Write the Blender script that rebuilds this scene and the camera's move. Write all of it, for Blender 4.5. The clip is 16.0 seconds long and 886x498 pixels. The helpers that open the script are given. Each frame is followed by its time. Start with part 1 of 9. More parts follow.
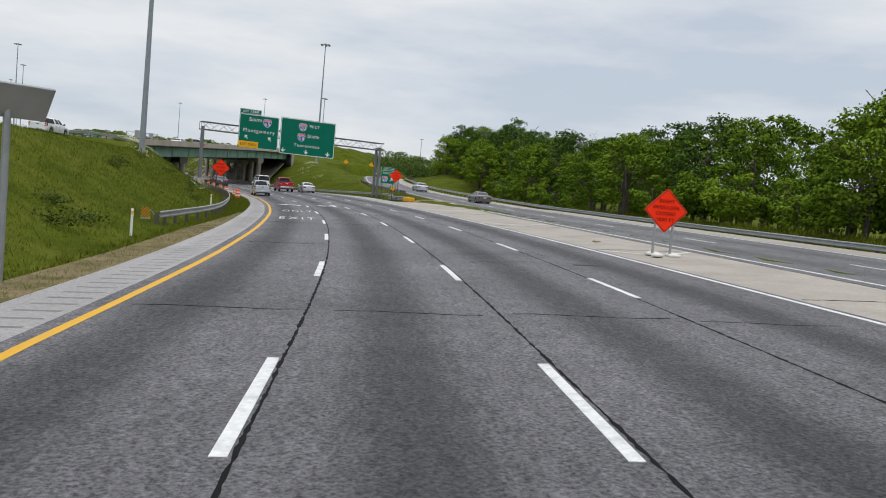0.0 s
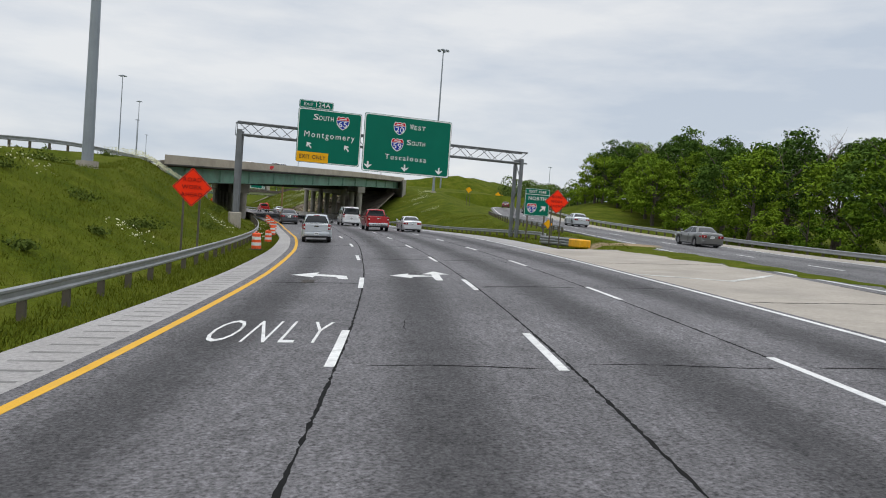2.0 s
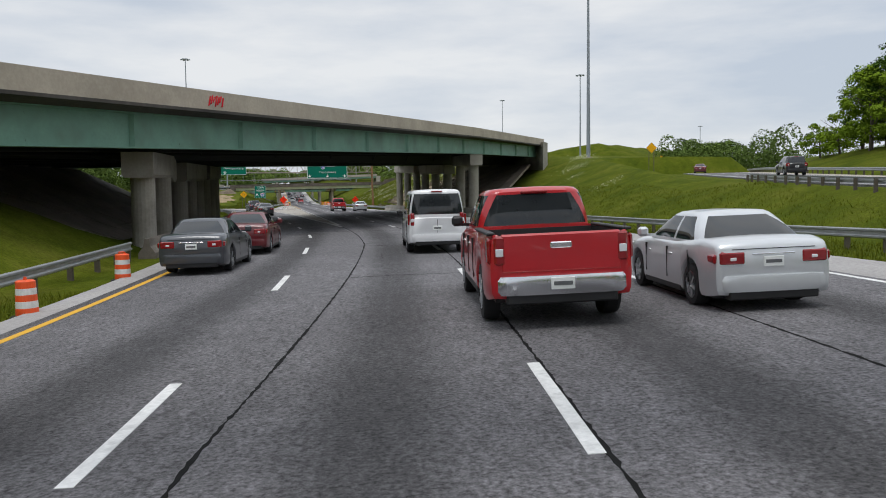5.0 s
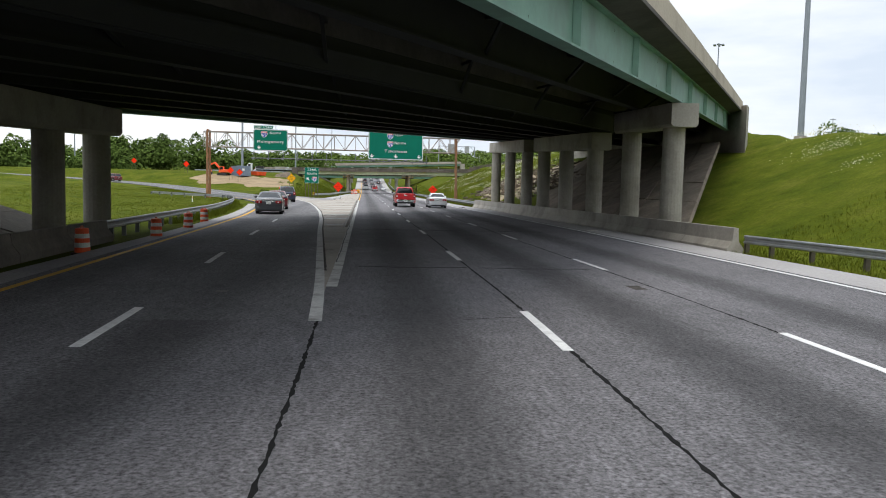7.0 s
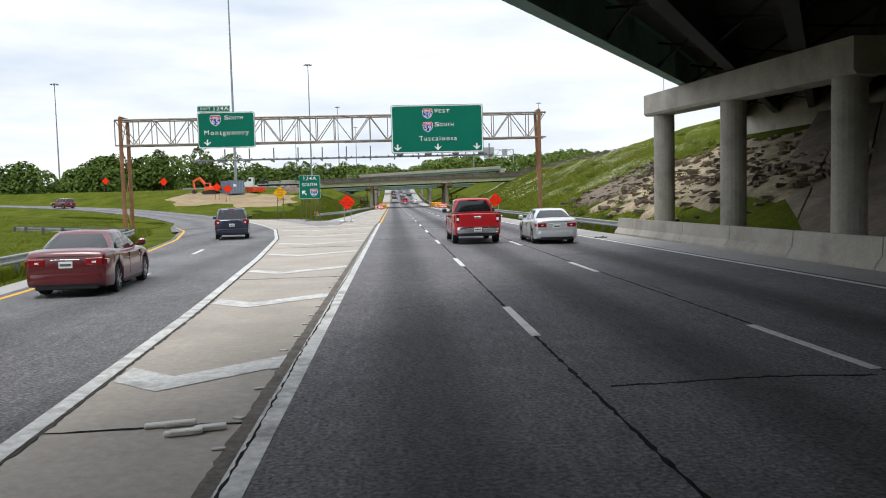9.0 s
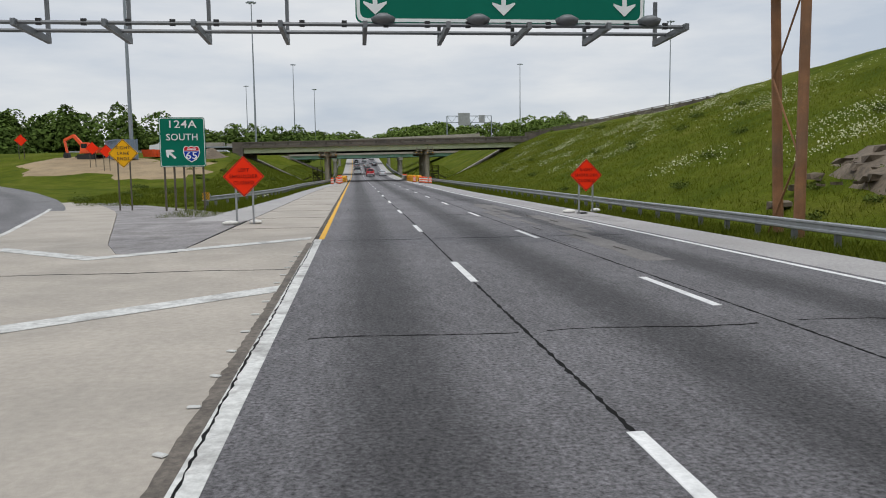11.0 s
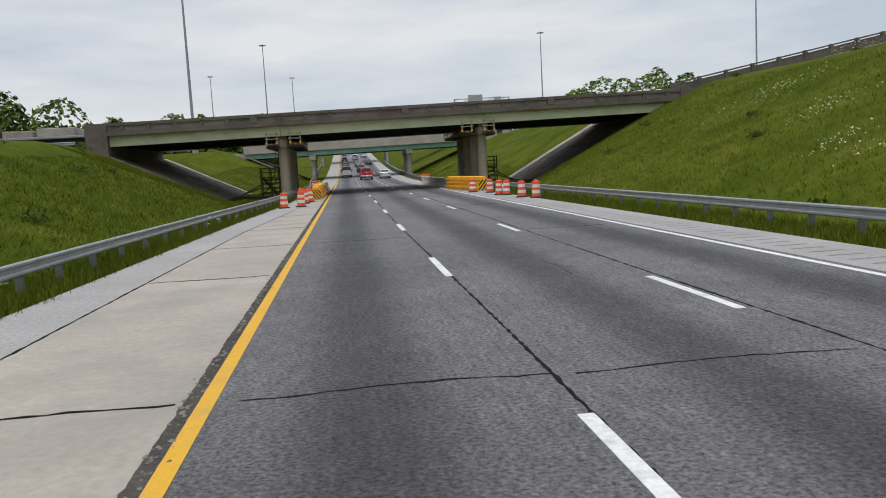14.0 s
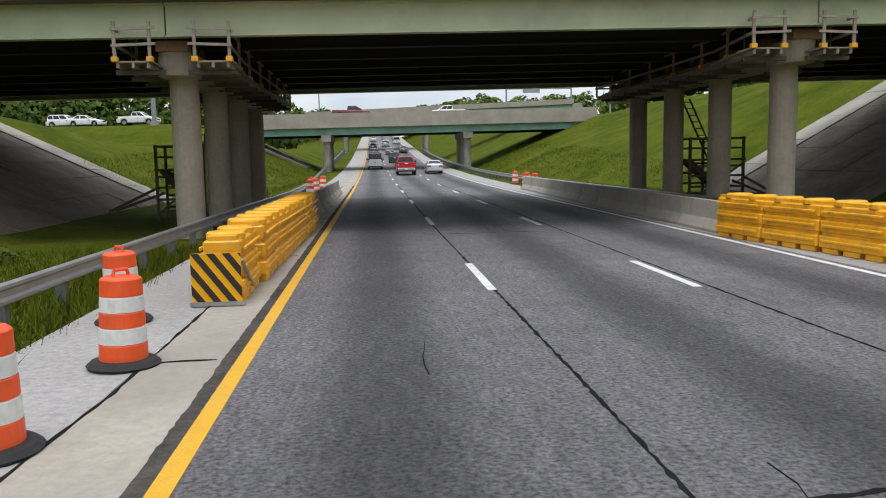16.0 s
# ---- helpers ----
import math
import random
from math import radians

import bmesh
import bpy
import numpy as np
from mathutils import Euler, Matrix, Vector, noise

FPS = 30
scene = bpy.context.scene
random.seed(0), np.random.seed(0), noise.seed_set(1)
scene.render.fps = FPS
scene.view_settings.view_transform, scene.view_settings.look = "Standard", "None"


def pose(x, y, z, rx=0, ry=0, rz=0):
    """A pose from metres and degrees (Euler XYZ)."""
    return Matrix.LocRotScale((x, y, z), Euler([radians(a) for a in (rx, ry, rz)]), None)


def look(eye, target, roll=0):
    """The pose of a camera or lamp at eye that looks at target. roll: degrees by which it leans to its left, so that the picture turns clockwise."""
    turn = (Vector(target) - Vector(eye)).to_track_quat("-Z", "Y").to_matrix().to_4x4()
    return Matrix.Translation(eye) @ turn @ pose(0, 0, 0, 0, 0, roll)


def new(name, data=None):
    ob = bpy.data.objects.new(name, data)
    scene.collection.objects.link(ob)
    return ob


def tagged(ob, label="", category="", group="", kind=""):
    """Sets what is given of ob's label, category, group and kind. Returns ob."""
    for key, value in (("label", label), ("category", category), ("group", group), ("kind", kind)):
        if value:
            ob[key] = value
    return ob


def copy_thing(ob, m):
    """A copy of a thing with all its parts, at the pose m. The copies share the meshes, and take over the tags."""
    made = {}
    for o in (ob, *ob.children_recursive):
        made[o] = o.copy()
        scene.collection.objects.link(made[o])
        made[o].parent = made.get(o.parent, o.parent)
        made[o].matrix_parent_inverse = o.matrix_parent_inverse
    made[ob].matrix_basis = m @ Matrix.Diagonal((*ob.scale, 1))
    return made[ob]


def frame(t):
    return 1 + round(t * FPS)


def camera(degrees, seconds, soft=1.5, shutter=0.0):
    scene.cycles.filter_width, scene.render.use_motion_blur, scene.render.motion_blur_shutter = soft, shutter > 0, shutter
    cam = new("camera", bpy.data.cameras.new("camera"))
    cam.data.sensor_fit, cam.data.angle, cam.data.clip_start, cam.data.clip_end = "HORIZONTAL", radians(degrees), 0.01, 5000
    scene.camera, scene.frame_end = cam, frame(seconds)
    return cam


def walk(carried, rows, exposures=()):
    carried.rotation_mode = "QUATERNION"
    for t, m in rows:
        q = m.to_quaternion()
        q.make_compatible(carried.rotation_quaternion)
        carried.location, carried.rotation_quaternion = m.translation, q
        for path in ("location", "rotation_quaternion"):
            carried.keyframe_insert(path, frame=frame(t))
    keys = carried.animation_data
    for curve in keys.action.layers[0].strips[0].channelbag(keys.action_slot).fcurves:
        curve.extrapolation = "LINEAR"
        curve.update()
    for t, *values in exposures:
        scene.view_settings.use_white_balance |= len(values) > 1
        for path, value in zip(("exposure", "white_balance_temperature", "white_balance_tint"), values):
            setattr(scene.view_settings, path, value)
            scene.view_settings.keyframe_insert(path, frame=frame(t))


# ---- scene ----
cam = camera(58.77, 16.0, soft=1.0, shutter=0.0)
PATH = [
    (0, (-39.44, 14.22, 1.415), (-34.440, 22.851, 0.746), 5.27),
    (0.5, (-35.04, 23.90, 1.461), (-30.374, 32.715, 0.780), 5.47),
    (1, (-30.95, 33.39, 1.504), (-26.701, 42.432, 1.053), 2.47),
    (1.5, (-27.10, 42.79, 1.587), (-23.003, 51.898, 1.041), 4.91),
    (2, (-23.51, 52.14, 1.630), (-19.942, 61.470, 1.237), 4.22),
    (2.5, (-20.30, 61.87, 1.642), (-16.729, 71.178, 0.835), 5.49),
    (3, (-17.29, 71.82, 1.681), (-13.838, 81.154, 0.715), 5.16),
    (3.5, (-14.39, 81.97, 1.698), (-11.303, 91.440, 0.809), 3.55),
    (4, (-11.84, 91.99, 1.786), (-9.112, 101.585, 1.093), 1.24),
    (4.2, (-10.86, 96.05, 1.744), (-8.224, 105.664, 1.060), 0.14),
    (6.3, (-3.49, 136.25, 2.013), (-2.261, 146.156, 1.387), 1.89),
    (6.5, (-3.19, 140.63, 2.026), (-1.913, 150.509, 1.173), 2.62),
    (7, (-2.62, 151.62, 1.962), (-1.595, 161.535, 1.194), 1.32),
    (7.5, (-2.25, 162.86, 2.041), (-1.642, 172.828, 1.529), -2.28),
    (8, (-1.96, 173.90, 2.038), (-1.412, 183.862, 1.363), -0.77),
    (8.5, (-1.91, 185.24, 1.984), (-1.356, 195.198, 1.195), -0.93),
    (8.7, (-1.93, 189.88, 2.040), (-1.357, 199.841, 1.406), -1.25),
    (10.8, (-2.10, 236.71, 2.057), (-1.130, 246.615, 1.095), -0.62),
    (11, (-2.05, 241.37, 2.050), (-0.965, 251.259, 1.036), -0.71),
    (11.5, (-1.98, 252.90, 2.052), (-0.825, 262.743, 0.745), -0.90),
    (12, (-1.88, 264.53, 2.032), (-0.678, 274.384, 0.818), -1.02),
    (12.5, (-1.78, 276.18, 2.087), (-0.656, 286.088, 1.285), -2.73),
    (13, (-1.72, 287.92, 2.022), (-0.728, 297.827, 1.121), -2.31),
    (13.5, (-1.68, 299.59, 2.028), (-0.662, 309.494, 1.049), -2.97),
    (14, (-1.71, 311.17, 2.034), (-0.544, 321.049, 0.976), -3.18),
    (14.5, (-1.74, 322.90, 2.041), (-0.635, 332.801, 1.175), -2.85),
    (15, (-1.81, 334.99, 1.998), (-0.750, 344.877, 0.911), -2.76),
    (15.5, (-1.92, 347.17, 2.074), (-0.860, 357.043, 0.868), -1.37),
    (16, (-1.72, 358.92, 2.033), (-0.866, 368.817, 0.887), -1.02),
]
EXPOSURES = [(0, 0.12), (5.8, 0.12), (6.5, 0.42), (7, 0.6), (7.5, 0.95), (8, 1.05), (8.5, 0.88), (9.2, 0.45), (10.4, 0.04), (15, 0.06), (16, 0.36)]
walk(cam, [(t, look(eye, target, roll)) for t, eye, target, roll in PATH], EXPOSURES)

# ---- sky and sun ----
world = bpy.data.worlds.new("overcast_sky")
scene.world = world
world.use_nodes = True
wn, wl = world.node_tree.nodes, world.node_tree.links
wn.clear()
w_out = wn.new("ShaderNodeOutputWorld")
w_bg = wn.new("ShaderNodeBackground")
w_sky = wn.new("ShaderNodeTexSky")
w_sky.sky_type, w_sky.sun_disc = "NISHITA", False
w_sky.sun_elevation, w_sky.sun_rotation = radians(72), radians(200)
w_gain = wn.new("ShaderNodeVectorMath")
w_gain.operation = "SCALE"
w_gain.inputs["Scale"].default_value = 0.1
wl.new(w_sky.outputs[0], w_gain.inputs[0])
w_tc = wn.new("ShaderNodeTexCoord")
w_map = wn.new("ShaderNodeMapping")
w_map.inputs["Scale"].default_value = (1.6, 1.6, 7.0)
wl.new(w_tc.outputs["Generated"], w_map.inputs[0])
w_no = wn.new("ShaderNodeTexNoise")
w_no.inputs["Scale"].default_value, w_no.inputs["Detail"].default_value, w_no.inputs["Roughness"].default_value = 1.5, 7.0, 0.55
wl.new(w_map.outputs[0], w_no.inputs["Vector"])
w_ramp = wn.new("ShaderNodeValToRGB")
w_ramp.color_ramp.elements[0].position, w_ramp.color_ramp.elements[0].color = 0.36, (0.515, 0.572, 0.655, 1)
w_ramp.color_ramp.elements[1].position, w_ramp.color_ramp.elements[1].color = 0.62, (0.775, 0.787, 0.80, 1)
wl.new(w_no.outputs[0], w_ramp.inputs[0])
w_sep = wn.new("ShaderNodeSeparateXYZ")
wl.new(w_tc.outputs["Generated"], w_sep.inputs[0])
w_zen = wn.new("ShaderNodeMapRange")
w_zen.inputs["From Min"].default_value, w_zen.inputs["From Max"].default_value = 0.3, 0.95
w_zen.inputs["To Min"].default_value, w_zen.inputs["To Max"].default_value = 1.0, 1.6
wl.new(w_sep.outputs[2], w_zen.inputs[0])
w_mul = wn.new("ShaderNodeVectorMath")
w_mul.operation = "SCALE"
wl.new(w_ramp.outputs[0], w_mul.inputs[0])
wl.new(w_zen.outputs[0], w_mul.inputs["Scale"])
w_mix = wn.new("ShaderNodeMix")
w_mix.data_type = "RGBA"
w_mix.inputs[0].default_value = 0.9
wl.new(w_gain.outputs[0], w_mix.inputs[6])
wl.new(w_mul.outputs[0], w_mix.inputs[7])
wl.new(w_mix.outputs[2], w_bg.inputs[0])
w_bg.inputs[1].default_value = 1.0
wl.new(w_bg.outputs[0], w_out.inputs[0])

sun_data = bpy.data.lights.new("sun", "SUN")
sun_data.energy, sun_data.angle, sun_data.color = 1.25, radians(25), (1.0, 0.97, 0.92)
sun = new("sun", sun_data)
sun.matrix_world = look((0, 0, 100), (12, 26, 0))


# ---- materials ----
def node(nt, kind, **values):
    n = nt.nodes.new(kind)
    for key, value in values.items():
        n.inputs[key].default_value = value
    return n


def material(name, colour, rough=0.8, metal=0.0, spec=0.5, vary=0.12, scale=4.0, fine=0.0, fine_scale=60.0, bump=0.0, bump_scale=40.0, stain=None, stain_scale=0.6, stain_amount=0.5, coords="Object", per_object=0.0, coat=0.0, emit=0.0):
    """A surface with variation at two scales, optional stains and a fine relief."""
    m = bpy.data.materials.new(name)
    m.use_nodes = True
    nt = m.node_tree
    bsdf = nt.nodes["Principled BSDF"]
    bsdf.inputs["Roughness"].default_value, bsdf.inputs["Metallic"].default_value = rough, metal
    bsdf.inputs["Specular IOR Level"].default_value, bsdf.inputs["Coat Weight"].default_value = spec, coat
    if emit:
        bsdf.inputs["Emission Color"].default_value, bsdf.inputs["Emission Strength"].default_value = (*colour, 1), emit
    tc = nt.nodes.new("ShaderNodeTexCoord")
    source = tc.outputs[coords]
    broad = node(nt, "ShaderNodeTexNoise", Scale=scale, Detail=5.0, Roughness=0.6)
    nt.links.new(source, broad.inputs["Vector"])
    ramp = nt.nodes.new("ShaderNodeMapRange")
    ramp.inputs["From Min"].default_value, ramp.inputs["From Max"].default_value = 0.3, 0.7
    ramp.inputs["To Min"].default_value, ramp.inputs["To Max"].default_value = 1 - vary, 1 + vary
    nt.links.new(broad.outputs[0], ramp.inputs[0])
    value = ramp.outputs[0]
    if fine:
        grain = node(nt, "ShaderNodeTexNoise", Scale=fine_scale, Detail=3.0, Roughness=0.7)
        nt.links.new(source, grain.inputs["Vector"])
        g = nt.nodes.new("ShaderNodeMapRange")
        g.inputs["From Min"].default_value, g.inputs["From Max"].default_value = 0.3, 0.7
        g.inputs["To Min"].default_value, g.inputs["To Max"].default_value = 1 - fine, 1 + fine
        nt.links.new(grain.outputs[0], g.inputs[0])
        mul = nt.nodes.new("ShaderNodeMath")
        mul.operation = "MULTIPLY"
        nt.links.new(value, mul.inputs[0]), nt.links.new(g.outputs[0], mul.inputs[1])
        value = mul.outputs[0]
    if per_object:
        info = nt.nodes.new("ShaderNodeObjectInfo")
        g = nt.nodes.new("ShaderNodeMapRange")
        g.inputs["To Min"].default_value, g.inputs["To Max"].default_value = 1 - per_object, 1 + per_object
        nt.links.new(info.outputs["Random"], g.inputs[0])
        mul = nt.nodes.new("ShaderNodeMath")
        mul.operation = "MULTIPLY"
        nt.links.new(value, mul.inputs[0]), nt.links.new(g.outputs[0], mul.inputs[1])
        value = mul.outputs[0]
    paint = nt.nodes.new("ShaderNodeVectorMath")
    paint.operation = "SCALE"
    paint.inputs[0].default_value = colour
    nt.links.new(value, paint.inputs["Scale"])
    result = paint.outputs[0]
    if stain:
        spots = node(nt, "ShaderNodeTexNoise", Scale=stain_scale, Detail=8.0, Roughness=0.65)
        nt.links.new(source, spots.inputs["Vector"])
        g = nt.nodes.new("ShaderNodeMapRange")
        g.inputs["From Min"].default_value, g.inputs["From Max"].default_value = 0.48, 0.68
        g.inputs["To Min"].default_value, g.inputs["To Max"].default_value = 0.0, stain_amount
        nt.links.new(spots.outputs[0], g.inputs[0])
        mix = nt.nodes.new("ShaderNodeMix")
        mix.data_type = "RGBA"
        mix.inputs[7].default_value = (*stain, 1)
        nt.links.new(g.outputs[0], mix.inputs[0]), nt.links.new(result, mix.inputs[6])
        result = mix.outputs[2]
    nt.links.new(result, bsdf.inputs["Base Color"])
    if bump:
        relief = node(nt, "ShaderNodeTexNoise", Scale=bump_scale, Detail=4.0, Roughness=0.7)
        nt.links.new(source, relief.inputs["Vector"])
        b = nt.nodes.new("ShaderNodeBump")
        b.inputs["Strength"].default_value, b.inputs["Distance"].default_value = bump, 0.03
        nt.links.new(relief.outputs[0], b.inputs["Height"])
        nt.links.new(b.outputs[0], bsdf.inputs["Normal"])
    return m


def asphalt_material(name, colour, bands, spacing=3.4, shift=1.7):
    """Worn asphalt: aggregate grain, patches, and an oil-dark band along the middle of each lane (UV x runs across, y along)."""
    m = material(name, colour, rough=0.85, spec=0.35, vary=0.14, scale=0.35, fine=0.72, fine_scale=21.0, bump=0.9, bump_scale=60.0)
    nt = m.node_tree
    bsdf = nt.nodes["Principled BSDF"]
    base = bsdf.inputs["Base Color"].links[0].from_socket
    uv = nt.nodes.new("ShaderNodeUVMap")
    sep = nt.nodes.new("ShaderNodeSeparateXYZ")
    nt.links.new(uv.outputs[0], sep.inputs[0])
    wob = node(nt, "ShaderNodeTexNoise", Scale=0.12, Detail=3.0)
    nt.links.new(uv.outputs[0], wob.inputs["Vector"])
    a = nt.nodes.new("ShaderNodeMath")
    a.operation, a.inputs[1].default_value = "ADD", 100 * spacing - shift + spacing / 2
    nt.links.new(sep.outputs[0], a.inputs[0])
    mod = nt.nodes.new("ShaderNodeMath")
    mod.operation, mod.inputs[1].default_value = "MODULO", spacing
    nt.links.new(a.outputs[0], mod.inputs[0])
    mid = nt.nodes.new("ShaderNodeMath")
    mid.operation, mid.inputs[1].default_value = "SUBTRACT", spacing / 2
    nt.links.new(mod.outputs[0], mid.inputs[0])
    ab = nt.nodes.new("ShaderNodeMath")
    ab.operation = "ABSOLUTE"
    nt.links.new(mid.outputs[0], ab.inputs[0])
    band = nt.nodes.new("ShaderNodeMapRange")
    band.interpolation_type = "SMOOTHSTEP"
    band.inputs["From Min"].default_value, band.inputs["From Max"].default_value = 0.15, 1.0
    band.inputs["To Min"].default_value, band.inputs["To Max"].default_value = bands, 1.0
    nt.links.new(ab.outputs[0], band.inputs[0])
    soft = nt.nodes.new("ShaderNodeMapRange")
    soft.inputs["From Min"].default_value, soft.inputs["From Max"].default_value = 0.3, 0.7
    soft.inputs["To Min"].default_value, soft.inputs["To Max"].default_value = 0.88, 1.12
    nt.links.new(wob.outputs[0], soft.inputs[0])
    mul = nt.nodes.new("ShaderNodeMath")
    mul.operation = "MULTIPLY"
    nt.links.new(band.outputs[0], mul.inputs[0]), nt.links.new(soft.outputs[0], mul.inputs[1])
    # Worn, pitted stretches, drawn out along the road.
    stretch = nt.nodes.new("ShaderNodeVectorMath")
    stretch.operation, stretch.inputs[1].default_value = "MULTIPLY", (3.2, 0.9, 1.0)
    nt.links.new(uv.outputs[0], stretch.inputs[0])
    pits = node(nt, "ShaderNodeTexNoise", Scale=2.2, Detail=7.0, Roughness=0.72)
    nt.links.new(stretch.outputs[0], pits.inputs["Vector"])
    worn = nt.nodes.new("ShaderNodeMapRange")
    worn.inputs["From Min"].default_value, worn.inputs["From Max"].default_value = 0.28, 0.72
    worn.inputs["To Min"].default_value, worn.inputs["To Max"].default_value = 0.66, 1.34
    nt.links.new(pits.outputs[0], worn.inputs[0])
    both = nt.nodes.new("ShaderNodeMath")
    both.operation = "MULTIPLY"
    nt.links.new(mul.outputs[0], both.inputs[0]), nt.links.new(worn.outputs[0], both.inputs[1])
    mul = both
    sc = nt.nodes.new("ShaderNodeVectorMath")
    sc.operation = "SCALE"
    nt.links.new(base, sc.inputs[0]), nt.links.new(mul.outputs[0], sc.inputs["Scale"])
    nt.links.new(sc.outputs[0], bsdf.inputs["Base Color"])
    return m


def grass_material(name, low, high, dry, scale=0.25):
    m = material(name, (1, 1, 1), rough=1.0, spec=0.03, vary=0.16, scale=1.2, fine=0.3, fine_scale=9.0, bump=0.7, bump_scale=12.0)
    nt = m.node_tree
    bsdf = nt.nodes["Principled BSDF"]
    base = bsdf.inputs["Base Color"].links[0].from_socket
    tc = nt.nodes.new("ShaderNodeTexCoord")
    n1 = node(nt, "ShaderNodeTexNoise", Scale=scale, Detail=6.0, Roughness=0.62)
    nt.links.new(tc.outputs["Object"], n1.inputs["Vector"])
    r = nt.nodes.new("ShaderNodeValToRGB")
    r.color_ramp.elements[0].position, r.color_ramp.elements[0].color = 0.33, (*low, 1)
    r.color_ramp.elements[1].position, r.color_ramp.elements[1].color = 0.72, (*dry, 1)
    e = r.color_ramp.elements.new(0.52)
    e.color = (*high, 1)
    nt.links.new(n1.outputs[0], r.inputs[0])
    mix = nt.nodes.new("ShaderNodeVectorMath")
    mix.operation = "MULTIPLY"
    nt.links.new(base, mix.inputs[0]), nt.links.new(r.outputs[0], mix.inputs[1])
    nt.links.new(mix.outputs[0], bsdf.inputs["Base Color"])
    return m


M = {}
M["asphalt"] = asphalt_material("asphalt", (0.158, 0.153, 0.161), 0.5)
M["asphalt_ramp"] = asphalt_material("asphalt_ramp", (0.166, 0.163, 0.168), 0.74)
M["tar"] = material("tar", (0.012, 0.012, 0.012), rough=0.95, spec=0.1, vary=0.3, scale=3)
M["concrete_pale"] = material("concrete_pale", (0.37, 0.333, 0.287), rough=0.9, vary=0.12, scale=0.5, fine=0.12, fine_scale=9, bump=0.25, stain=(0.25, 0.23, 0.2), stain_scale=0.35, stain_amount=0.6)
M["shoulder_grey"] = material("shoulder_grey", (0.35, 0.337, 0.33), rough=0.92, vary=0.12, scale=0.6, fine=0.22, fine_scale=12, bump=0.4, stain=(0.2, 0.19, 0.18), stain_scale=0.3, stain_amount=0.5)
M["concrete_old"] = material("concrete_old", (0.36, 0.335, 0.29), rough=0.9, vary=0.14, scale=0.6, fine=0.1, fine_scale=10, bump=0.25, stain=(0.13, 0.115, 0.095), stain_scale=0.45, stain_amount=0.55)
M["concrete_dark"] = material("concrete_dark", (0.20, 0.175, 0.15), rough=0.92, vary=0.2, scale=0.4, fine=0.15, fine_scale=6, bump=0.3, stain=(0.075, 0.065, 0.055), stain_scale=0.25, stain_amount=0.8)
M["green_steel"] = material("green_steel", (0.17, 0.33, 0.25), rough=0.55, vary=0.12, scale=0.7, fine=0.06, fine_scale=8, stain=(0.10, 0.13, 0.1), stain_scale=0.5, stain_amount=0.45)
M["pale_green_steel"] = material("pale_green_steel", (0.54, 0.58, 0.38), rough=0.55, vary=0.08, scale=0.5, fine=0.05, stain=(0.2, 0.2, 0.14), stain_scale=0.4, stain_amount=0.35)
# Steel under the decks: its shade is put into this near-black.
M["shaded_steel"] = material("shaded_steel", (0.014, 0.015, 0.014), rough=0.8, vary=0.25, scale=1.0)
M["brown_parapet"] = material("brown_parapet", (0.125, 0.105, 0.086), rough=0.9, vary=0.15, scale=0.8, fine=0.15, fine_scale=10, bump=0.3, stain=(0.07, 0.06, 0.05), stain_scale=0.5, stain_amount=0.7)
M["galvanised"] = material("galvanised", (0.37, 0.38, 0.39), rough=0.5, metal=0.7, vary=0.14, scale=2.5, fine=0.06)
M["grey_paint"] = material("grey_paint", (0.26, 0.29, 0.32), rough=0.5, metal=0.2, vary=0.1, scale=1.0)
M["weathered_post"] = material("weathered_post", (0.15, 0.155, 0.16), rough=0.7, metal=0.3, vary=0.25, scale=3)
M["rust"] = material("rust", (0.27, 0.13, 0.06), rough=0.85, vary=0.3, scale=1.2, fine=0.2, stain=(0.15, 0.1, 0.07), stain_scale=0.7, stain_amount=0.6)
M["wood_post"] = material("wood_post", (0.10, 0.085, 0.065), rough=0.9, vary=0.25, scale=2)
M["sign_green"] = material("sign_green", (0.003, 0.15, 0.096), rough=0.5, spec=0.12, vary=0.05, scale=0.6)
M["sign_white"] = material("sign_white", (0.8, 0.82, 0.8), rough=0.5, spec=0.12, vary=0.03)
M["sign_yellow"] = material("sign_yellow", (0.85, 0.42, 0.012), rough=0.5, spec=0.12, vary=0.04)
M["sign_black"] = material("sign_black", (0.02, 0.018, 0.016), rough=0.6, vary=0.1)
M["sign_orange"] = material("sign_orange", (1.0, 0.04, 0.008), rough=0.55, spec=0.12, vary=0.04)
M["sign_blue"] = material("sign_blue", (0.01, 0.045, 0.36), rough=0.5, spec=0.12, vary=0.04)
M["sign_red"] = material("sign_red", (0.55, 0.02, 0.03), rough=0.5, spec=0.12, vary=0.04)
M["sign_legend"] = material("sign_legend", (0.2, 0.014, 0.01), rough=0.6, spec=0.1, vary=0.2)
M["sign_back"] = material("sign_back", (0.36, 0.37, 0.37), rough=0.5, metal=0.5, vary=0.12, scale=1)
M["paint_white"] = material("paint_white", (0.70, 0.70, 0.69), rough=0.75, vary=0.1, scale=1.5, fine=0.12, fine_scale=14, stain=(0.25, 0.25, 0.25), stain_scale=3.0, stain_amount=0.5)
M["paint_worn"] = material("paint_worn", (0.55, 0.55, 0.53), rough=0.8, vary=0.15, scale=1.5, fine=0.2, fine_scale=10, stain=(0.2, 0.19, 0.18), stain_scale=2.0, stain_amount=0.85)
M["paint_yellow"] = material("paint_yellow", (0.68, 0.37, 0.018), rough=0.75, vary=0.1, scale=1.5, fine=0.1, stain=(0.28, 0.2, 0.08), stain_scale=1.5, stain_amount=0.4)
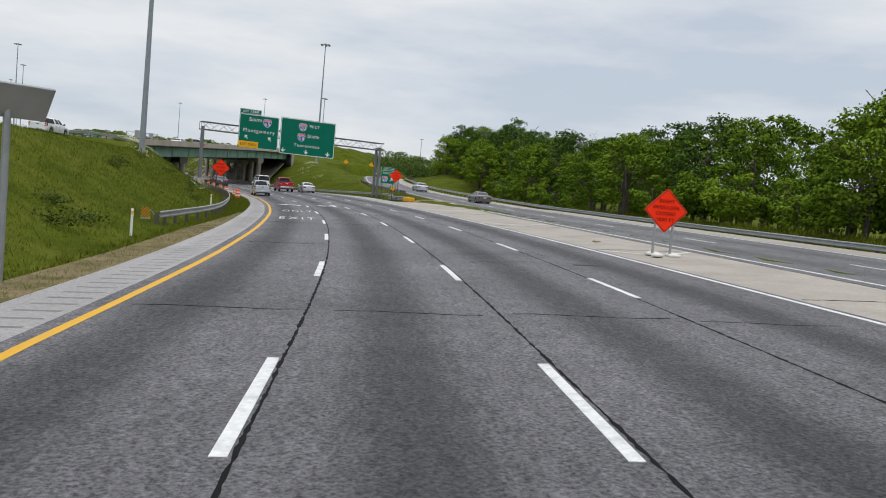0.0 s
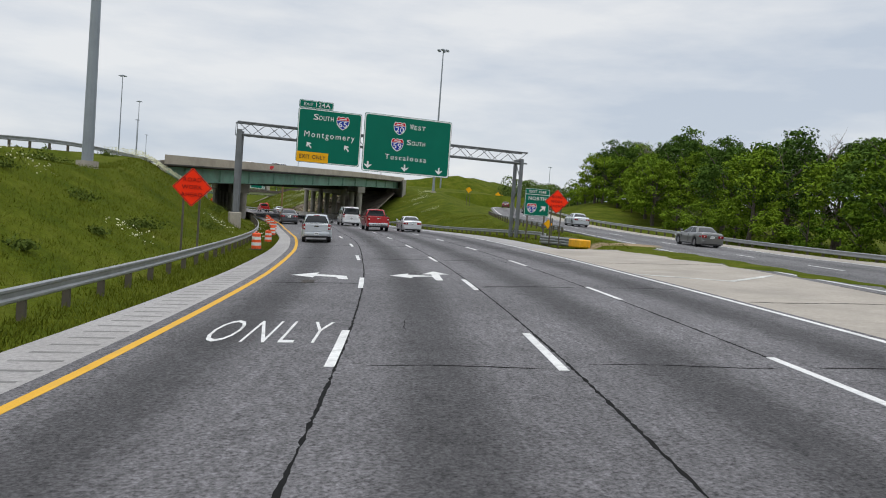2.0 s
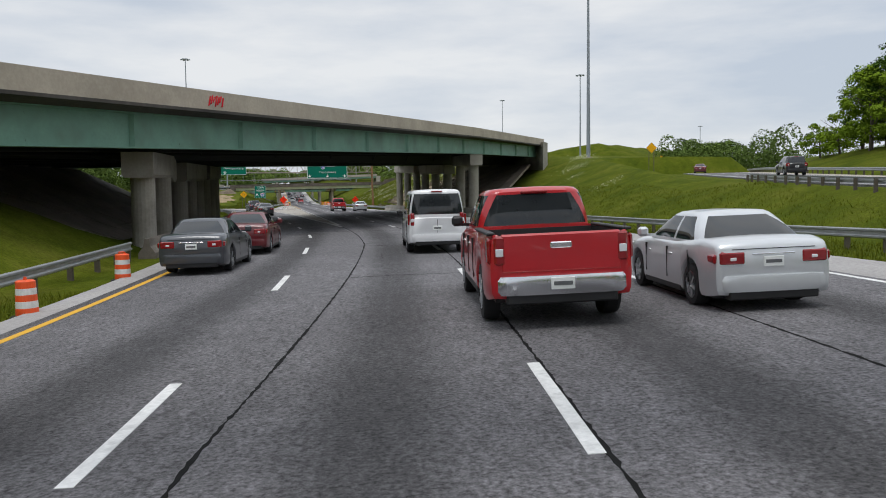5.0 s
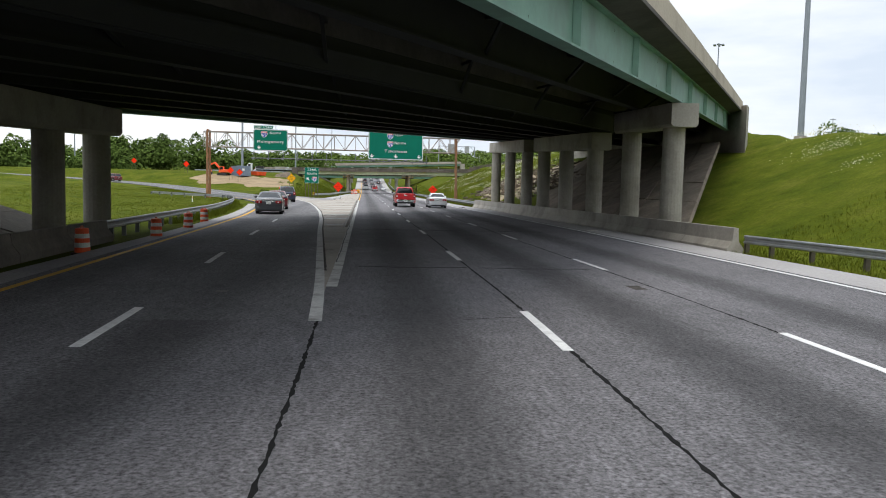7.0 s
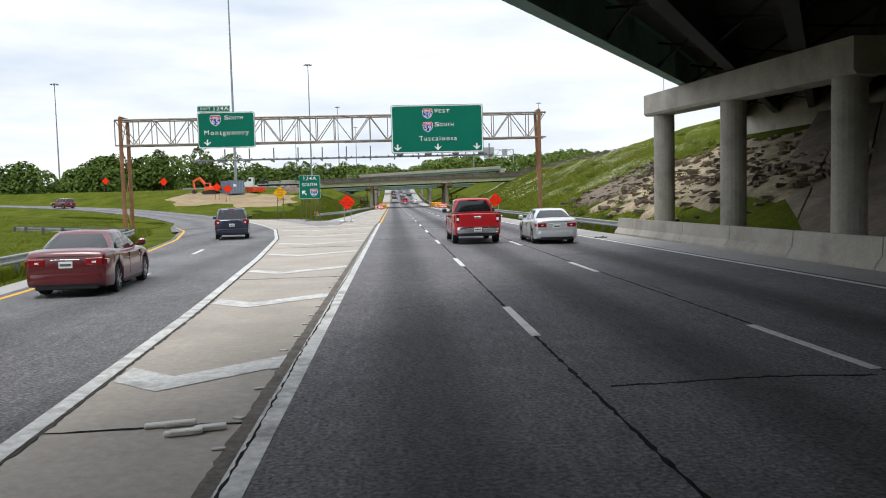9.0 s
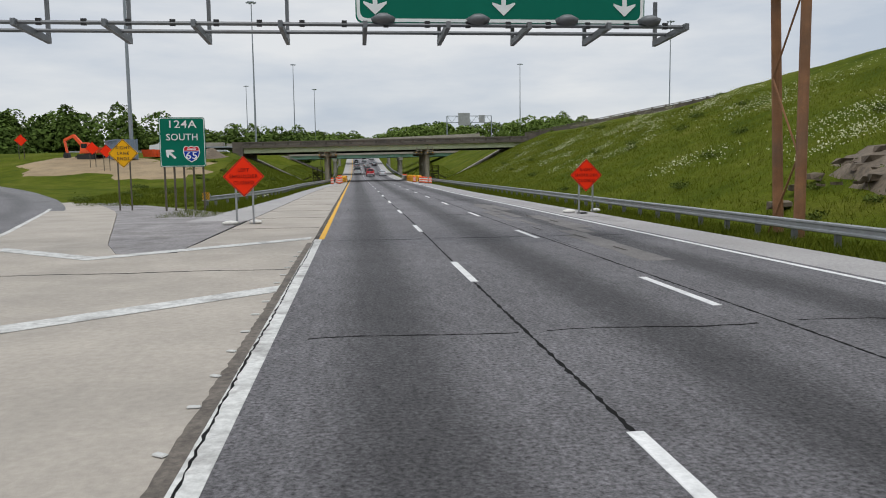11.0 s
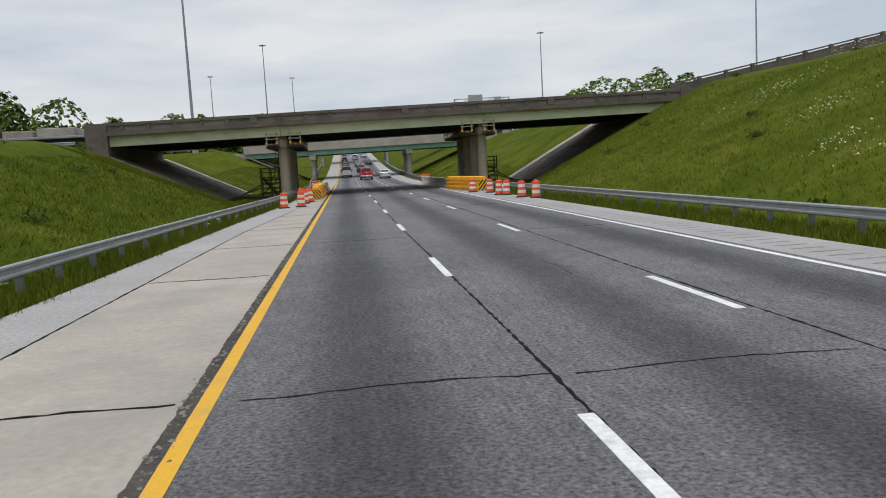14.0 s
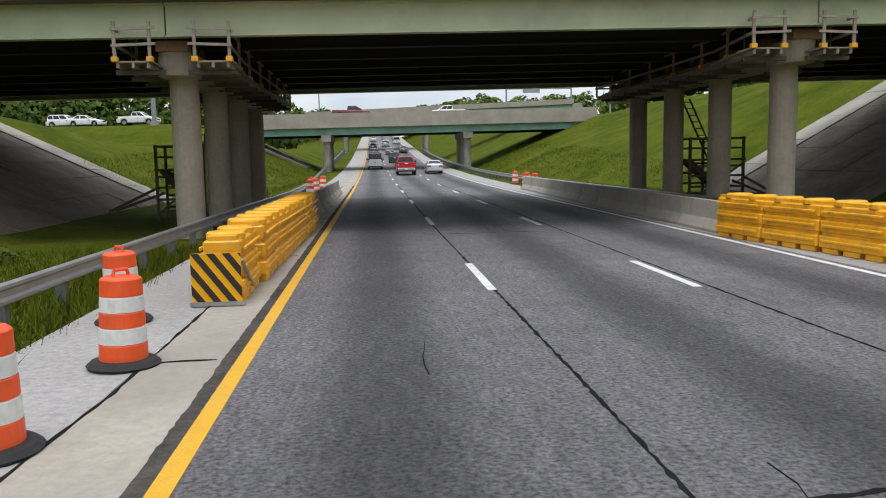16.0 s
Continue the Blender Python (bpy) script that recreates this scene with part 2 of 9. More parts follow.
M["drum_orange"] = material("drum_orange", (0.85, 0.10, 0.02), rough=0.45, vary=0.08, scale=4, stain=(0.35, 0.1, 0.05), stain_scale=3, stain_amount=0.35)
M["drum_white"] = material("drum_white", (0.72, 0.72, 0.70), rough=0.4, vary=0.1, scale=5, stain=(0.4, 0.38, 0.35), stain_scale=4, stain_amount=0.4)
M["rubber"] = material("rubber", (0.02, 0.02, 0.021), rough=0.8, vary=0.25, scale=4)
M["plastic_yellow"] = material("plastic_yellow", (0.85, 0.42, 0.015), rough=0.45, vary=0.08, scale=3, stain=(0.3, 0.17, 0.04), stain_scale=2.5, stain_amount=0.5)
M["grass"] = grass_material("grass", (0.047, 0.068, 0.006), (0.077, 0.096, 0.009), (0.108, 0.115, 0.018))
M["dirt"] = material("dirt", (0.27, 0.2, 0.115), rough=0.95, vary=0.25, scale=0.4, fine=0.15, bump=0.5)
M["bark"] = material("bark", (0.085, 0.07, 0.055), rough=0.95, vary=0.3, scale=4, bump=0.5)
M["petal"] = material("petal", (0.55, 0.55, 0.36), rough=0.8, vary=0.1)
M["glass"] = material("car_glass", (0.015, 0.018, 0.02), rough=0.06, spec=0.6, vary=0.1)
M["tyre"] = material("tyre", (0.014, 0.014, 0.015), rough=0.85, vary=0.2, scale=8)
M["rim"] = material("rim", (0.55, 0.56, 0.58), rough=0.3, metal=0.9, vary=0.06)
M["chrome"] = material("chrome", (0.75, 0.76, 0.78), rough=0.16, metal=1.0, vary=0.03)
M["black_trim"] = material("black_trim", (0.016, 0.016, 0.017), rough=0.55, vary=0.2)
M["tail_red"] = material("tail_red", (0.26, 0.006, 0.01), rough=0.2, vary=0.1, coat=0.6)
M["lamp_clear"] = material("lamp_clear", (0.75, 0.76, 0.78), rough=0.15, vary=0.05, coat=0.6)
M["rust_block"] = material("rust_block", (0.3, 0.17, 0.1), rough=0.9, vary=0.2, scale=2, stain=(0.2, 0.16, 0.12), stain_scale=3, stain_amount=0.5)
M["lumber"] = material("lumber", (0.3, 0.26, 0.21), rough=0.9, vary=0.25, scale=2, bump=0.3)
M["sandbag"] = material("sandbag", (0.72, 0.70, 0.66), rough=0.85, vary=0.12, scale=6, bump=0.4)
M["solar_cell"] = material("solar_cell", (0.03, 0.035, 0.05), rough=0.2, vary=0.2)
M["container_blue"] = material("container_blue", (0.16, 0.21, 0.28), rough=0.6, vary=0.12)


def paint_of(name, colour, metal=0.0):
    if name not in M:
        M[name] = material(name, colour, rough=0.28, metal=metal, vary=0.04, scale=1.0, coat=0.8)
    return M[name]


# ---- building helpers ----
def mesh_from(name, verts, faces, mat, smooth=False, uvs=None):
    me = bpy.data.meshes.new(name)
    me.from_pydata([tuple(map(float, v)) for v in verts], [], faces)
    if uvs is not None:
        layer = me.uv_layers.new(name="UVMap")
        for loop in me.loops:
            layer.data[loop.index].uv = uvs[loop.vertex_index]
    if mat:
        for one in mat if isinstance(mat, (list, tuple)) else [mat]:
            me.materials.append(one)
    if smooth:
        me.polygons.foreach_set("use_smooth", [True] * len(me.polygons))
    me.update()
    return me


def finish(bm, name, mat, smooth=False, sharp=None):
    me = bpy.data.meshes.new(name)
    bmesh.ops.recalc_face_normals(bm, faces=bm.faces)
    bm.to_mesh(me)
    bm.free()
    for one in mat if isinstance(mat, (list, tuple)) else [mat]:
        me.materials.append(one)
    if smooth:
        me.polygons.foreach_set("use_smooth", [True] * len(me.polygons))
        if sharp:
            me.set_sharp_from_angle(angle=sharp)
    return me


def part(name, bm, mat, parent, label="", smooth=False, m=None):
    me = bm if isinstance(bm, bpy.types.Mesh) else finish(bm, name, mat, smooth)
    ob = new(name, me)
    ob.parent = parent
    if m is not None:
        ob.matrix_basis = m
    return tagged(ob, label)


def thing(name, m, label, category, group="", kind=""):
    ob = new(name)
    ob.empty_display_size = 0.2
    ob.matrix_basis = m
    return tagged(ob, label, category, group, kind)


def solid(name, me, label, category, group="", kind="", m=None):
    ob = new(name, me)
    if m is not None:
        ob.matrix_basis = m
    return tagged(ob, label, category, group, kind)


def box(bm, x0, y0, z0, x1, y1, z1, bevel=0.0):
    vs = [bm.verts.new(p) for p in ((x0, y0, z0), (x1, y0, z0), (x1, y1, z0), (x0, y1, z0), (x0, y0, z1), (x1, y0, z1), (x1, y1, z1), (x0, y1, z1))]
    fs = [bm.faces.new([vs[i] for i in f]) for f in ((3, 2, 1, 0), (4, 5, 6, 7), (0, 1, 5, 4), (1, 2, 6, 5), (2, 3, 7, 6), (3, 0, 4, 7))]
    if bevel:
        es = {e for f in fs for e in f.edges}
        bmesh.ops.bevel(bm, geom=list(es), offset=bevel, segments=1, affect="EDGES")
    return fs


def new_box(x0, y0, z0, x1, y1, z1, bevel=0.0):
    bm = bmesh.new()
    box(bm, x0, y0, z0, x1, y1, z1, bevel)
    return bm


def tube(bm, a, b, r0, r1=None, n=8, caps=True):
    """A round bar from a to b."""
    a, b, r1 = Vector(a), Vector(b), r0 if r1 is None else r1
    d = (b - a).normalized()
    side = d.cross(Vector((0, 0, 1)) if abs(d.z) < 0.95 else Vector((1, 0, 0))).normalized()
    up = side.cross(d)
    rings = []
    for p, r in ((a, r0), (b, r1)):
        rings.append([bm.verts.new(p + r * (math.cos(2 * math.pi * k / n) * side + math.sin(2 * math.pi * k / n) * up)) for k in range(n)])
    for k in range(n):
        bm.faces.new((rings[0][k], rings[0][(k + 1) % n], rings[1][(k + 1) % n], rings[1][k]))
    if caps:
        bm.faces.new(rings[0][::-1]), bm.faces.new(rings[1])


def beam(bm, a, b, w, h):
    """A square bar from a to b, w wide and h deep."""
    a, b = Vector(a), Vector(b)
    d = (b - a).normalized()
    side = d.cross(Vector((0, 0, 1)) if abs(d.z) < 0.95 else Vector((1, 0, 0))).normalized()
    up = side.cross(d)
    q = [(-w / 2, -h / 2), (w / 2, -h / 2), (w / 2, h / 2), (-w / 2, h / 2)]
    r0 = [bm.verts.new(a + s * side + t * up) for s, t in q]
    r1 = [bm.verts.new(b + s * side + t * up) for s, t in q]
    for k in range(4):
        bm.faces.new((r0[k], r0[(k + 1) % 4], r1[(k + 1) % 4], r1[k]))
    bm.faces.new(r0[::-1]), bm.faces.new(r1)


def lathe(bm, profile, n=16, centre=(0, 0)):
    """A turned body from (radius, height) pairs."""
    rings = [[bm.verts.new((centre[0] + r * math.cos(2 * math.pi * k / n), centre[1] + r * math.sin(2 * math.pi * k / n), z)) for k in range(n)] for r, z in profile]
    for a, b in zip(rings, rings[1:]):
        for k in range(n):
            bm.faces.new((a[k], a[(k + 1) % n], b[(k + 1) % n], b[k]))
    bm.faces.new(rings[0][::-1]), bm.faces.new(rings[-1])


def prism(bm, outline, y0, y1):
    """An outline of (x, z) carried from y0 to y1."""
    a = [bm.verts.new((x, y0, z)) for x, z in outline]
    b = [bm.verts.new((x, y1, z)) for x, z in outline]
    n = len(outline)
    for k in range(n):
        bm.faces.new((a[k], a[(k + 1) % n], b[(k + 1) % n], b[k]))
    bm.faces.new(a[::-1]), bm.faces.new(b)


def letters(body, size, mat, depth=0.01, align="CENTER", spacing=1.0, bold=0.0):
    """A line of lettering as a mesh, upright in the xz plane, seen from -y."""
    cu = bpy.data.curves.new("lettering", "FONT")
    cu.body, cu.size, cu.extrude, cu.align_x, cu.align_y, cu.space_character, cu.offset = body, size, depth, align, "CENTER", spacing, bold
    cu.resolution_u = 3
    ob = bpy.data.objects.new("lettering", cu)
    scene.collection.objects.link(ob)
    dg = bpy.context.evaluated_depsgraph_get()
    me = bpy.data.meshes.new_from_object(ob.evaluated_get(dg))
    bpy.data.objects.remove(ob)
    bpy.data.curves.remove(cu)
    me.transform(Matrix.Rotation(radians(90), 4, "X"))
    me.materials.clear()
    me.materials.append(mat)
    return me


# ---- the lie of the road ----
# The line between the camera's lane and the next: straight along y from y = 170, curving before it.
C2, C3, Y_STRAIGHT = -1.72541e-3, 1.4453e-6, 170.0
LINE_S = np.arange(-90.0, 721.0, 1.0)
_u = np.maximum(Y_STRAIGHT - LINE_S, 0)
_sway = np.interp(LINE_S, [-90, 0, 22, 30, 50, 62, 74, 94, 106, 120, 138, 152, 170], [-3.6, -1.0, -0.42, -0.05, 0.3, 0.38, 0.28, -0.12, -0.38, -0.42, -0.15, 0.03, 0.0])
_sway = np.convolve(np.pad(_sway, 6, mode="edge"), np.ones(13) / 13, "valid")
LINE_X = 0.06 + C2 * _u**2 + C3 * _u**3 + _sway
LINE_DX = np.gradient(LINE_X)


def sway(s):
    return float(np.interp(s, LINE_S, _sway))


def line_x(s):
    return np.interp(s, LINE_S, LINE_X)


def line_dx(s):
    return np.interp(s, LINE_S, LINE_DX)


def road_z(s, d=0.0):
    """Height of the main road at station s, d metres right of the line: it is banked before y = 155 and climbs after y = 405."""
    s = np.asarray(s, float)
    k = np.clip((s - 105) / 50, 0, 1)
    bank = 0.048 * (1 - k * k * (3 - 2 * k))
    grade = -0.00467 * 12 * np.logaddexp(0, (128 - s) / 12)
    u = np.maximum(s - 405, 0)
    climb = np.where(u < 131, 0.00021 * u**2, 0.00021 * 131**2 + 0.055 * (u - 131))
    return bank * np.clip(d, -12, 20) + grade + climb


def at(s, d, dz=0.0):
    """The place at station s, d metres to the right."""
    g = line_dx(s)
    n = np.sqrt(1 + g * g)
    return (float(line_x(s) + d / n), float(s - d * g / n), float(road_z(s, d) + dz))


def heading(s):
    """Degrees by which the road at station s turns from +y to the left."""
    return math.degrees(math.atan2(-float(line_dx(s)), 1.0))


def table(*pairs):
    """An offset that changes along the road, given from the plain curve without the sway of its dashes."""
    xs, ys = zip(*pairs)
    return lambda s: float(np.interp(s, xs, ys)) - sway(s)


def near_table(*pairs):
    """The same, but given from the swaying line up to s = 78."""
    xs, ys = zip(*pairs)
    return lambda s: float(np.interp(s, xs, ys)) - sway(s) * min(max((s - 78) / 14, 0), 1)


YELLOW = table((-80, -6.7), (22, -6.52), (33, -6.15), (45, -5.95), (60, -5.82), (75, -5.92), (90, -6.3), (105, -7.0), (112, -7.5), (121, -8.0), (135, -8.3), (155, -8.6), (170, -9.1), (190, -9.6), (201, -10.0), (207, -10.4), (217, -11.2), (230, -12.6), (243, -14.6), (258, -18.0), (270, -22.0))
LEFT_DASH = near_table((-80, -3.3), (80, -3.15), (94, -3.4), (104, -3.75), (120, -4.4), (150, -5.2), (161, -5.9), (172, -6.5), (183, -7.0), (197, -7.5), (206, -8.1), (215, -8.9), (225, -9.8), (237, -11.1), (250, -13.4), (262, -16.5), (272, -20.0))
GORE_L = table((163, -3.3), (174, -3.9), (188, -4.65), (198, -5.1), (212, -5.95), (226, -7.1), (241, -8.6), (256, -10.9), (269.5, -14.1), (286, -18.8), (301, -23.5))
WHITE = table((-80, 6.9), (100, 6.7), (125, 6.9), (155, 8.0), (190, 8.2), (215, 7.8), (240, 7.05), (262, 6.75), (310, 6.17), (340, 6.4), (380, 6.5), (700, 6.6))
RAMP_L = table((-80, 10.2), (20, 10.4), (45, 10.8), (70, 11.8), (90, 13.8), (105, 16.5), (125, 21.0))
RAMP_FAR = [(23.5, 140, 2.1), (39, 180, 3.6), (60, 225, 5.2), (95, 282, 6.5), (150, 350, 7.5), (240, 430, 9.0)]
EXIT = [(-21.5, 284, 0.0), (-24.8, 293.5, 0.05), (-29.5, 304, 0.25), (-38, 318, 0.75), (-54, 336, 1.7), (-80, 352, 2.8), (-120, 367, 4.1), (-200, 392, 5.8)]


def smooth_line(points, step=3.0):
    """Points every step or so along a soft curve through the given ones."""
    p = np.array(points, float)
    out = []
    for i in range(len(p) - 1):
        a, b, c, d = p[max(i - 1, 0)], p[i], p[i + 1], p[min(i + 2, len(p) - 1)]
        n = max(2, int(np.linalg.norm(c - b) / step))
        for k in range(n):
            t = k / n
            out.append(0.5 * (2 * b + (c - a) * t + (2 * a - 5 * b + 4 * c - d) * t * t + (3 * b - a - 3 * c + d) * t**3))
    out.append(p[-1])
    return np.array(out)


def sideways(line):
    """Unit vectors to the right of a line of points."""
    t = np.gradient(line[:, :2], axis=0)
    t /= np.linalg.norm(t, axis=1)[:, None]
    return np.stack([t[:, 1], -t[:, 0]], 1)


def strip(name, stations, left, right, mat, label, category, dz=0.0, across=1, thick=0.25):
    """A band of road surface between two offsets (functions of the station), with a thickness below it."""
    verts, faces, uvs = [], [], []
    m = across + 1
    for s in stations:
        a, b = left(s), right(s)
        for k in range(m):
            d = a + (b - a) * k / across
            verts.append(at(s, d, dz)), uvs.append((d, s))
        for d in (b, a):
            verts.append(at(s, d, dz - thick)), uvs.append((d, s))
    w = m + 2
    for i in range(len(stations) - 1):
        for k in range(w):
            faces.append((i * w + k, i * w + (k + 1) % w, (i + 1) * w + (k + 1) % w, (i + 1) * w + k))
    me = mesh_from(name, verts, faces, mat, uvs=uvs)
    return solid(name, me, label, category, kind="structure")


def lean_of(p):
    """How much the slip road is banked at a place."""
    k = min(max((p[1] - 70) / 60, 0), 1)
    return 0.048 * (1 - k * k * (3 - 2 * k))


def ribbon(name, line, left, right, mat, label, category, dz=0.0, thick=0.25, banked=False, group=""):
    """The same along a free line of points, left and right in metres from it."""
    side = sideways(line)
    verts, faces, uvs = [], [], []
    for i, (p, n) in enumerate(zip(line, side)):
        for d, z in ((left, dz), (right, dz), (right, dz - thick), (left, dz - thick)):
            verts.append((p[0] + n[0] * d, p[1] + n[1] * d, p[2] + z + (lean_of(p) * d if banked else 0))), uvs.append((d, i * 3.0))
    for i in range(len(line) - 1):
        for k in range(4):
            faces.append((i * 4 + k, i * 4 + (k + 1) % 4, (i + 1) * 4 + (k + 1) % 4, (i + 1) * 4 + k))
    return solid(name, mesh_from(name, verts, faces, mat, uvs=uvs), label, category, group, "structure")


def span(a, b, step=3.0):
    return [float(v) for v in np.linspace(a, b, max(2, int(round((b - a) / step)) + 1))]


# ---- ground ----
M["gravel"] = material("gravel", (0.26, 0.245, 0.245), rough=0.95, vary=0.25, scale=0.7, fine=0.3, fine_scale=11, bump=0.8, bump_scale=30, stain=(0.14, 0.13, 0.12), stain_scale=0.9, stain_amount=0.7)
ramp_line = smooth_line([at(s, RAMP_L(s) + 4.8) for s in range(-80, 101, 12)] + RAMP_FAR)
exit_line = smooth_line(EXIT)
# The crest of the bank that carries the overpass road up to the first bridge, and the road on top of the right bank.
CREST = smooth_line([(-118, -36, 1.2), (-80, 34, 2.0), (-54, 84, 2.9), (-43.8, 105.4, 3.8), (-37.8, 116, 4.4), (-33.2, 124.4, 4.8), (-28.5, 132.5, 5.0)])
CREST_R = smooth_line([(20, 220, 8.6), (30, 237, 7.6), (54, 275, 6.6), (95, 315, 6.6), (160, 380, 7.5)])
TOP_ROAD = smooth_line([(-160, 395, 5.4), (-90, 390, 5.2), (-50, 388.5, 5.2), (-24, 388, 5.1)])
TOP_ROAD_R = smooth_line([(31, 389, 7.3), (48, 389.5, 10.5), (63, 390, 13.3), (80, 391, 16.4), (120, 394, 23.0), (170, 400, 29.0)])
FAR_ROAD = smooth_line([(-150, 492, 6.6), (-60, 474, 6.95), (-24, 467, 6.95)])
FAR_ROAD_R = smooth_line([(30, 464, 7.4), (45, 464, 7.6), (80, 470, 9.5), (150, 500, 14.0)])


def nearest(px, py, line):
    """Distance to a line of points, and its height there."""
    best, z = np.full(px.shape, 1e9), np.zeros(px.shape)
    for a in range(0, len(line), 24):
        seg = line[a : a + 24]
        d = np.hypot(px[..., None] - seg[:, 0], py[..., None] - seg[:, 1])
        k = d.argmin(-1)
        dm = np.take_along_axis(d, k[..., None], -1)[..., 0]
        better = dm < best
        best, z = np.where(better, dm, best), np.where(better, seg[k, 2], z)
    return best, z


def soft(a, b, v):
    k = np.clip((v - a) / (b - a), 0, 1)
    return k * k * (3 - 2 * k)


def main_offset(px, py):
    s = py.astype(float).copy()
    for _ in range(5):
        g = line_dx(s)
        s += ((px - line_x(s)) * g + (py - s)) / (1 + g * g)
    g = line_dx(s)
    return ((px - line_x(s)) - (py - s) * g) / np.sqrt(1 + g * g), s


def ground_z(px, py):
    """Height of the ground sheet."""
    px, py = np.asarray(px, float), np.asarray(py, float)
    d, s = main_offset(px, py)
    zr = road_z(s, 0 * d)
    left, right = d < 0, d > 0
    # Banks and fields away from the road.
    back_left = (2.9 + 2.0 * soft(90, 125, s)) * soft(150, 110, s) + 1.6 * soft(125, 165, s) * soft(330, 280, s) * soft(-14, -60, d) + soft(298, 350, s) * (1.2 + 3.9 * soft(320, 368, s)) * (1 - 0.34 * soft(401, 416, s))
    slope = 0.46 - 0.06 * soft(280, 330, s)
    back_right = 1.2 * soft(120, 90, s) * soft(9, 30, d) + soft(95, 150, s) * soft(260, 200, s) * (1.0 + 5.6 * soft(12, 30, d) * soft(140, 205, s) + 1.2 * soft(20, 60, d)) + soft(205, 250, s) * np.clip((d - 11.5) * slope, 0, 7.2 + 3.2 * soft(235, 275, s) * soft(330, 292, s) + 1.0 * soft(292, 330, s)) + soft(300, 380, s) * 1.5 * soft(50, 110, d)
    back = np.where(left, back_left, back_right) + 0.12 * np.sin(px * 0.21 + 1.3) * np.sin(py * 0.17) * soft(11, 20, np.abs(d))
    back = np.where(left & (s < 140) & (d > -40), np.minimum(back, 4.9), back)
    # Fill under the raised roads.
    for line, half, k in ((CREST, 9.0, 0.42), (CREST_R, 9.5, 0.45), (TOP_ROAD, 8.5, 0.4), (TOP_ROAD_R, 6.5, 0.4), (ramp_line, 7.0, 0.3), (exit_line, 7.0, 0.25), (FAR_ROAD, 8, 0.4), (FAR_ROAD_R, 8, 0.4)):
        dist, z = nearest(px, py, line)
        back = np.maximum(back, z - 0.12 - k * np.maximum(dist - half, 0))
    far = soft(520, 900, py) * 14 + soft(90, 260, np.abs(px)) * 3
    back = back + far
    # Cut along the roads.
    edge_l = np.interp(s, [-80, 110, 150, 190, 240, 272, 285, 296, 340, 364, 382, 403, 430, 700], [-9.6, -10.4, -12.0, -13.0, -17.5, -27.0, -22.0, -12.0, -9.6, -8.7, -12.3, -12.3, -9.0, -8.6])
    edge_r = np.interp(s, [-80, 40, 80, 95, 110, 128, 160, 200, 235, 270, 369, 389, 403, 440, 700], [12, 12, 13, 12.5, 13.0, 14.5, 15.5, 15.5, 11.5, 11.0, 11.2, 17.0, 17.0, 11.5, 11.0])
    out = np.where(left, edge_l - d, d - edge_r)
    zmain = road_z(s, d)
    under = soft(368, 388, s) * soft(432, 403, s)
    cut = np.where(left, 0.42 + 0.06 * soft(150, 100, s) + 0.15 * soft(76, 106, s) * soft(146, 128, s) + 0.07 * under, 0.42 + 0.135 * under)
    cap = zmain - 0.13 + cut * np.maximum(out, 0)
    h = np.minimum(back, cap)
    dist, z = nearest(px, py, ramp_line)
    h = np.where((s < 235) | (px > 70), np.minimum(h, z - 0.12 + 0.3 * np.maximum(dist - 8.5, 0)), h)
    dist, z = nearest(px, py, exit_line)
    h = np.minimum(h, z - 0.12 + 0.25 * np.maximum(dist - 7.5, 0))
    return np.where(np.abs(out) < 60, h, np.maximum(h, -1.5))


def axis(*pieces):
    out = []
    for a, b, step in pieces:
        out += list(np.arange(a, b, step))
    return np.array(out + [pieces[-1][1]])


gx = axis((-2500, -300, 275), (-300, -90, 15), (-90, -44, 3), (-44, 46, 1.25), (46, 110, 4), (110, 320, 15), (320, 2500, 272.5))
gy = axis((-600, -60, 60), (-60, 400, 1.75), (400, 520, 3), (520, 900, 12), (900, 3000, 210))
GX, GY = np.meshgrid(gx, gy)
GZ = ground_z(GX, GY)
nxv, nyv = len(gx), len(gy)
gverts = np.stack([GX, GY, GZ], -1).reshape(-1, 3)
gi = (np.arange(nyv - 1)[:, None] * nxv + np.arange(nxv - 1)).ravel()
gfaces = np.stack([gi, gi + 1, gi + 1 + nxv, gi + nxv], 1)
gme = bpy.data.meshes.new("ground")
gme.vertices.add(len(gverts)), gme.loops.add(gfaces.size), gme.polygons.add(len(gfaces))
gme.vertices.foreach_set("co", gverts.ravel())
gme.loops.foreach_set("vertex_index", gfaces.ravel())
gme.polygons.foreach_set("loop_start", np.arange(0, gfaces.size, 4))
gme.polygons.foreach_set("use_smooth", [True] * len(gfaces))
gme.materials.append(M["grass"])
gme.update(calc_edges=True)
solid("ground", gme, "grassy ground with mown banks and fields beside the motorway", "ground", kind="structure")


def g_at(x, y):
    return float(ground_z(np.array([x]), np.array([y]))[0])


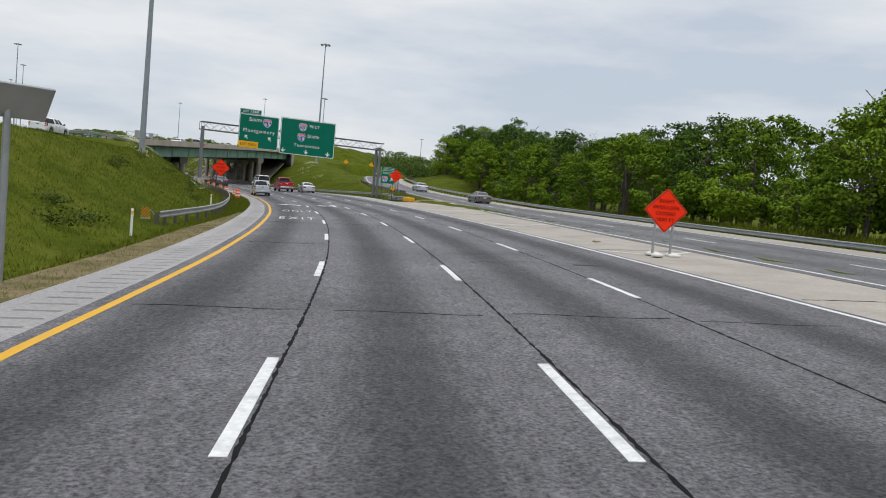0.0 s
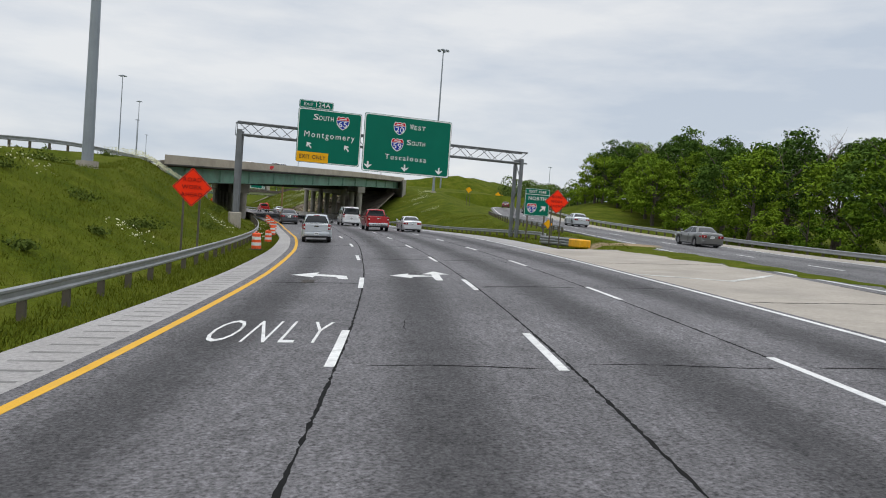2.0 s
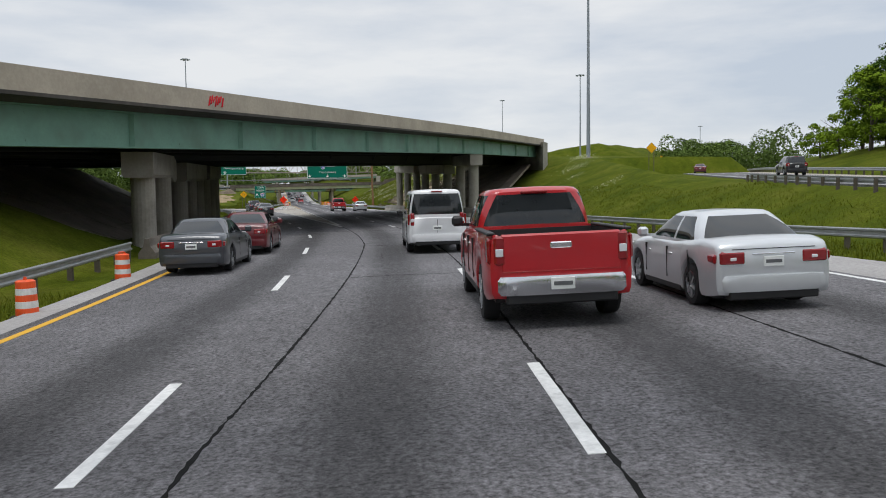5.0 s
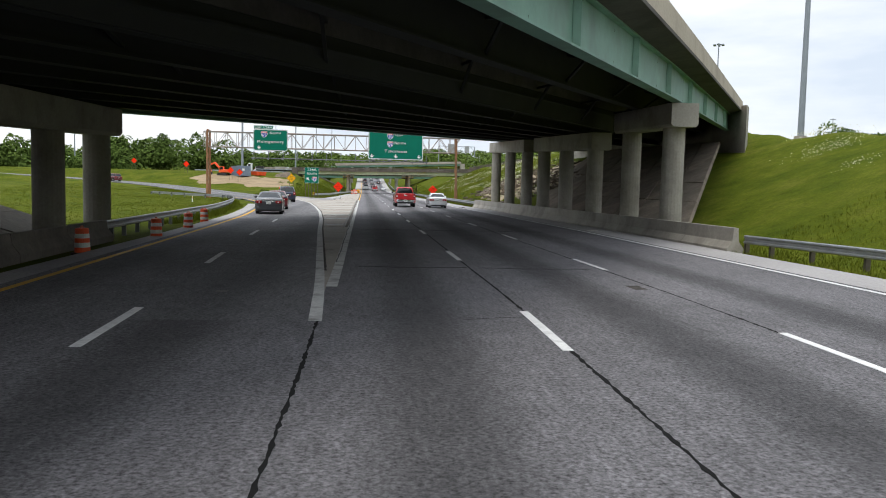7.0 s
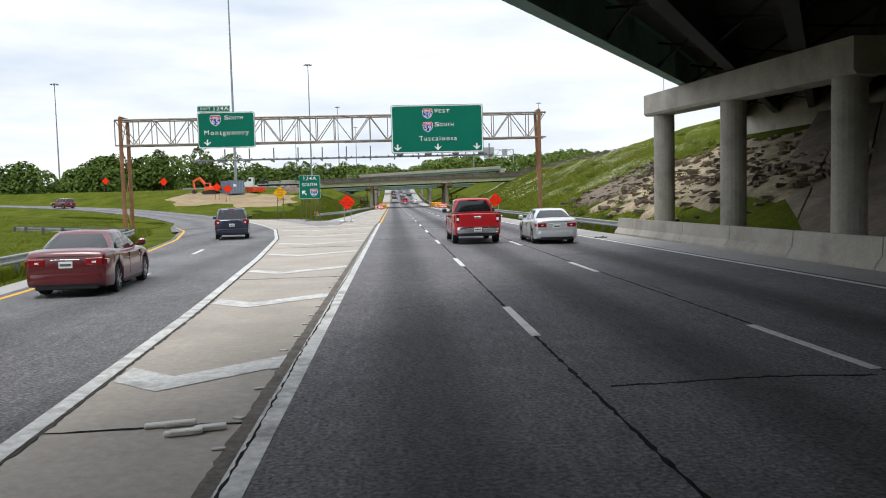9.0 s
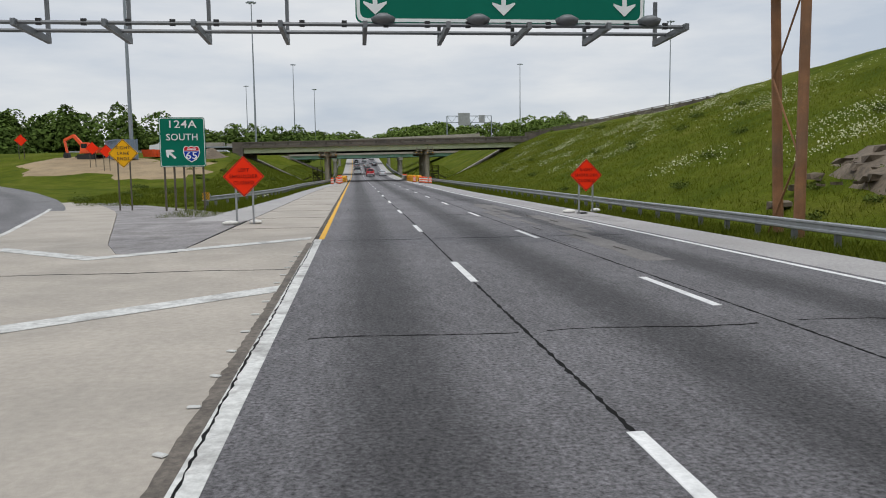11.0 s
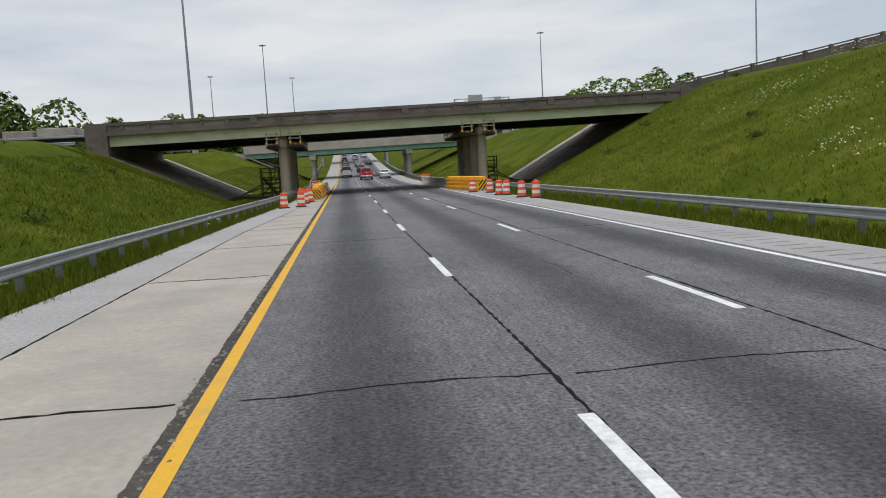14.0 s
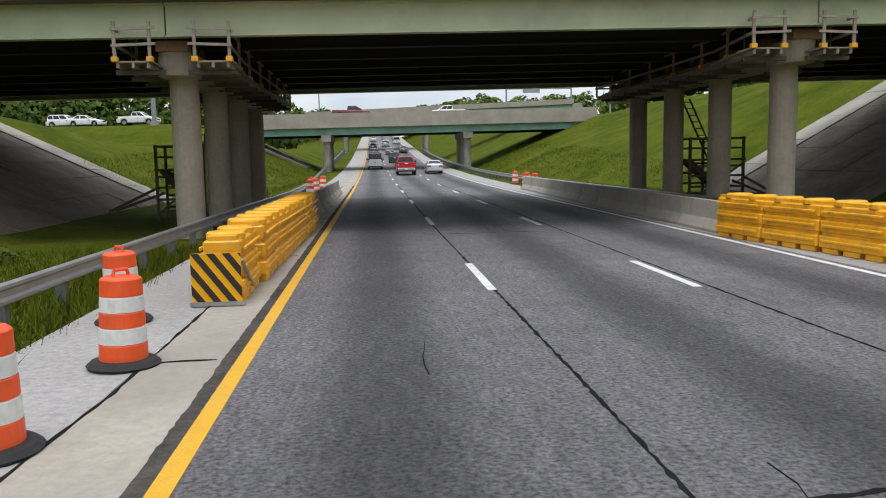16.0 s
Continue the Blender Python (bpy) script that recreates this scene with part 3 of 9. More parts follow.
# ---- road surfaces ----
JOIN = 163.0
strip("road", span(-80, JOIN), lambda s: YELLOW(s) - 0.35, lambda s: WHITE(s) + 0.25, M["asphalt"], "worn dark grey asphalt road with oil-dark lane bands", "road", across=12)
strip("road_main", span(JOIN, 700), lambda s: -3.35 if s < 262 else -3.3, lambda s: WHITE(s) + 0.25, M["asphalt"], "straight grey asphalt carriageway with oil-dark lane bands", "road", across=8)
strip("exit_road", span(JOIN, 270), lambda s: YELLOW(s) - 0.35, lambda s: GORE_L(s) + 0.12, M["asphalt_ramp"], "two-lane asphalt exit road bearing off the motorway", "road", across=5)
exit_pts = [at(258, (YELLOW(258) + GORE_L(258)) / 2)] + [at(270, (YELLOW(270) + GORE_L(270)) / 2)] + EXIT
exit_full = smooth_line(exit_pts)
ribbon("exit_road_bend", exit_full, -4.1, 4.1, M["asphalt_ramp"], "curving asphalt exit road climbing across the field", "road", dz=-0.0075)
ribbon("ramp_road", ramp_line, -4.35, 4.0, M["asphalt_ramp"], "asphalt slip road rising beside the woods", "road", banked=True)
ribbon("ramp_shoulder", ramp_line, 4.01, 6.2, M["concrete_pale"], "pale concrete shoulder of the slip road", "pavement", banked=True)
LEFT_EDGE = lambda s: YELLOW(s) - float(np.interp(s, [-80, 60, 80, 105, 130, 150, 180, 232], [1.65, 1.6, 1.3, 1.05, 1.0, 1.3, 1.0, 1.2]))
strip("left_shoulder", span(-80, 232), LEFT_EDGE, lambda s: YELLOW(s) - 0.36, M["shoulder_grey"], "grey paved shoulder with rumble grooves", "pavement", dz=-0.006)
M["verge_earth"] = material("verge_earth", (0.19, 0.15, 0.085), rough=1.0, spec=0.05, vary=0.3, scale=0.8, fine=0.35, fine_scale=9, bump=0.6, bump_scale=14, stain=(0.085, 0.09, 0.02), stain_scale=1.1, stain_amount=0.9)
strip("verge_earth", span(-80, 60), lambda s: LEFT_EDGE(s) - 1.15 * min(max((64 - s) / 20, 0.2), 1), lambda s: LEFT_EDGE(s) - 0.002, M["verge_earth"], "trodden brown earth between the shoulder and the grass", "ground", dz=-0.03)
strip("right_shoulder", span(92, 700), lambda s: WHITE(s) + 0.26, lambda s: WHITE(s) + (2.3 if s < 150 else 2.0), M["shoulder_grey"], "grey paved shoulder with rumble grooves", "pavement", dz=-0.006)
strip("right_gore", span(-80, 96), lambda s: WHITE(s) + 0.26, lambda s: RAMP_L(s) + 0.4, M["concrete_pale"], "pale concrete gore between the road and the slip road", "pavement", dz=-0.004, across=3)
strip("exit_gore", span(JOIN, 262), GORE_L, lambda s: -3.36, M["concrete_pale"], "pale cracked concrete gore with painted chevrons", "pavement", dz=-0.004, across=3)
APRON = table((262, -8.2), (265, -9.3), (272, -11.2), (284, -14.5), (297, -19.5), (301, -23.0))
strip("exit_gore_end", span(262, 300), lambda s: GORE_L(s), APRON, M["concrete_pale"], "pale concrete apron at the edge of the exit road", "pavement", dz=-0.004, across=2)
strip("gravel_apron", span(262, 298), lambda s: APRON(s) + 0.02, lambda s: -6.75 - 0.62 * max(s - 279, 0), M["gravel"], "dusty grey gravel apron below the exit sign", "pavement", dz=-0.012)
SLAB = table((262, -6.7), (316, -6.15), (340, -5.6), (356, -4.7), (366, -4.15), (372, -4.15), (700, -4.15))
SHOULDER = table((274, -9.3), (279, -8.75), (284, -8.67), (289, -8.37), (301, -7.9), (324, -7.4), (348, -6.6), (358, -6.1), (368, -5.75), (700, -5.75))
strip("slab_shoulder", span(262, 700), SLAB, lambda s: -3.31, M["concrete_pale"], "pale concrete slab shoulder with open joints", "pavement", dz=-0.004, across=2)
strip("outer_shoulder", span(275, 700), SHOULDER, lambda s: SLAB(s) - 0.01, M["shoulder_grey"], "grey paved outer shoulder", "pavement", dz=-0.008)


# ---- markings ----
def band(name, stations, centre, width, mat, label, dz=0.005, jitter=0.0, wander=0.03, thick=0.004):
    verts, faces = [], []
    for s in stations:
        c, w = centre(s), width * (1 + (jitter and random.uniform(-jitter, jitter)))
        j = jitter and random.uniform(-wander, wander)
        for d, z in ((c - w / 2 + j, dz), (c + w / 2 + j, dz), (c + w / 2 + j, dz - thick), (c - w / 2 + j, dz - thick)):
            verts.append(at(s, d, z))
    for i in range(len(stations) - 1):
        for k in range(4):
            faces.append((i * 4 + k, i * 4 + (k + 1) % 4, (i + 1) * 4 + (k + 1) % 4, (i + 1) * 4 + k))
    faces += [(3, 2, 1, 0), tuple(len(verts) - 4 + k for k in range(4))]
    return solid(name, mesh_from(name, verts, faces, mat), label, "road marking", kind="structure")


band("edge_line", span(-80, 268), YELLOW, 0.16, M["paint_yellow"], "yellow painted edge line")
band("edge_line_left", span(265, 700), lambda s: -3.16, 0.16, M["paint_yellow"], "yellow painted edge line")
band("edge_line_right", span(-80, 700), WHITE, 0.15, M["paint_white"], "white painted edge line")
band("gore_line_exit", span(JOIN, 301), lambda s: GORE_L(s) + 0.04, 0.2, M["paint_worn"], "broad worn white gore line")
band("gore_line_main", span(JOIN + 4, 265), lambda s: -3.25, 0.22, M["paint_worn"], "broad worn white gore line")
for d in (-3.75, 3.7):
    ribbon("ramp_edge_line", ramp_line, d - 0.08, d + 0.08, M["paint_white"], "white painted edge line of the slip road", "road marking", dz=0.006, thick=0.005, banked=True)
for i in range(2, len(ramp_line) - 3, 4):
    ribbon("lane_dash", ramp_line[i : i + 2], -0.07, 0.07, M["paint_white"], "white painted lane dash on the slip road", "road marking", dz=0.006, thick=0.005, banked=True, group="lane dashes")

# The ends of the dashes nearest the start, counted along the road.
firsts = [-53, -41.5, -29.5, -17.5, -5.5, 6.5, 18.6, 29.4, 40, 50.5, 61.4, 71.8, 83, 94, 105, 116.5, 128, 138.5, 149, 161, 173, 185.1, 196.3, 208, 220, 232, 244, 255.4, 267.1, 278.2, 290, 302, 314, 325.4, 336.6, 347.4, 359.2, 370.8, 383]
firsts += [395 + 12 * k for k in range(20)]


def dash(offset, s0, mat="paint_white", length=3.1, width=0.14):
    ss = [s0, s0 + length / 2, s0 + length]
    verts, faces = [], []
    for s in ss:
        c = offset(s)
        for d, z in ((c - width / 2, 0.006), (c + width / 2, 0.006), (c + width / 2, 0.0), (c - width / 2, 0.0)):
            verts.append(at(s, d, z))
    for i in range(2):
        for k in range(4):
            faces.append((i * 4 + k, i * 4 + (k + 1) % 4, (i + 1) * 4 + (k + 1) % 4, (i + 1) * 4 + k))
    faces += [(3, 2, 1, 0), (8, 9, 10, 11)]
    return solid("lane_dash", mesh_from("lane_dash", verts, faces, M[mat]), "white painted lane dash on asphalt", "road marking", "lane dashes", "structure")


for s0 in firsts:
    dash(lambda s: 0.0, s0)
    dash(lambda s: 3.45 - 0.3 * min(max((s - 185) / 60, 0), 1), s0 - float(np.interp(s0, [62, 94, 116, 140, 185, 200, 255, 290, 314, 326, 337, 347, 371, 400], [1.9, 1.4, 1.2, 1.0, 2.6, 2.8, 3.1, 3.6, 4.8, 4.8, 2.8, 0.4, 0.3, 2.0])))
    if s0 < 262:
        dash(LEFT_DASH, s0 - (0 if s0 < 165 else 1.6 if s0 < 180 else 2.4))

M["edge_dirt"] = material("edge_dirt", (0.13, 0.112, 0.095), rough=0.95, vary=0.35, scale=2.0, fine=0.35, fine_scale=12, bump=0.5)
band("edge_dirt", span(190, 264, 0.12), lambda s: -3.435, 0.15, M["edge_dirt"], "brown dirt worn along the gore edge", dz=0.0012, jitter=0.16, wander=0.012)
M["patch"] = material("patch", (0.07, 0.064, 0.058), rough=0.95, spec=0.15, vary=0.35, scale=2.0, fine=0.3, fine_scale=15, bump=0.5)
# Open joints and cracks, filled with tar.
for name, offset, a, b in (("joint_left", near_table((-80, -3.04), (40, -3.1), (56, -3.06), (68, -3.11), (78, -3.1), (88, -3.02), (98, -3.06), (108, -3.24), (117, -3.47), (130, -3.1), (143, -2.75), (150, -2.85), (158, -3.09), (163, -3.23)), -80, 163), ("joint_middle", lambda s: 0.12 - 0.1 * min(max((s - 150) / 20, 0), 1) + 0.04 * math.sin(s / 7), -80, 420), ("joint_right", lambda s: 3.42 + 0.04 * math.sin(s / 8 + 2) - 0.04 * (s > 180), -80, 420)):
    band(name, span(a, b, 0.1), offset, 0.038, M["tar"], "dark tar-filled joint in the asphalt", dz=0.003, jitter=0.7, wander=0.008)
band("joint_edge", span(172, 264, 0.11), lambda s: -3.325 + 0.012 * math.sin(s * 0.9), 0.022, M["tar"], "dark ragged crack through the gore line", dz=0.0065, jitter=0.7, wander=0.012)
band("joint_exit", span(170, 262, 0.11), lambda s: GORE_L(s) + 0.165, 0.055, M["patch"], "dark ragged edge of the worn gore line", dz=0.003, jitter=0.7, wander=0.012)
band("joint_shoulder", span(264, 420, 0.09), lambda s: -3.315, 0.14, M["patch"], "dark broken joint along the slab edge", dz=0.002, jitter=0.16, wander=0.006)
band("joint_slab", span(264, 420, 0.2), lambda s: SLAB(s) - 0.005, 0.035, M["tar"], "dark open joint between shoulder and slab", dz=0.002, jitter=0.6, wander=0.008)
# Loose chunks broken out of the joint beside the edge line.
chunk_v, chunk_f = [], []
for k in range(900):
    s, d, r = random.uniform(266, 345), -3.315 + random.gauss(0, 0.045), random.uniform(0.012, 0.032)
    turn = random.uniform(0, math.pi)
    c, e = math.cos(turn), math.sin(turn)
    n = len(chunk_v)
    for a, b, h in ((1, 0, 0), (0, 0.8, 0), (-1.1, 0, 0), (0, -0.9, 0), (0.1, 0.1, random.uniform(0.5, 0.9))):
        chunk_v.append(at(s + r * (a * c - b * e), d + r * (a * e + b * c), 0.002 + r * h))
    chunk_f += [(n, n + 1, n + 4), (n + 1, n + 2, n + 4), (n + 2, n + 3, n + 4), (n + 3, n, n + 4), (n + 3, n + 2, n + 1, n)]
M["chunk"] = material("chunk", (0.2, 0.18, 0.16), rough=0.95, vary=0.5, scale=9.0)
solid("broken_asphalt", mesh_from("broken_asphalt", chunk_v, chunk_f, M["chunk"]), "loose broken asphalt chunks along the edge line", "rubble", kind="stuff")


def cross_joint(s, a, b, width=0.012):
    n = max(3, int((b - a) / 0.16))
    verts, faces = [], []
    for k in range(n + 1):
        d = a + (b - a) * k / n
        j = 0.06 * math.sin(d * 2.1 + s) + random.uniform(-0.025, 0.025)
        w = width * random.uniform(0.3, 1.8)
        for e, z in ((-w, 0.004), (w, 0.004), (w, 0.0), (-w, 0.0)):
            verts.append(at(s + j + e, d, z))
    for i in range(n):
        for k in range(4):
            faces.append((i * 4 + k, i * 4 + (k + 1) % 4, (i + 1) * 4 + (k + 1) % 4, (i + 1) * 4 + k))
    return solid("cross_joint", mesh_from("cross_joint", verts, faces, M["tar"]), "thin dark cracked joint across the road", "road joint", "cross joints", "structure")


for s, whole in ((25, 0.9), (38, 0.5), (50.7, 0.9), (61.7, 0.7), (73, 0.9), (84, 0.4), (95.1, 0.9), (107, 0.5), (118, 0.4), (130, 0.5), (142, 0.4), (155.8, 0.8), (171, 0.4), (188, 0.5), (205, 0.8), (221, 0.5), (237, 0.5), (251, 1.0), (264.4, 0.9), (276.3, 0.8), (292, 0.3), (308.1, 0.9), (318.4, 0.8), (334, 0.4), (349.9, 1.0), (363, 0.5), (380, 0.4), (396, 0.4)):
    lo = -6.0 if s < 160 else -3.0
    for a, b in ((lo, -3.0), (-2.95, 0.05), (0.15, 3.3), (3.5, 6.2)):
        if b > a and random.random() < whole:
            cross_joint(s + random.uniform(-0.15, 0.15), a + random.uniform(0, 0.3), b - random.uniform(0, 0.3), random.uniform(0.011, 0.02))
for s in (270, 276.2, 282.2, 289.2, 298.6, 308.1, 318.4, 327.4, 334.2, 341.2, 349.8, 358.5, 367, 376, 385, 394, 403):
    cross_joint(s, SLAB(s) + 0.05, -3.45, 0.017)
for s in (120, 131, 143, 97, 84, 70, 55, 40, 28, 15):
    if s < 95:
        cross_joint(s, WHITE(s) + 0.4, RAMP_L(s), 0.018)
for s in (176, 190, 204, 218, 232, 246, 258):
    cross_joint(s, GORE_L(s) + 0.2, -3.5, 0.014)


def chevron(s, a, mid, b, lead, width=0.45):
    """A painted chevron on the gore: from a back to mid and out to b."""
    verts, faces = [], []
    for d, e in ((a, lead * (mid - a)), (mid, 0), (b, lead * (b - mid))):
        for ds, z in ((-width / 2, 0.006), (width / 2, 0.006), (width / 2, 0.0), (-width / 2, 0.0)):
            verts.append(at(s + e + ds, d, z))
    for i in range(2):
        for k in range(4):
            faces.append((i * 4 + k, i * 4 + (k + 1) % 4, (i + 1) * 4 + (k + 1) % 4, (i + 1) * 4 + k))
    solid("gore_chevron", mesh_from("gore_chevron", verts, faces, M["paint_worn"]), "worn white chevron painted on concrete", "road marking", "gore chevrons", "structure")


for s in (192, 199.2, 205.8, 212.6, 219.6, 226.8, 234.4, 242.6, 251.7, 261):
    w = -3.5 - GORE_L(s)
    chevron(s, GORE_L(s) + 0.2, GORE_L(s) + 0.42 * w, -3.5, 0.9, 0.75)
for s in (20, 38, 56, 76):
    w = RAMP_L(s) - WHITE(s)
    chevron(s, WHITE(s) + 0.3, WHITE(s) + 0.5 * w, RAMP_L(s) + 0.2, 0.9, 0.35)

# Rumble grooves on the shoulders.


def grooves(name, a, b, step, offset):
    verts, faces = [], []
    s = a
    while s < b:
        i = len(verts)
        c = offset(s)
        for d, e in ((-0.36, -0.05), (0.36, -0.05), (0.36, 0.05), (-0.36, 0.05)):
            verts.append(at(s + e, c + d, -0.003))
        faces.append((i, i + 1, i + 2, i + 3))
        s += step
    solid(name, mesh_from(name, verts, faces, M["shoulder_groove"]), "rows of shallow rumble grooves in the shoulder", "rumble strip", kind="stuff")


M["shoulder_groove"] = material("shoulder_groove", (0.19, 0.185, 0.18), rough=0.95, vary=0.2, scale=2)
grooves("rumble_strip", -60, 92, 0.62, lambda s: YELLOW(s) - 0.85)
grooves("rumble_strip_right", 270, 380, 0.62, lambda s: WHITE(s) + 1.0)


def lay_text(body, s, d, width, length):
    me = letters(body, 1.0, M["paint_white"], depth=0.002, spacing=1.3, bold=-0.012)
    xs = [v.co.x for v in me.vertices]
    zs = [v.co.z for v in me.vertices]
    w, h = max(xs) - min(xs), max(zs) - min(zs)
    cx, cz = (max(xs) + min(xs)) / 2, (max(zs) + min(zs)) / 2
    for v in me.vertices:
        p = at(s + (v.co.z - cz) / h * length, d + (v.co.x - cx) / w * width, 0.006 - v.co.y)
        v.co = p
    solid("road_lettering", me, f"white {body} painted on the asphalt", "road marking", "painted road words", "structure")


lay_text("EXIT", 54.9, -4.55, 1.95, 2.3)
lay_text("ONLY", 64.3, -4.4, 1.95, 2.3)


def lay_shape(name, outline, s, d, label):
    verts = [at(s + y, d + x, 0.006) for x, y in outline] + [at(s + y, d + x, 0.0) for x, y in outline]
    n = len(outline)
    bm = bmesh.new()
    vs = [bm.verts.new(v) for v in verts]
    bm.faces.new(vs[:n])
    for k in range(n):
        bm.faces.new((vs[k], vs[(k + 1) % n], vs[n + (k + 1) % n], vs[n + k]))
    bmesh.ops.triangulate(bm, faces=[f for f in bm.faces if len(f.verts) > 4])
    solid(name, finish(bm, name, M["paint_white"]), label, "road marking", kind="structure")


turn = [(0.93, -1.1), (0.65, -1.05), (0.55, -0.46), (-0.11, -0.12), (-0.16, -0.64), (-0.86, 0.06), (-0.06, 1.13), (-0.11, 0.43), (0.45, 0.25), (0.85, -0.01)]
lay_shape("turn_arrow", turn, 75.4, -4.5, "white left-turn arrow painted on asphalt")
both = [(0.63, -1.53), (0.41, -1.58), (0.39, -0.25), (-0.3, -0.5), (-0.26, -1.0), (-0.95, -0.16), (-0.33, 0.76), (-0.36, 0.24), (0.41, -0.02), (0.43, 0.55), (0.13, 0.54), (0.61, 1.77), (1.0, 0.61), (0.69, 0.56)]
lay_shape("straight_and_turn_arrow", both, 76.0, -1.3, "white straight-and-left arrow painted on asphalt")


def road_patch(s, d, length, width, mat, label, n=9, dz=0.0028):
    """An uneven-edged patch on the road surface."""
    out = []
    for k in range(n):
        out.append((s + length * k / (n - 1), d - width / 2 * random.uniform(0.75, 1.1)))
    for k in range(n - 1, -1, -1):
        out.append((s + length * k / (n - 1) + random.uniform(-0.1, 0.1), d + width / 2 * random.uniform(0.75, 1.1)))
    verts = [at(a, b, dz) for a, b in out] + [at(a, b, dz - 0.004) for a, b in out]
    m = len(out)
    faces = [(k, k + 1, m - 2 - k, m - 1 - k) for k in range(n - 1)] + [(k, (k + 1) % m, m + (k + 1) % m, m + k) for k in range(m)]
    solid("road_patch", mesh_from("road_patch", verts, faces, mat), label, "road patch", "road patches", "structure")


M["patch_pale"] = material("patch_pale", (0.165, 0.155, 0.15), rough=0.92, vary=0.2, scale=0.8, fine=0.3, fine_scale=14, bump=0.5, stain=(0.11, 0.105, 0.1), stain_scale=0.7, stain_amount=0.8)
for k in range(16):
    road_patch(257 + 1.7 * k + random.uniform(-1, 1), 4.75 + random.uniform(-0.95, 0.95), random.uniform(2.5, 7), random.uniform(0.2, 0.7), M["patch_pale"], "pale worn streak in the outer lane", n=13, dz=0.0022 + 0.0004 * k)
for k in range(7):
    road_patch(260 + 3.4 * k, 4.9 + random.uniform(-1.0, 1.0), random.uniform(0.8, 2.2), random.uniform(0.05, 0.12), M["patch"], "dark frayed crack in the outer lane", n=7, dz=0.0095)
for s, d, a, b in ((100.0, -2.1, 0.12, 0.5), (100.35, -2.3, 0.3, 0.14), (100.6, -1.9, 0.14, 0.4), (101.6, -1.3, 0.6, 0.1), (102.3, -1.45, 0.5, 0.12), (102.6, -1.2, 0.35, 0.14), (103.2, -1.25, 0.5, 0.09)):
    road_patch(s, d, a, b, M["patch"], "dark frayed crack in the lane", n=5)
road_patch(73.0, -4.7, 0.9, 0.4, M["patch"], "small dark pothole repair")
road_patch(167.0, 3.0, 0.7, 0.3, M["patch"], "small dark pothole repair")
road_patch(33.6, 4.6, 0.3, 1.1, M["patch"], "dark cracked patch in the lane")
for s, d in ((166, -5.2), (172.5, -5.9)):
    road_patch(s, d, 0.3, 0.22, M["patch_pale"], "small pale scuff on the asphalt", n=6)
# Fine wandering cracks.
for k in range(46):
    s, d = random.uniform(20, 400), random.uniform(-2.8, 6.0)
    n = random.randint(5, 10)
    pts = [(s + 0.35 * i * (1 if k % 3 else 0.25), d + 0.05 * random.uniform(-1, 1) + (0.0 if k % 3 else 0.28 * i)) for i in range(n)]
    verts, faces = [], []
    for a, b in pts:
        w = random.uniform(0.003, 0.009)
        verts += [at(a - w, b - w, 0.003), at(a + w, b + w, 0.003), at(a + w, b + w, 0.0), at(a - w, b - w, 0.0)]
    for i in range(n - 1):
        for c in range(4):
            faces.append((i * 4 + c, i * 4 + (c + 1) % 4, (i + 1) * 4 + (c + 1) % 4, (i + 1) * 4 + c))
    solid("road_crack", mesh_from("road_crack", verts, faces, M["tar"]), "thin dark crack in the asphalt", "road crack", "road cracks", "structure")
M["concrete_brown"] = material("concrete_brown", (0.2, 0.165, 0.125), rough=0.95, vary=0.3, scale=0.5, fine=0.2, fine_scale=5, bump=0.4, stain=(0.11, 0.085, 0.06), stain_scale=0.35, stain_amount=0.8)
M["concrete_sandy"] = material("concrete_sandy", (0.29, 0.23, 0.15), rough=0.95, vary=0.35, scale=0.5, fine=0.3, fine_scale=4, bump=1.0, bump_scale=6, stain=(0.09, 0.095, 0.035), stain_scale=0.6, stain_amount=0.95)


# ---- first bridge: skewed green steel girders ----
B1_O, B1_D = Vector((-22.1, 125.9, 0)), Vector((0.49, 0.8717, 0)).normalized()
B1_LEN, B1_W, B1_SPLIT = 101.0, 23.2, 5.15


def b1(s, v, z):
    """A place on the first bridge: s along it, v across from its near face (its ends run along y, and it leans towards that face), z above the girders' undersides."""
    p = B1_O + B1_D * s + Vector((0, v / B1_D.x, 0))
    return (p.x, p.y, b1_level(s, v) + z)


def b1_level(s, v):
    """Underside of the girders: a narrow deck beside the near face lies higher than the wide one behind it."""
    return 2.98 + 0.036 * s + 0.057 * v + (0.6 * min(max(s, 0) / 67, 1) if v < B1_SPLIT else 0.02 * (v - 17) * min(max(s, 0) / 67, 1))


def b1_bar(bm, s0, s1, outline, steps=12):
    """An outline of (v, z) carried along the bridge."""
    rings = [[bm.verts.new(b1(s0 + (s1 - s0) * k / steps, v, z)) for v, z in outline] for k in range(steps + 1)]
    n = len(outline)
    for a, b in zip(rings, rings[1:]):
        for k in range(n):
            bm.faces.new((a[k], a[(k + 1) % n], b[(k + 1) % n], b[k]))
    bm.faces.new(rings[0][::-1]), bm.faces.new(rings[-1])


def i_beam(v, w, depth, t=0.05):
    return [(v - w / 2, 0), (v + w / 2, 0), (v + w / 2, t), (v + 0.03, t), (v + 0.03, depth - t), (v + w / 2, depth - t), (v + w / 2, depth), (v - w / 2, depth), (v - w / 2, depth - t), (v - 0.03, depth - t), (v - 0.03, t), (v - w / 2, t)]


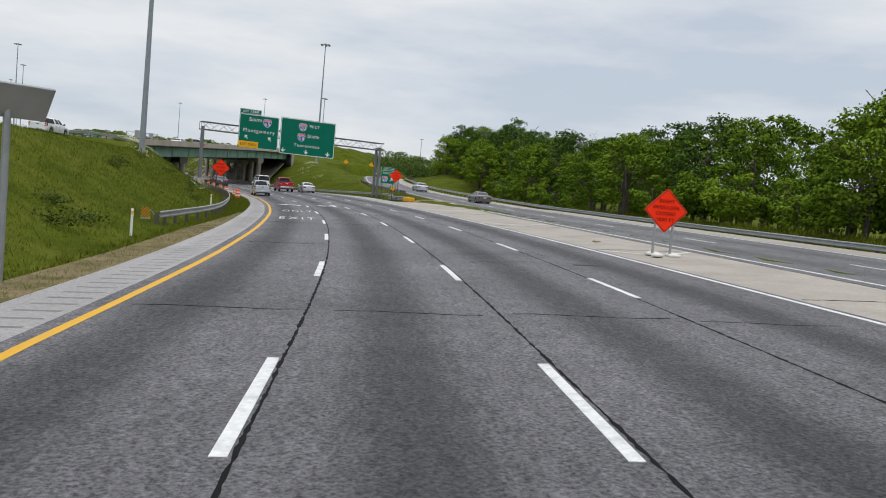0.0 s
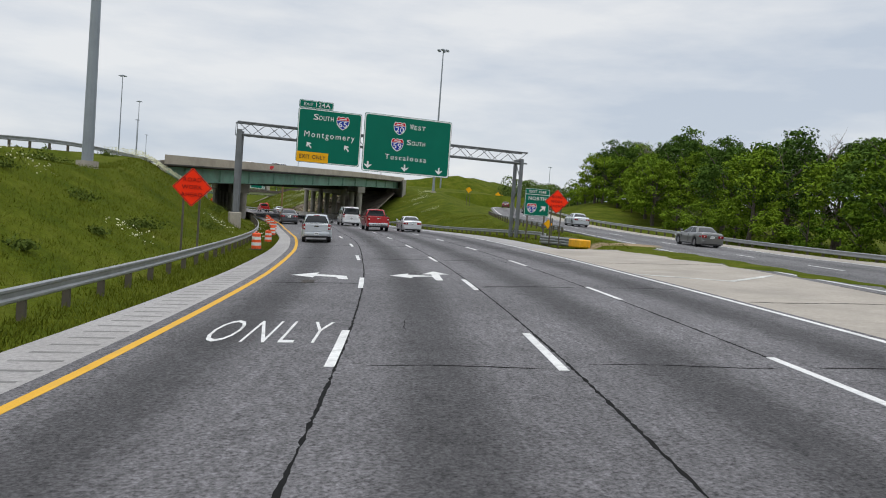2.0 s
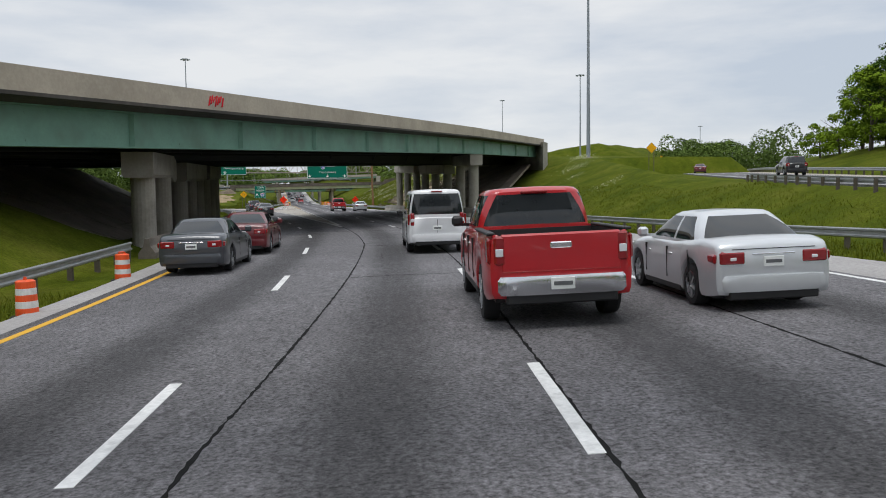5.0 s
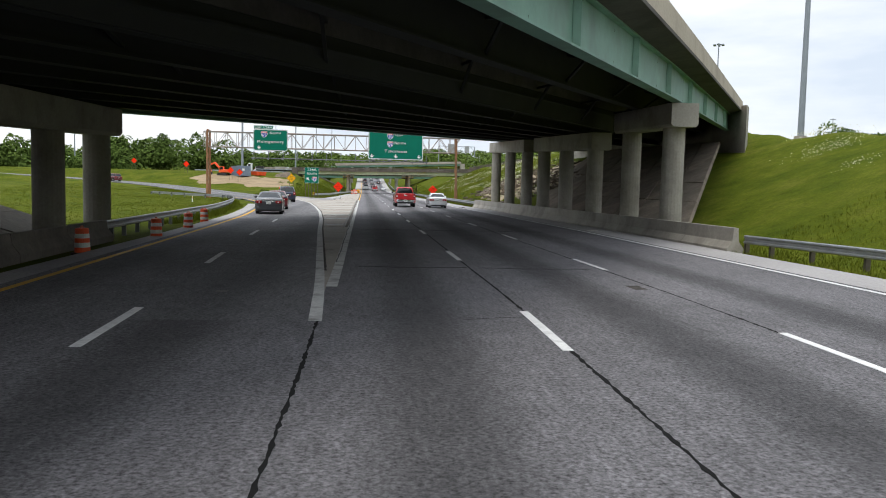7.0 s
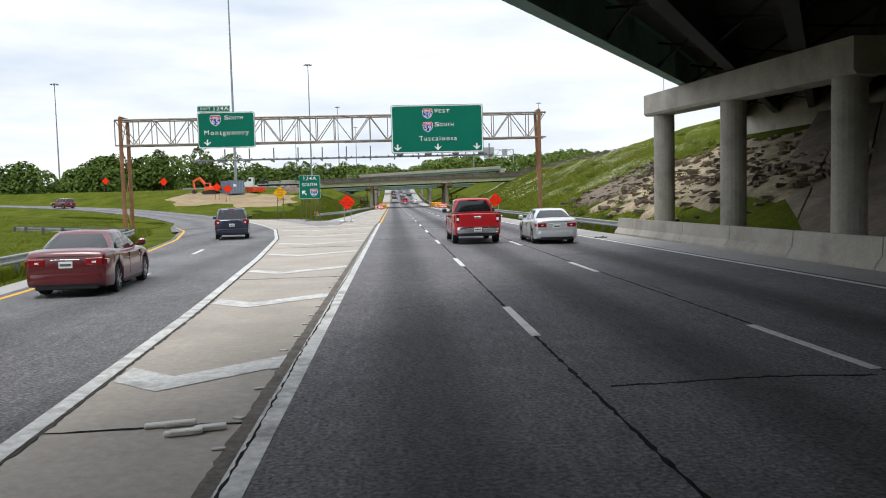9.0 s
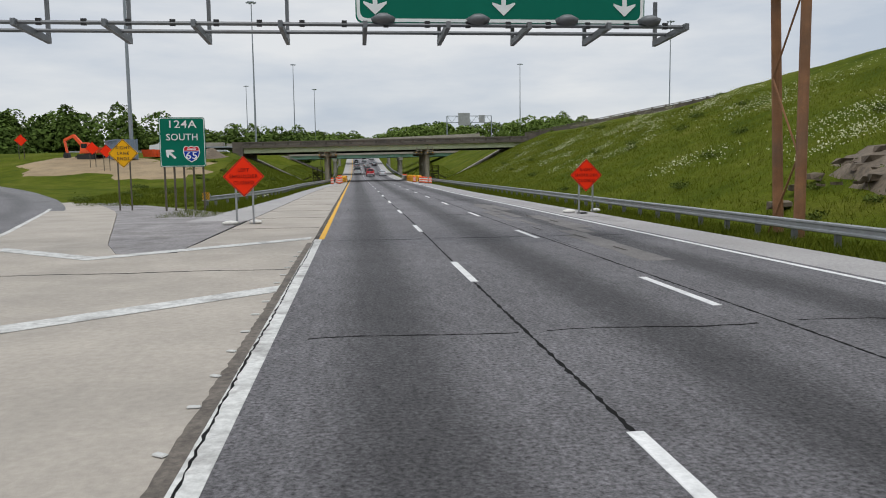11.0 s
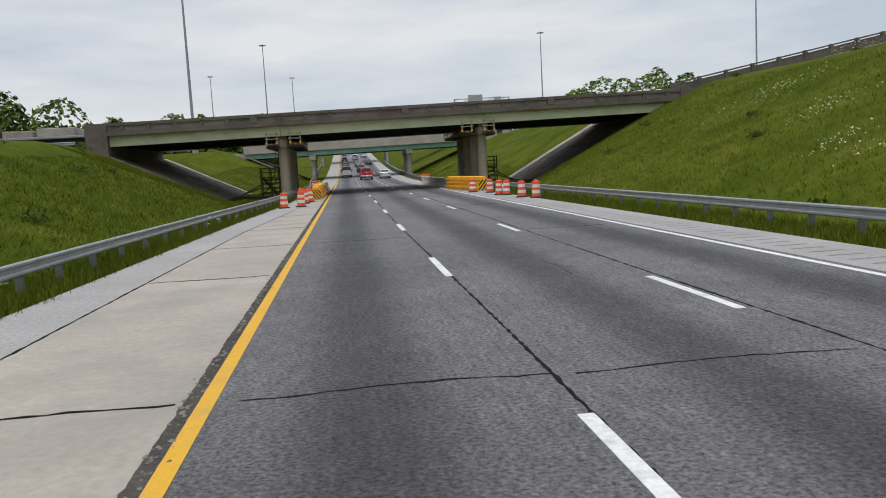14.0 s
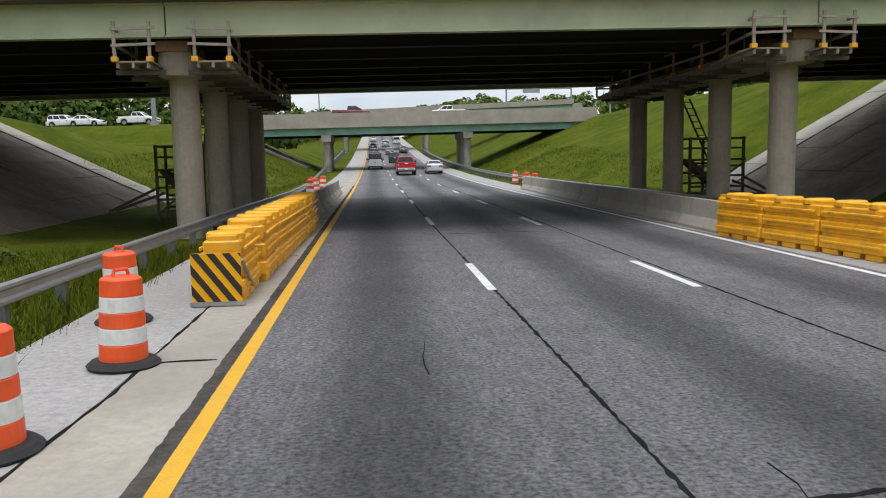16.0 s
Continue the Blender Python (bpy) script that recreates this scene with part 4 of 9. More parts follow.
M["concrete_beige"] = material("concrete_beige", (0.41, 0.36, 0.285), rough=0.9, vary=0.1, scale=0.5, fine=0.08, fine_scale=8, bump=0.2, stain=(0.2, 0.17, 0.13), stain_scale=0.35, stain_amount=0.4)
# Dark concrete: the shade under the deck is put into its colour.
M["shaded_concrete"] = material("shaded_concrete", (0.075, 0.068, 0.06), rough=0.95, vary=0.25, scale=0.4, fine=0.15, fine_scale=6, stain=(0.03, 0.027, 0.024), stain_scale=0.3, stain_amount=0.8)
bridge_1 = thing("bridge", Matrix(), "skewed overpass with green steel girders, concrete parapets and round columns", "bridge", kind="structure")
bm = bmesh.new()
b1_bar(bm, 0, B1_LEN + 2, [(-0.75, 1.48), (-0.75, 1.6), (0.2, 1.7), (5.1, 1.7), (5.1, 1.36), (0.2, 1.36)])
part("deck", bm, M["shaded_concrete"], bridge_1, "concrete deck slab coloured dark for its shaded underside")
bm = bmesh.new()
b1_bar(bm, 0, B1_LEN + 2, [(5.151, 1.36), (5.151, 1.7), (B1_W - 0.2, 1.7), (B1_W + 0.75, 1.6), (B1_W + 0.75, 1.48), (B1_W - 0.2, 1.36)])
part("deck", bm, M["shaded_concrete"], bridge_1, "concrete deck slab coloured dark for its shaded underside")
# Added wall, hiding the bright slit where the two decks leave a gap.
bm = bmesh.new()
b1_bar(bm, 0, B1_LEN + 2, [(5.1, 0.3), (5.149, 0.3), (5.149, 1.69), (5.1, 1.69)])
part("slit_wall", bm, M["shaded_concrete"], bridge_1, "dark concrete wall added to close the slit between the two deck levels")
for v0 in (-0.75, B1_W + 0.45):
    bm = bmesh.new()
    b1_bar(bm, 0, B1_LEN + 2, [(v0, 1.56), (v0 + 0.3, 1.56), (v0 + 0.26, 2.4), (v0 + 0.06, 2.4)])
    part("parapet", bm, M["concrete_beige"], bridge_1, "plain weathered concrete parapet")
for k in range(10):
    v = 0.35 + k * (B1_W - 0.7) / 9
    bm = bmesh.new()
    b1_bar(bm, 0.5, B1_LEN - 0.5, i_beam(v, 0.42, 1.36))
    # Only the two outer girders show paint; inner ones hold the deck's shade.
    girder = part("girder", bm, M["green_steel"] if k in (0, 9) else M["shaded_steel"], bridge_1, "pale green painted steel girder" if k in (0, 9) else "inner steel girder, near-black to carry the deck's shade")
    for s in np.arange(4, B1_LEN, 7.6) if k in (0, 9) else ():
        bm = bmesh.new()
        beam(bm, b1(s, v - 0.12, 0.06), b1(s, v - 0.12, 1.3), 0.03, 0.2)
        part("stiffener", bm, M["green_steel"], girder)
for s in np.arange(6, B1_LEN - 3, 8.0):
    for k in range(9):
        bm = bmesh.new()
        v0, v1 = 0.35 + k * (B1_W - 0.7) / 9, 0.35 + (k + 1) * (B1_W - 0.7) / 9
        beam(bm, b1(s, v0, 0.2), b1(s, v1, 1.1), 0.08, 0.08)
        beam(bm, b1(s, v0, 1.1), b1(s, v1, 0.2), 0.08, 0.08)
        part("cross_brace", bm, M["shaded_steel"], bridge_1, "steel cross bracing, near-black for the shade below the deck")


def b1_z(x, y):
    s = (x - B1_O.x) / B1_D.x
    v = (y - B1_O.y - B1_D.y * s) * B1_D.x
    return b1_level(s, v)


def pier(parent, x, y0, y1, count, top_of, foot, radius, cap_w, cap_h, mat, cap_mat, overhang=1.2):
    """A row of round columns under a cap beam, along y."""
    bm = bmesh.new()
    ys = np.linspace(y0 - overhang, y1 + overhang, 9)
    q = [(-cap_w / 2, -cap_h + 0.12), (-cap_w / 2 + 0.1, -cap_h), (cap_w / 2 - 0.1, -cap_h), (cap_w / 2, -cap_h + 0.12), (cap_w / 2, 0), (-cap_w / 2, 0)]
    rings = [[bm.verts.new((x + a, y, top_of(x, y) + b)) for a, b in q] for y in ys]
    for a, b in zip(rings, rings[1:]):
        for k in range(6):
            bm.faces.new((a[k], a[(k + 1) % 6], b[(k + 1) % 6], b[k]))
    bm.faces.new(rings[0][::-1]), bm.faces.new(rings[-1])
    part("pier_cap", bm, cap_mat, parent, "concrete cap beam")
    for y in np.linspace(y0, y1, count):
        bm = bmesh.new()
        top = top_of(x, y) - cap_h + 0.01
        lathe(bm, [(radius, foot), (radius, top)], 20, (x, y))
        part("column", bm, mat, parent, "round concrete column", smooth=False)


for x, y0, y1, count in ((11.6, 186.9, 192.6, 2), (11.6, 199.2, 213.0, 3), (11.6, 219.4, 235.4, 3), (-12.9, 146.5, 151.6, 2), (-12.9, 158.6, 168.9, 3), (-12.9, 174.0, 183.5, 3)):
    pier(bridge_1, x, y0, y1, count, lambda x, y: b1_z(x, y) - 0.06, -0.5, 0.5, 1.25, 1.05, M["concrete_old"], M["concrete_old"])
# Abutments and paved slopes below both ends.
for s0, s1, v0 in ((-0.7, 0.4, -0.5), (B1_LEN - 0.4, B1_LEN + 3, -1.2)):
    bm = bmesh.new()
    vs = []
    for s, z in ((s0, -3.0), (s1, -3.0), (s1, 1.9), (s0, 1.9)):
        vs.append([b1(s, v0, z), b1(s, B1_W - v0, z)])
    for a, b in zip(vs, vs[1:] + vs[:1]):
        bm.faces.new([bm.verts.new(p) for p in (a[0], a[1], b[1], b[0])])
    for e in (0, 1):
        bm.faces.new([bm.verts.new(v[e]) for v in vs])
    bmesh.ops.remove_doubles(bm, verts=bm.verts, dist=0.001)
    part("abutment", bm, M["concrete_old"], bridge_1, "concrete abutment block")


def slope_slab(parent, corners, mat, label, n=(6, 14), lift=0.0):
    """A paved slope between four corners (near bottom, far bottom, far top, near top) in tiles with open joints."""
    a, b, c, d = (Vector(v) for v in corners)
    for i in range(n[0]):
        bm = bmesh.new()
        for j in range(n[1]):
            q = []
            for u, w in ((i, j), (i + 1, j), (i + 1, j + 1), (i, j + 1)):
                e = 0.004
                uu = min(max(u / n[0] + (e if u == i else -e) / 2, 0), 1)
                ww = min(max(w / n[1] + (e if w == j else -e) / 2, 0), 1)
                q.append(a.lerp(d, uu).lerp(b.lerp(c, uu), ww))
            up = (q[1] - q[0]).cross(q[3] - q[0]).normalized()
            up = up if up.z > 0 else -up
            k = random.uniform(-0.01, 0.02)
            top = [bm.verts.new(p + up * (0.06 + k + lift)) for p in q]
            low = [bm.verts.new(p - up * 0.2) for p in q]
            bm.faces.new(top), bm.faces.new(low[::-1])
            for m in range(4):
                bm.faces.new((top[m], low[m], low[(m + 1) % 4], top[(m + 1) % 4]))
        part("slope_paving", bm, mat, parent, label)


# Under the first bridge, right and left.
slope_slab(bridge_1, [(13.8, 190, 0.3), (13.8, 231, 0.3), (26.0, 247, 7.0), (26.0, 213, 6.2)], M["concrete_brown"], "stained concrete slope paving in a dark tone", (5, 10))
slope_slab(bridge_1, [(-14.4, 138.0, -0.3), (-14.4, 186, -0.2), (-21.7, 174, 4.2), (-21.7, 126.5, 3.1)], M["concrete_dark"], "stained concrete slope paving in a dark tone", (5, 10))
def barrier_run(name, points, mat, label, category="barrier", height=0.81):
    """A concrete safety-shape barrier along points (x, y, z)."""
    q = [(-0.3, -0.25), (0.3, -0.25), (0.3, 0.08), (0.12, 0.33), (0.08, height), (-0.08, height), (-0.12, 0.33), (-0.3, 0.08)]
    line = np.array(points, float)
    side = sideways(line)
    t = thing(name, Matrix(), label, category)
    for i in range(len(line) - 1):
        bm = bmesh.new()
        rings = []
        for f in (0.004, 0.996):
            p, n = line[i] + (line[i + 1] - line[i]) * f, side[i] + (side[i + 1] - side[i]) * f
            rings.append([bm.verts.new((p[0] + n[0] * a, p[1] + n[1] * a, p[2] + b)) for a, b in q])
        for k in range(8):
            bm.faces.new((rings[0][k], rings[0][(k + 1) % 8], rings[1][(k + 1) % 8], rings[1][k]))
        bm.faces.new(rings[0][::-1]), bm.faces.new(rings[1])
        part("barrier_section", bm, mat, t)
    return t


barrier_run("concrete_barrier", [at(s, WHITE(s) + 2.25) for s in span(178, 236, 4)], M["concrete_old"], "long low concrete barrier before the bridge columns")
barrier_run("concrete_barrier", [at(s, YELLOW(s) - 2.25) for s in span(140, 180, 4)], M["concrete_dark"], "long low stained barrier of dark concrete beside the bridge columns", height=0.6)


# ---- second bridge: pale green girders, brown balustrade, scaffolds ----
B2_Y0, B2_Y1, B2_X0, B2_X1 = 380.3, 399.0, -21.2, 28.8


def b2_z(x, y=0):
    return 5.08 + 0.014 * (x + 21)


def b2_bar(bm, x0, x1, outline, steps=8):
    rings = []
    for k in range(steps + 1):
        x = x0 + (x1 - x0) * k / steps
        rings.append([bm.verts.new((x, y, b2_z(x) + z)) for y, z in outline])
    n = len(outline)
    for a, b in zip(rings, rings[1:]):
        for k in range(n):
            bm.faces.new((a[k], a[(k + 1) % n], b[(k + 1) % n], b[k]))
    bm.faces.new(rings[0][::-1]), bm.faces.new(rings[-1])


bridge_2 = thing("bridge", Matrix(), "overpass with pale green girders, brown concrete balustrade and work scaffolds", "bridge", kind="structure")
bm = bmesh.new()
b2_bar(bm, B2_X0 - 1, B2_X1 + 1, [(B2_Y0 - 0.55, 0.86), (B2_Y1 + 0.55, 0.86), (B2_Y1 + 0.55, 1.1), (B2_Y0 - 0.55, 1.1)])
part("deck", bm, M["brown_parapet"], bridge_2, "brown stained concrete deck edge")
for y0 in (B2_Y0 - 0.5, B2_Y1 + 0.2):
    for z0, z1, w in ((1.1, 1.26, 0.34), (1.66, 1.92, 0.34)):
        bm = bmesh.new()
        b2_bar(bm, B2_X0 - 1, B2_X1 + 1, [(y0, z0), (y0 + w, z0), (y0 + w, z1), (y0, z1)])
        part("balustrade_rail", bm, M["brown_parapet"], bridge_2, "brown concrete balustrade rail")
    bm = bmesh.new()
    b2_bar(bm, B2_X0 - 1, B2_X1 + 1, [(y0 + 0.14, 1.24), (y0 + 0.24, 1.24), (y0 + 0.24, 1.68), (y0 + 0.14, 1.68)])
    part("balustrade_panel", bm, M["concrete_dark"], bridge_2, "dark recessed balustrade panel")
    for k, x in enumerate(np.arange(B2_X0 - 0.8, B2_X1 + 1, 2.15)):
        w = 0.3 if k % 6 == 0 else 0.16
        e = 0.05 if k % 6 == 0 else 0.0
        bm = new_box(x - w, y0 - e, b2_z(x) + 1.2, x + w, y0 + 0.3, b2_z(x) + 1.75 + 3 * e, 0.02)
        part("balustrade_post", bm, M["brown_parapet"], bridge_2)
for k in range(8):
    y = B2_Y0 + 0.15 + k * (B2_Y1 - B2_Y0 - 0.3) / 7
    for x0, x1 in ((B2_X0, -7.02), (-6.98, 10.73), (10.77, B2_X1)):
        bm = bmesh.new()
        b2_bar(bm, x0, x1, [(y - 0.16, 0), (y + 0.16, 0), (y + 0.16, 0.05), (y + 0.03, 0.05), (y + 0.03, 0.81), (y + 0.16, 0.81), (y + 0.16, 0.86), (y - 0.16, 0.86), (y - 0.16, 0.81), (y - 0.03, 0.81), (y - 0.03, 0.05), (y - 0.16, 0.05)], 4)
        # Inner girders are coloured for the shade below this deck.
        part("girder", bm, M["pale_green_steel"] if k in (0, 7) else M["shaded_steel"], bridge_2, "pale green painted steel girder" if k in (0, 7) else "inner steel girder in the near-black of the deck's shade")
for x in (-7.0, 10.75):
    # Cap beam with a drum-shaped end before the first column, and a rusty block under each girder.
    bm = bmesh.new()
    y0, y1, r, top, low = B2_Y0 + 1.25, B2_Y1 - 0.4, 0.5, b2_z(x) - 0.28, b2_z(x) - 0.9
    round_end = [(x - r * math.cos(a), y0 - 0.55 * math.sin(a)) for a in np.linspace(0, math.pi, 13)]
    prism_low = [bm.verts.new((u, v, low)) for u, v in round_end + [(x + r, y1), (x - r, y1)]]
    prism_top = [bm.verts.new((u, v, top)) for u, v in round_end + [(x + r, y1), (x - r, y1)]]
    n = len(prism_low)
    for k in range(n):
        bm.faces.new((prism_low[k], prism_low[(k + 1) % n], prism_top[(k + 1) % n], prism_top[k]))
    bm.faces.new(prism_low[::-1]), bm.faces.new(prism_top)
    bmesh.ops.recalc_face_normals(bm, faces=bm.faces)
    part("pier_cap", bm, M["concrete_beige"], bridge_2, "concrete cap beam with rounded end")
    for y in (382.2, 386.6, 391.0, 395.4):
        bm = bmesh.new()
        lathe(bm, [(0.41, -0.3), (0.4, low + 0.02)], 20, (x, y))
        part("column", bm, M["concrete_beige"], bridge_2, "round concrete column")
    for k, y in enumerate(np.linspace(B2_Y0 + 0.15, B2_Y1 - 0.6, 8)):
        y = max(y, B2_Y0 + 0.85)
        part("bearing", new_box(x - 0.42, y - 0.2, top, x + 0.42, y + 0.25, b2_z(x) + 0.004, 0.01), M["rust_block"], bridge_2, "rusty bearing block")
for x0, x1 in ((B2_X0 - 1.6, B2_X0 + 0.15), (B2_X1 - 0.15, B2_X1 + 1.6)):
    part("abutment", new_box(x0, B2_Y0 - 0.56, 2.5, x1, B2_Y1 + 0.56, b2_z(x0) + 1.93), M["brown_parapet"], bridge_2, "concrete abutment block")
# Deck shade is put into the brown; the outer strip has a daylit tone.
for x0, x1, m, c, near in ((-12.3, -21.3, -0.488, -6.08, 379.6), (17.0, 28.7, 0.555, -9.42, 381.3)):
    lo, hi = m * x0 + c, m * x1 + c
    slope_slab(bridge_2, [(x0, near, lo), (x0, 399.8, lo), (x1, 399.8, hi), (x1, near, hi)], M["concrete_brown"], "stained concrete slope paving in a dark tone", (6, 5))
    slope_slab(bridge_2, [(x0, 399.85, lo), (x0, 402.3, lo), (x1, 402.3, hi), (x1, 399.85, hi)], M["concrete_old"], "weathered outer strip of the slope paving in a pale daylit tone", (5, 1), lift=0.05)


def scaffold(x, xf, label):
    """Timber work platforms slung along both sides of a pier cap from the fascia inwards, with rails and yellow feet."""
    t = thing("pier_scaffold", Matrix(), label, "scaffold", "pier scaffolds")
    z, y0, y1 = b2_z(x) - 0.64, B2_Y0 - 0.3, B2_Y1 - 1.6

    def xx(y, e):
        return xf + (x - xf) * min((y - y0) / 4.0, 1) + e

    for sx in (-1, 1):
        n = 18
        for k in range(n):
            ya, yb = y0 + (y1 - y0) * k / n, y0 + (y1 - y0) * (k + 0.9) / n
            a, b = sorted((xx(ya, sx * 0.52), xx(ya, sx * 1.5)))
            part("plank", new_box(a, ya, z - 0.04, b, yb, z), M["lumber"], t)
        for k in range(8):
            ya = y0 + (y1 - y0) * k / 7
            for e in (0.56, 1.43):
                if e < 1 and k:
                    continue
                u = xx(ya, sx * e)
                part("rail_post", new_box(u - 0.04, ya - 0.06, z - 0.02, u + 0.04, ya - 0.0, z + 0.93 + 0.05 * ((k + sx) % 2)), M["lumber"], t)
                if k < 4 and (e > 1 or k == 0):
                    part("post_foot", new_box(u - 0.085, ya - 0.1, z - 0.03, u + 0.085, ya + 0.05, z + 0.1, 0.012), M["plastic_yellow"], t, "yellow bracket")
        for h in (0.4, 0.8):
            bm = bmesh.new()
            for ya, yb in ((y0, y0 + 4.0), (y0 + 4.0, y1)):
                beam(bm, (xx(ya, sx * 1.43), ya, z + h), (xx(yb, sx * 1.43), yb, z + h), 0.04, 0.08)
            part("guard_rail", bm, M["lumber"], t)
            bm = bmesh.new()
            beam(bm, (xx(y0, sx * 0.4), y0 - 0.075, z + h + 0.02), (xx(y0, sx * 1.5), y0 - 0.075, z + h - 0.02), 0.03, 0.07)
            part("end_rail", bm, M["lumber"], t)
            bm = bmesh.new()
            beam(bm, (xx(y1, sx * 0.5), y1, z + h), (xx(y1, sx * 1.5), y1, z + h), 0.04, 0.07)
            part("end_rail", bm, M["lumber"], t)
        for e in (0.62, 1.0, 1.38):
            bm = bmesh.new()
            for ya, yb in ((y0, y0 + 4.0), (y0 + 4.0, y1)):
                beam(bm, (xx(ya, sx * e), ya, z - 0.11), (xx(yb, sx * e), yb, z - 0.11), 0.07, 0.13)
            part("bearer", bm, M["lumber"], t)
        for k in range(10):
            ya = y0 + (y1 - y0) * (k + 0.3) / 10
            a, b = sorted((xx(ya, sx * 0.3), xx(ya, sx * 1.55)))
            part("cross_bearer", new_box(a, ya - 0.05, z - 0.3, b, ya + 0.05, z - 0.18), M["wood_post"], t)
        for k in range(5):
            ya = y0 + 1.2 + (y1 - y0 - 2) * k / 4
            u = xx(ya, sx * 1.3)
            bm = bmesh.new()
            tube(bm, (u, ya, z - 0.2), (u, ya, b2_z(x) + 0.05), 0.012, n=5)
            part("hanger_rod", bm, M["rust"], t)
    return t


scaffold(-7.0, -6.75, "weathered timber work platform slung round a bridge pier")
scaffold(10.75, 10.1, "weathered timber work platform slung round a bridge pier")


def stair_tower(x, y, sgn, wide, climb):
    """A timber stair tower: posts, a railed platform, flights of treads, braces to the slope and a ladder up to the scaffold."""
    t = thing("stair_tower", Matrix.Translation((x, y, g_at(x, y))), "dark timber access stair tower beside a bridge column", "scaffold", "stair towers")
    w, mat = wide / 2, M["wood_post"]
    for a in (-w, 0.0, w):
        for b in (-0.7, 0.7):
            part("post", new_box(a - 0.05, b - 0.05, -0.3, a + 0.05, b + 0.05, 2.85), mat, t)
    part("platform", new_box(-w - 0.08, -0.78, 1.86, w + 0.08, 0.78, 1.95), mat, t)
    for z in (2.35, 2.75):
        for b in (-0.76, 0.72):
            part("hand_rail", new_box(-w - 0.05, b, z, w + 0.05, b + 0.04, z + 0.08), mat, t)
        for a in (-w - 0.07, w + 0.03):
            part("hand_rail", new_box(a, -0.72, z, a + 0.04, 0.72, z + 0.08), mat, t)
    for z in (0.3, 0.75, 1.2, 1.6):
        part("cross_bar", new_box(-w, -0.78, z, w, -0.74, z + 0.09), mat, t)
        part("cross_bar", new_box(-w, 0.72, z + 0.1, w, 0.76, z + 0.19), mat, t)
    for e in (-0.35, 0.35):
        bm = bmesh.new()
        beam(bm, (w * 0.9, e, 0.0), (-w * 0.9, e, 1.88), 0.05, 0.2)
        part("stringer", bm, mat, t)
    for k in range(7):
        u = w * 0.9 - 1.8 * w * (k + 0.5) / 7
        part("tread", new_box(u - 0.12, -0.35, 0.26 * k + 0.2, u + 0.12, 0.35, 0.26 * k + 0.25), mat, t)
    for e, z in ((-0.5, 1.25), (0.3, 1.0)):
        bm = bmesh.new()
        beam(bm, (sgn * w, e, z), (sgn * (w + 1.9), e, 0.1 + (0.12 if sgn > 0 else 0.25)), 0.06, 0.1)
        part("brace", bm, mat, t)
    bm = bmesh.new()
    beam(bm, (-w, -0.8, 0.2), (w, -0.8, 1.8), 0.04, 0.08)
    part("brace", bm, mat, t)
    ladder = None
    for e in (-0.17, 0.17):
        bm = bmesh.new()
        beam(bm, (climb[0] + e, -0.2, 1.95), (climb[1] + e, 0.5, 4.5), 0.05, 0.07)
        if ladder is None:
            ladder = part("ladder", bm, mat, t, "dark ladder leaning up to the scaffold")
        else:
            part("ladder_rail", bm, mat, ladder)
    for k in range(9):
        f = (k + 0.5) / 9
        u = climb[0] + (climb[1] - climb[0]) * f
        part("rung", new_box(u - 0.17, -0.22 + 0.7 * f, 1.93 + 2.55 * f, u + 0.17, -0.18 + 0.7 * f, 1.97 + 2.55 * f), mat, ladder)


stair_tower(-9.0, 390.3, -1, 1.75, (0.55, 0.75))
stair_tower(12.55, 391.5, 1, 2.3, (0.0, -0.9))

# ---- third and fourth bridges ----
bridge_3 = thing("bridge", Matrix(), "plain overpass with a smooth concrete parapet and green girders", "bridge", kind="structure")


def plain_bridge(t, x0, x1, y0, y1, za, zb, cols, parapet=0.95, deck=1.15):
    def zz(x):
        return za + (zb - za) * (x - x0) / (x1 - x0)

    def bar(outline, mat, name, label):
        bm = bmesh.new()
        r = [[bm.verts.new((x, y, zz(x) + z)) for y, z in outline] for x in np.linspace(x0, x1, 7)]
        n = len(outline)
        for a, b in zip(r, r[1:]):
            for k in range(n):
                bm.faces.new((a[k], a[(k + 1) % n], b[(k + 1) % n], b[k]))
        bm.faces.new(r[0][::-1]), bm.faces.new(r[-1])
        part(name, bm, mat, t, label)

    bar([(y0 - 0.6, 0.9), (y1 + 0.6, 0.9), (y1 + 0.6, deck), (y0 - 0.6, deck)], M["concrete_pale"], "deck", "pale concrete deck slab")
    for y in (y0 - 0.6, y1 + 0.35):
        bar([(y, deck - 0.05), (y + 0.25, deck - 0.05), (y + 0.2, deck + parapet), (y + 0.02, deck + parapet)], M["concrete_pale"], "parapet", "smooth concrete parapet")
    for k in range(5):
        y = y0 + 0.1 + k * (y1 - y0 - 0.2) / 4
        # Girders behind the first are near-black, with the deck's shade in their colour.
        bar([(y - 0.15, 0), (y + 0.15, 0), (y + 0.15, 0.9), (y - 0.15, 0.9)], M["green_steel"] if k == 0 else M["shaded_steel"], "girder", "green painted steel girder")
    for x, foot in cols:
        part("pier_cap", new_box(x - 0.6, y0 - 0.1, zz(x) - 0.8, x + 0.6, y1 + 0.1, zz(x) - 0.01), M["concrete_old"], t, "concrete cap beam")
        for y in np.linspace(y0 + 1, y1 - 1, 3):
            bm = bmesh.new()
            lathe(bm, [(0.45, foot), (0.45, zz(x) - 0.75)], 14, (x, y))
            part("column", bm, M["concrete_old"], t, "round concrete column")
    for xa, xb in ((x0 - 2, x0 + 0.3), (x1 - 0.3, x1 + 2)):
        part("abutment", new_box(xa, y0 - 0.6, zz(xa) - 3, xb, y1 + 0.6, zz(xa) + 1.1), M["concrete_old"], t, "concrete abutment block")


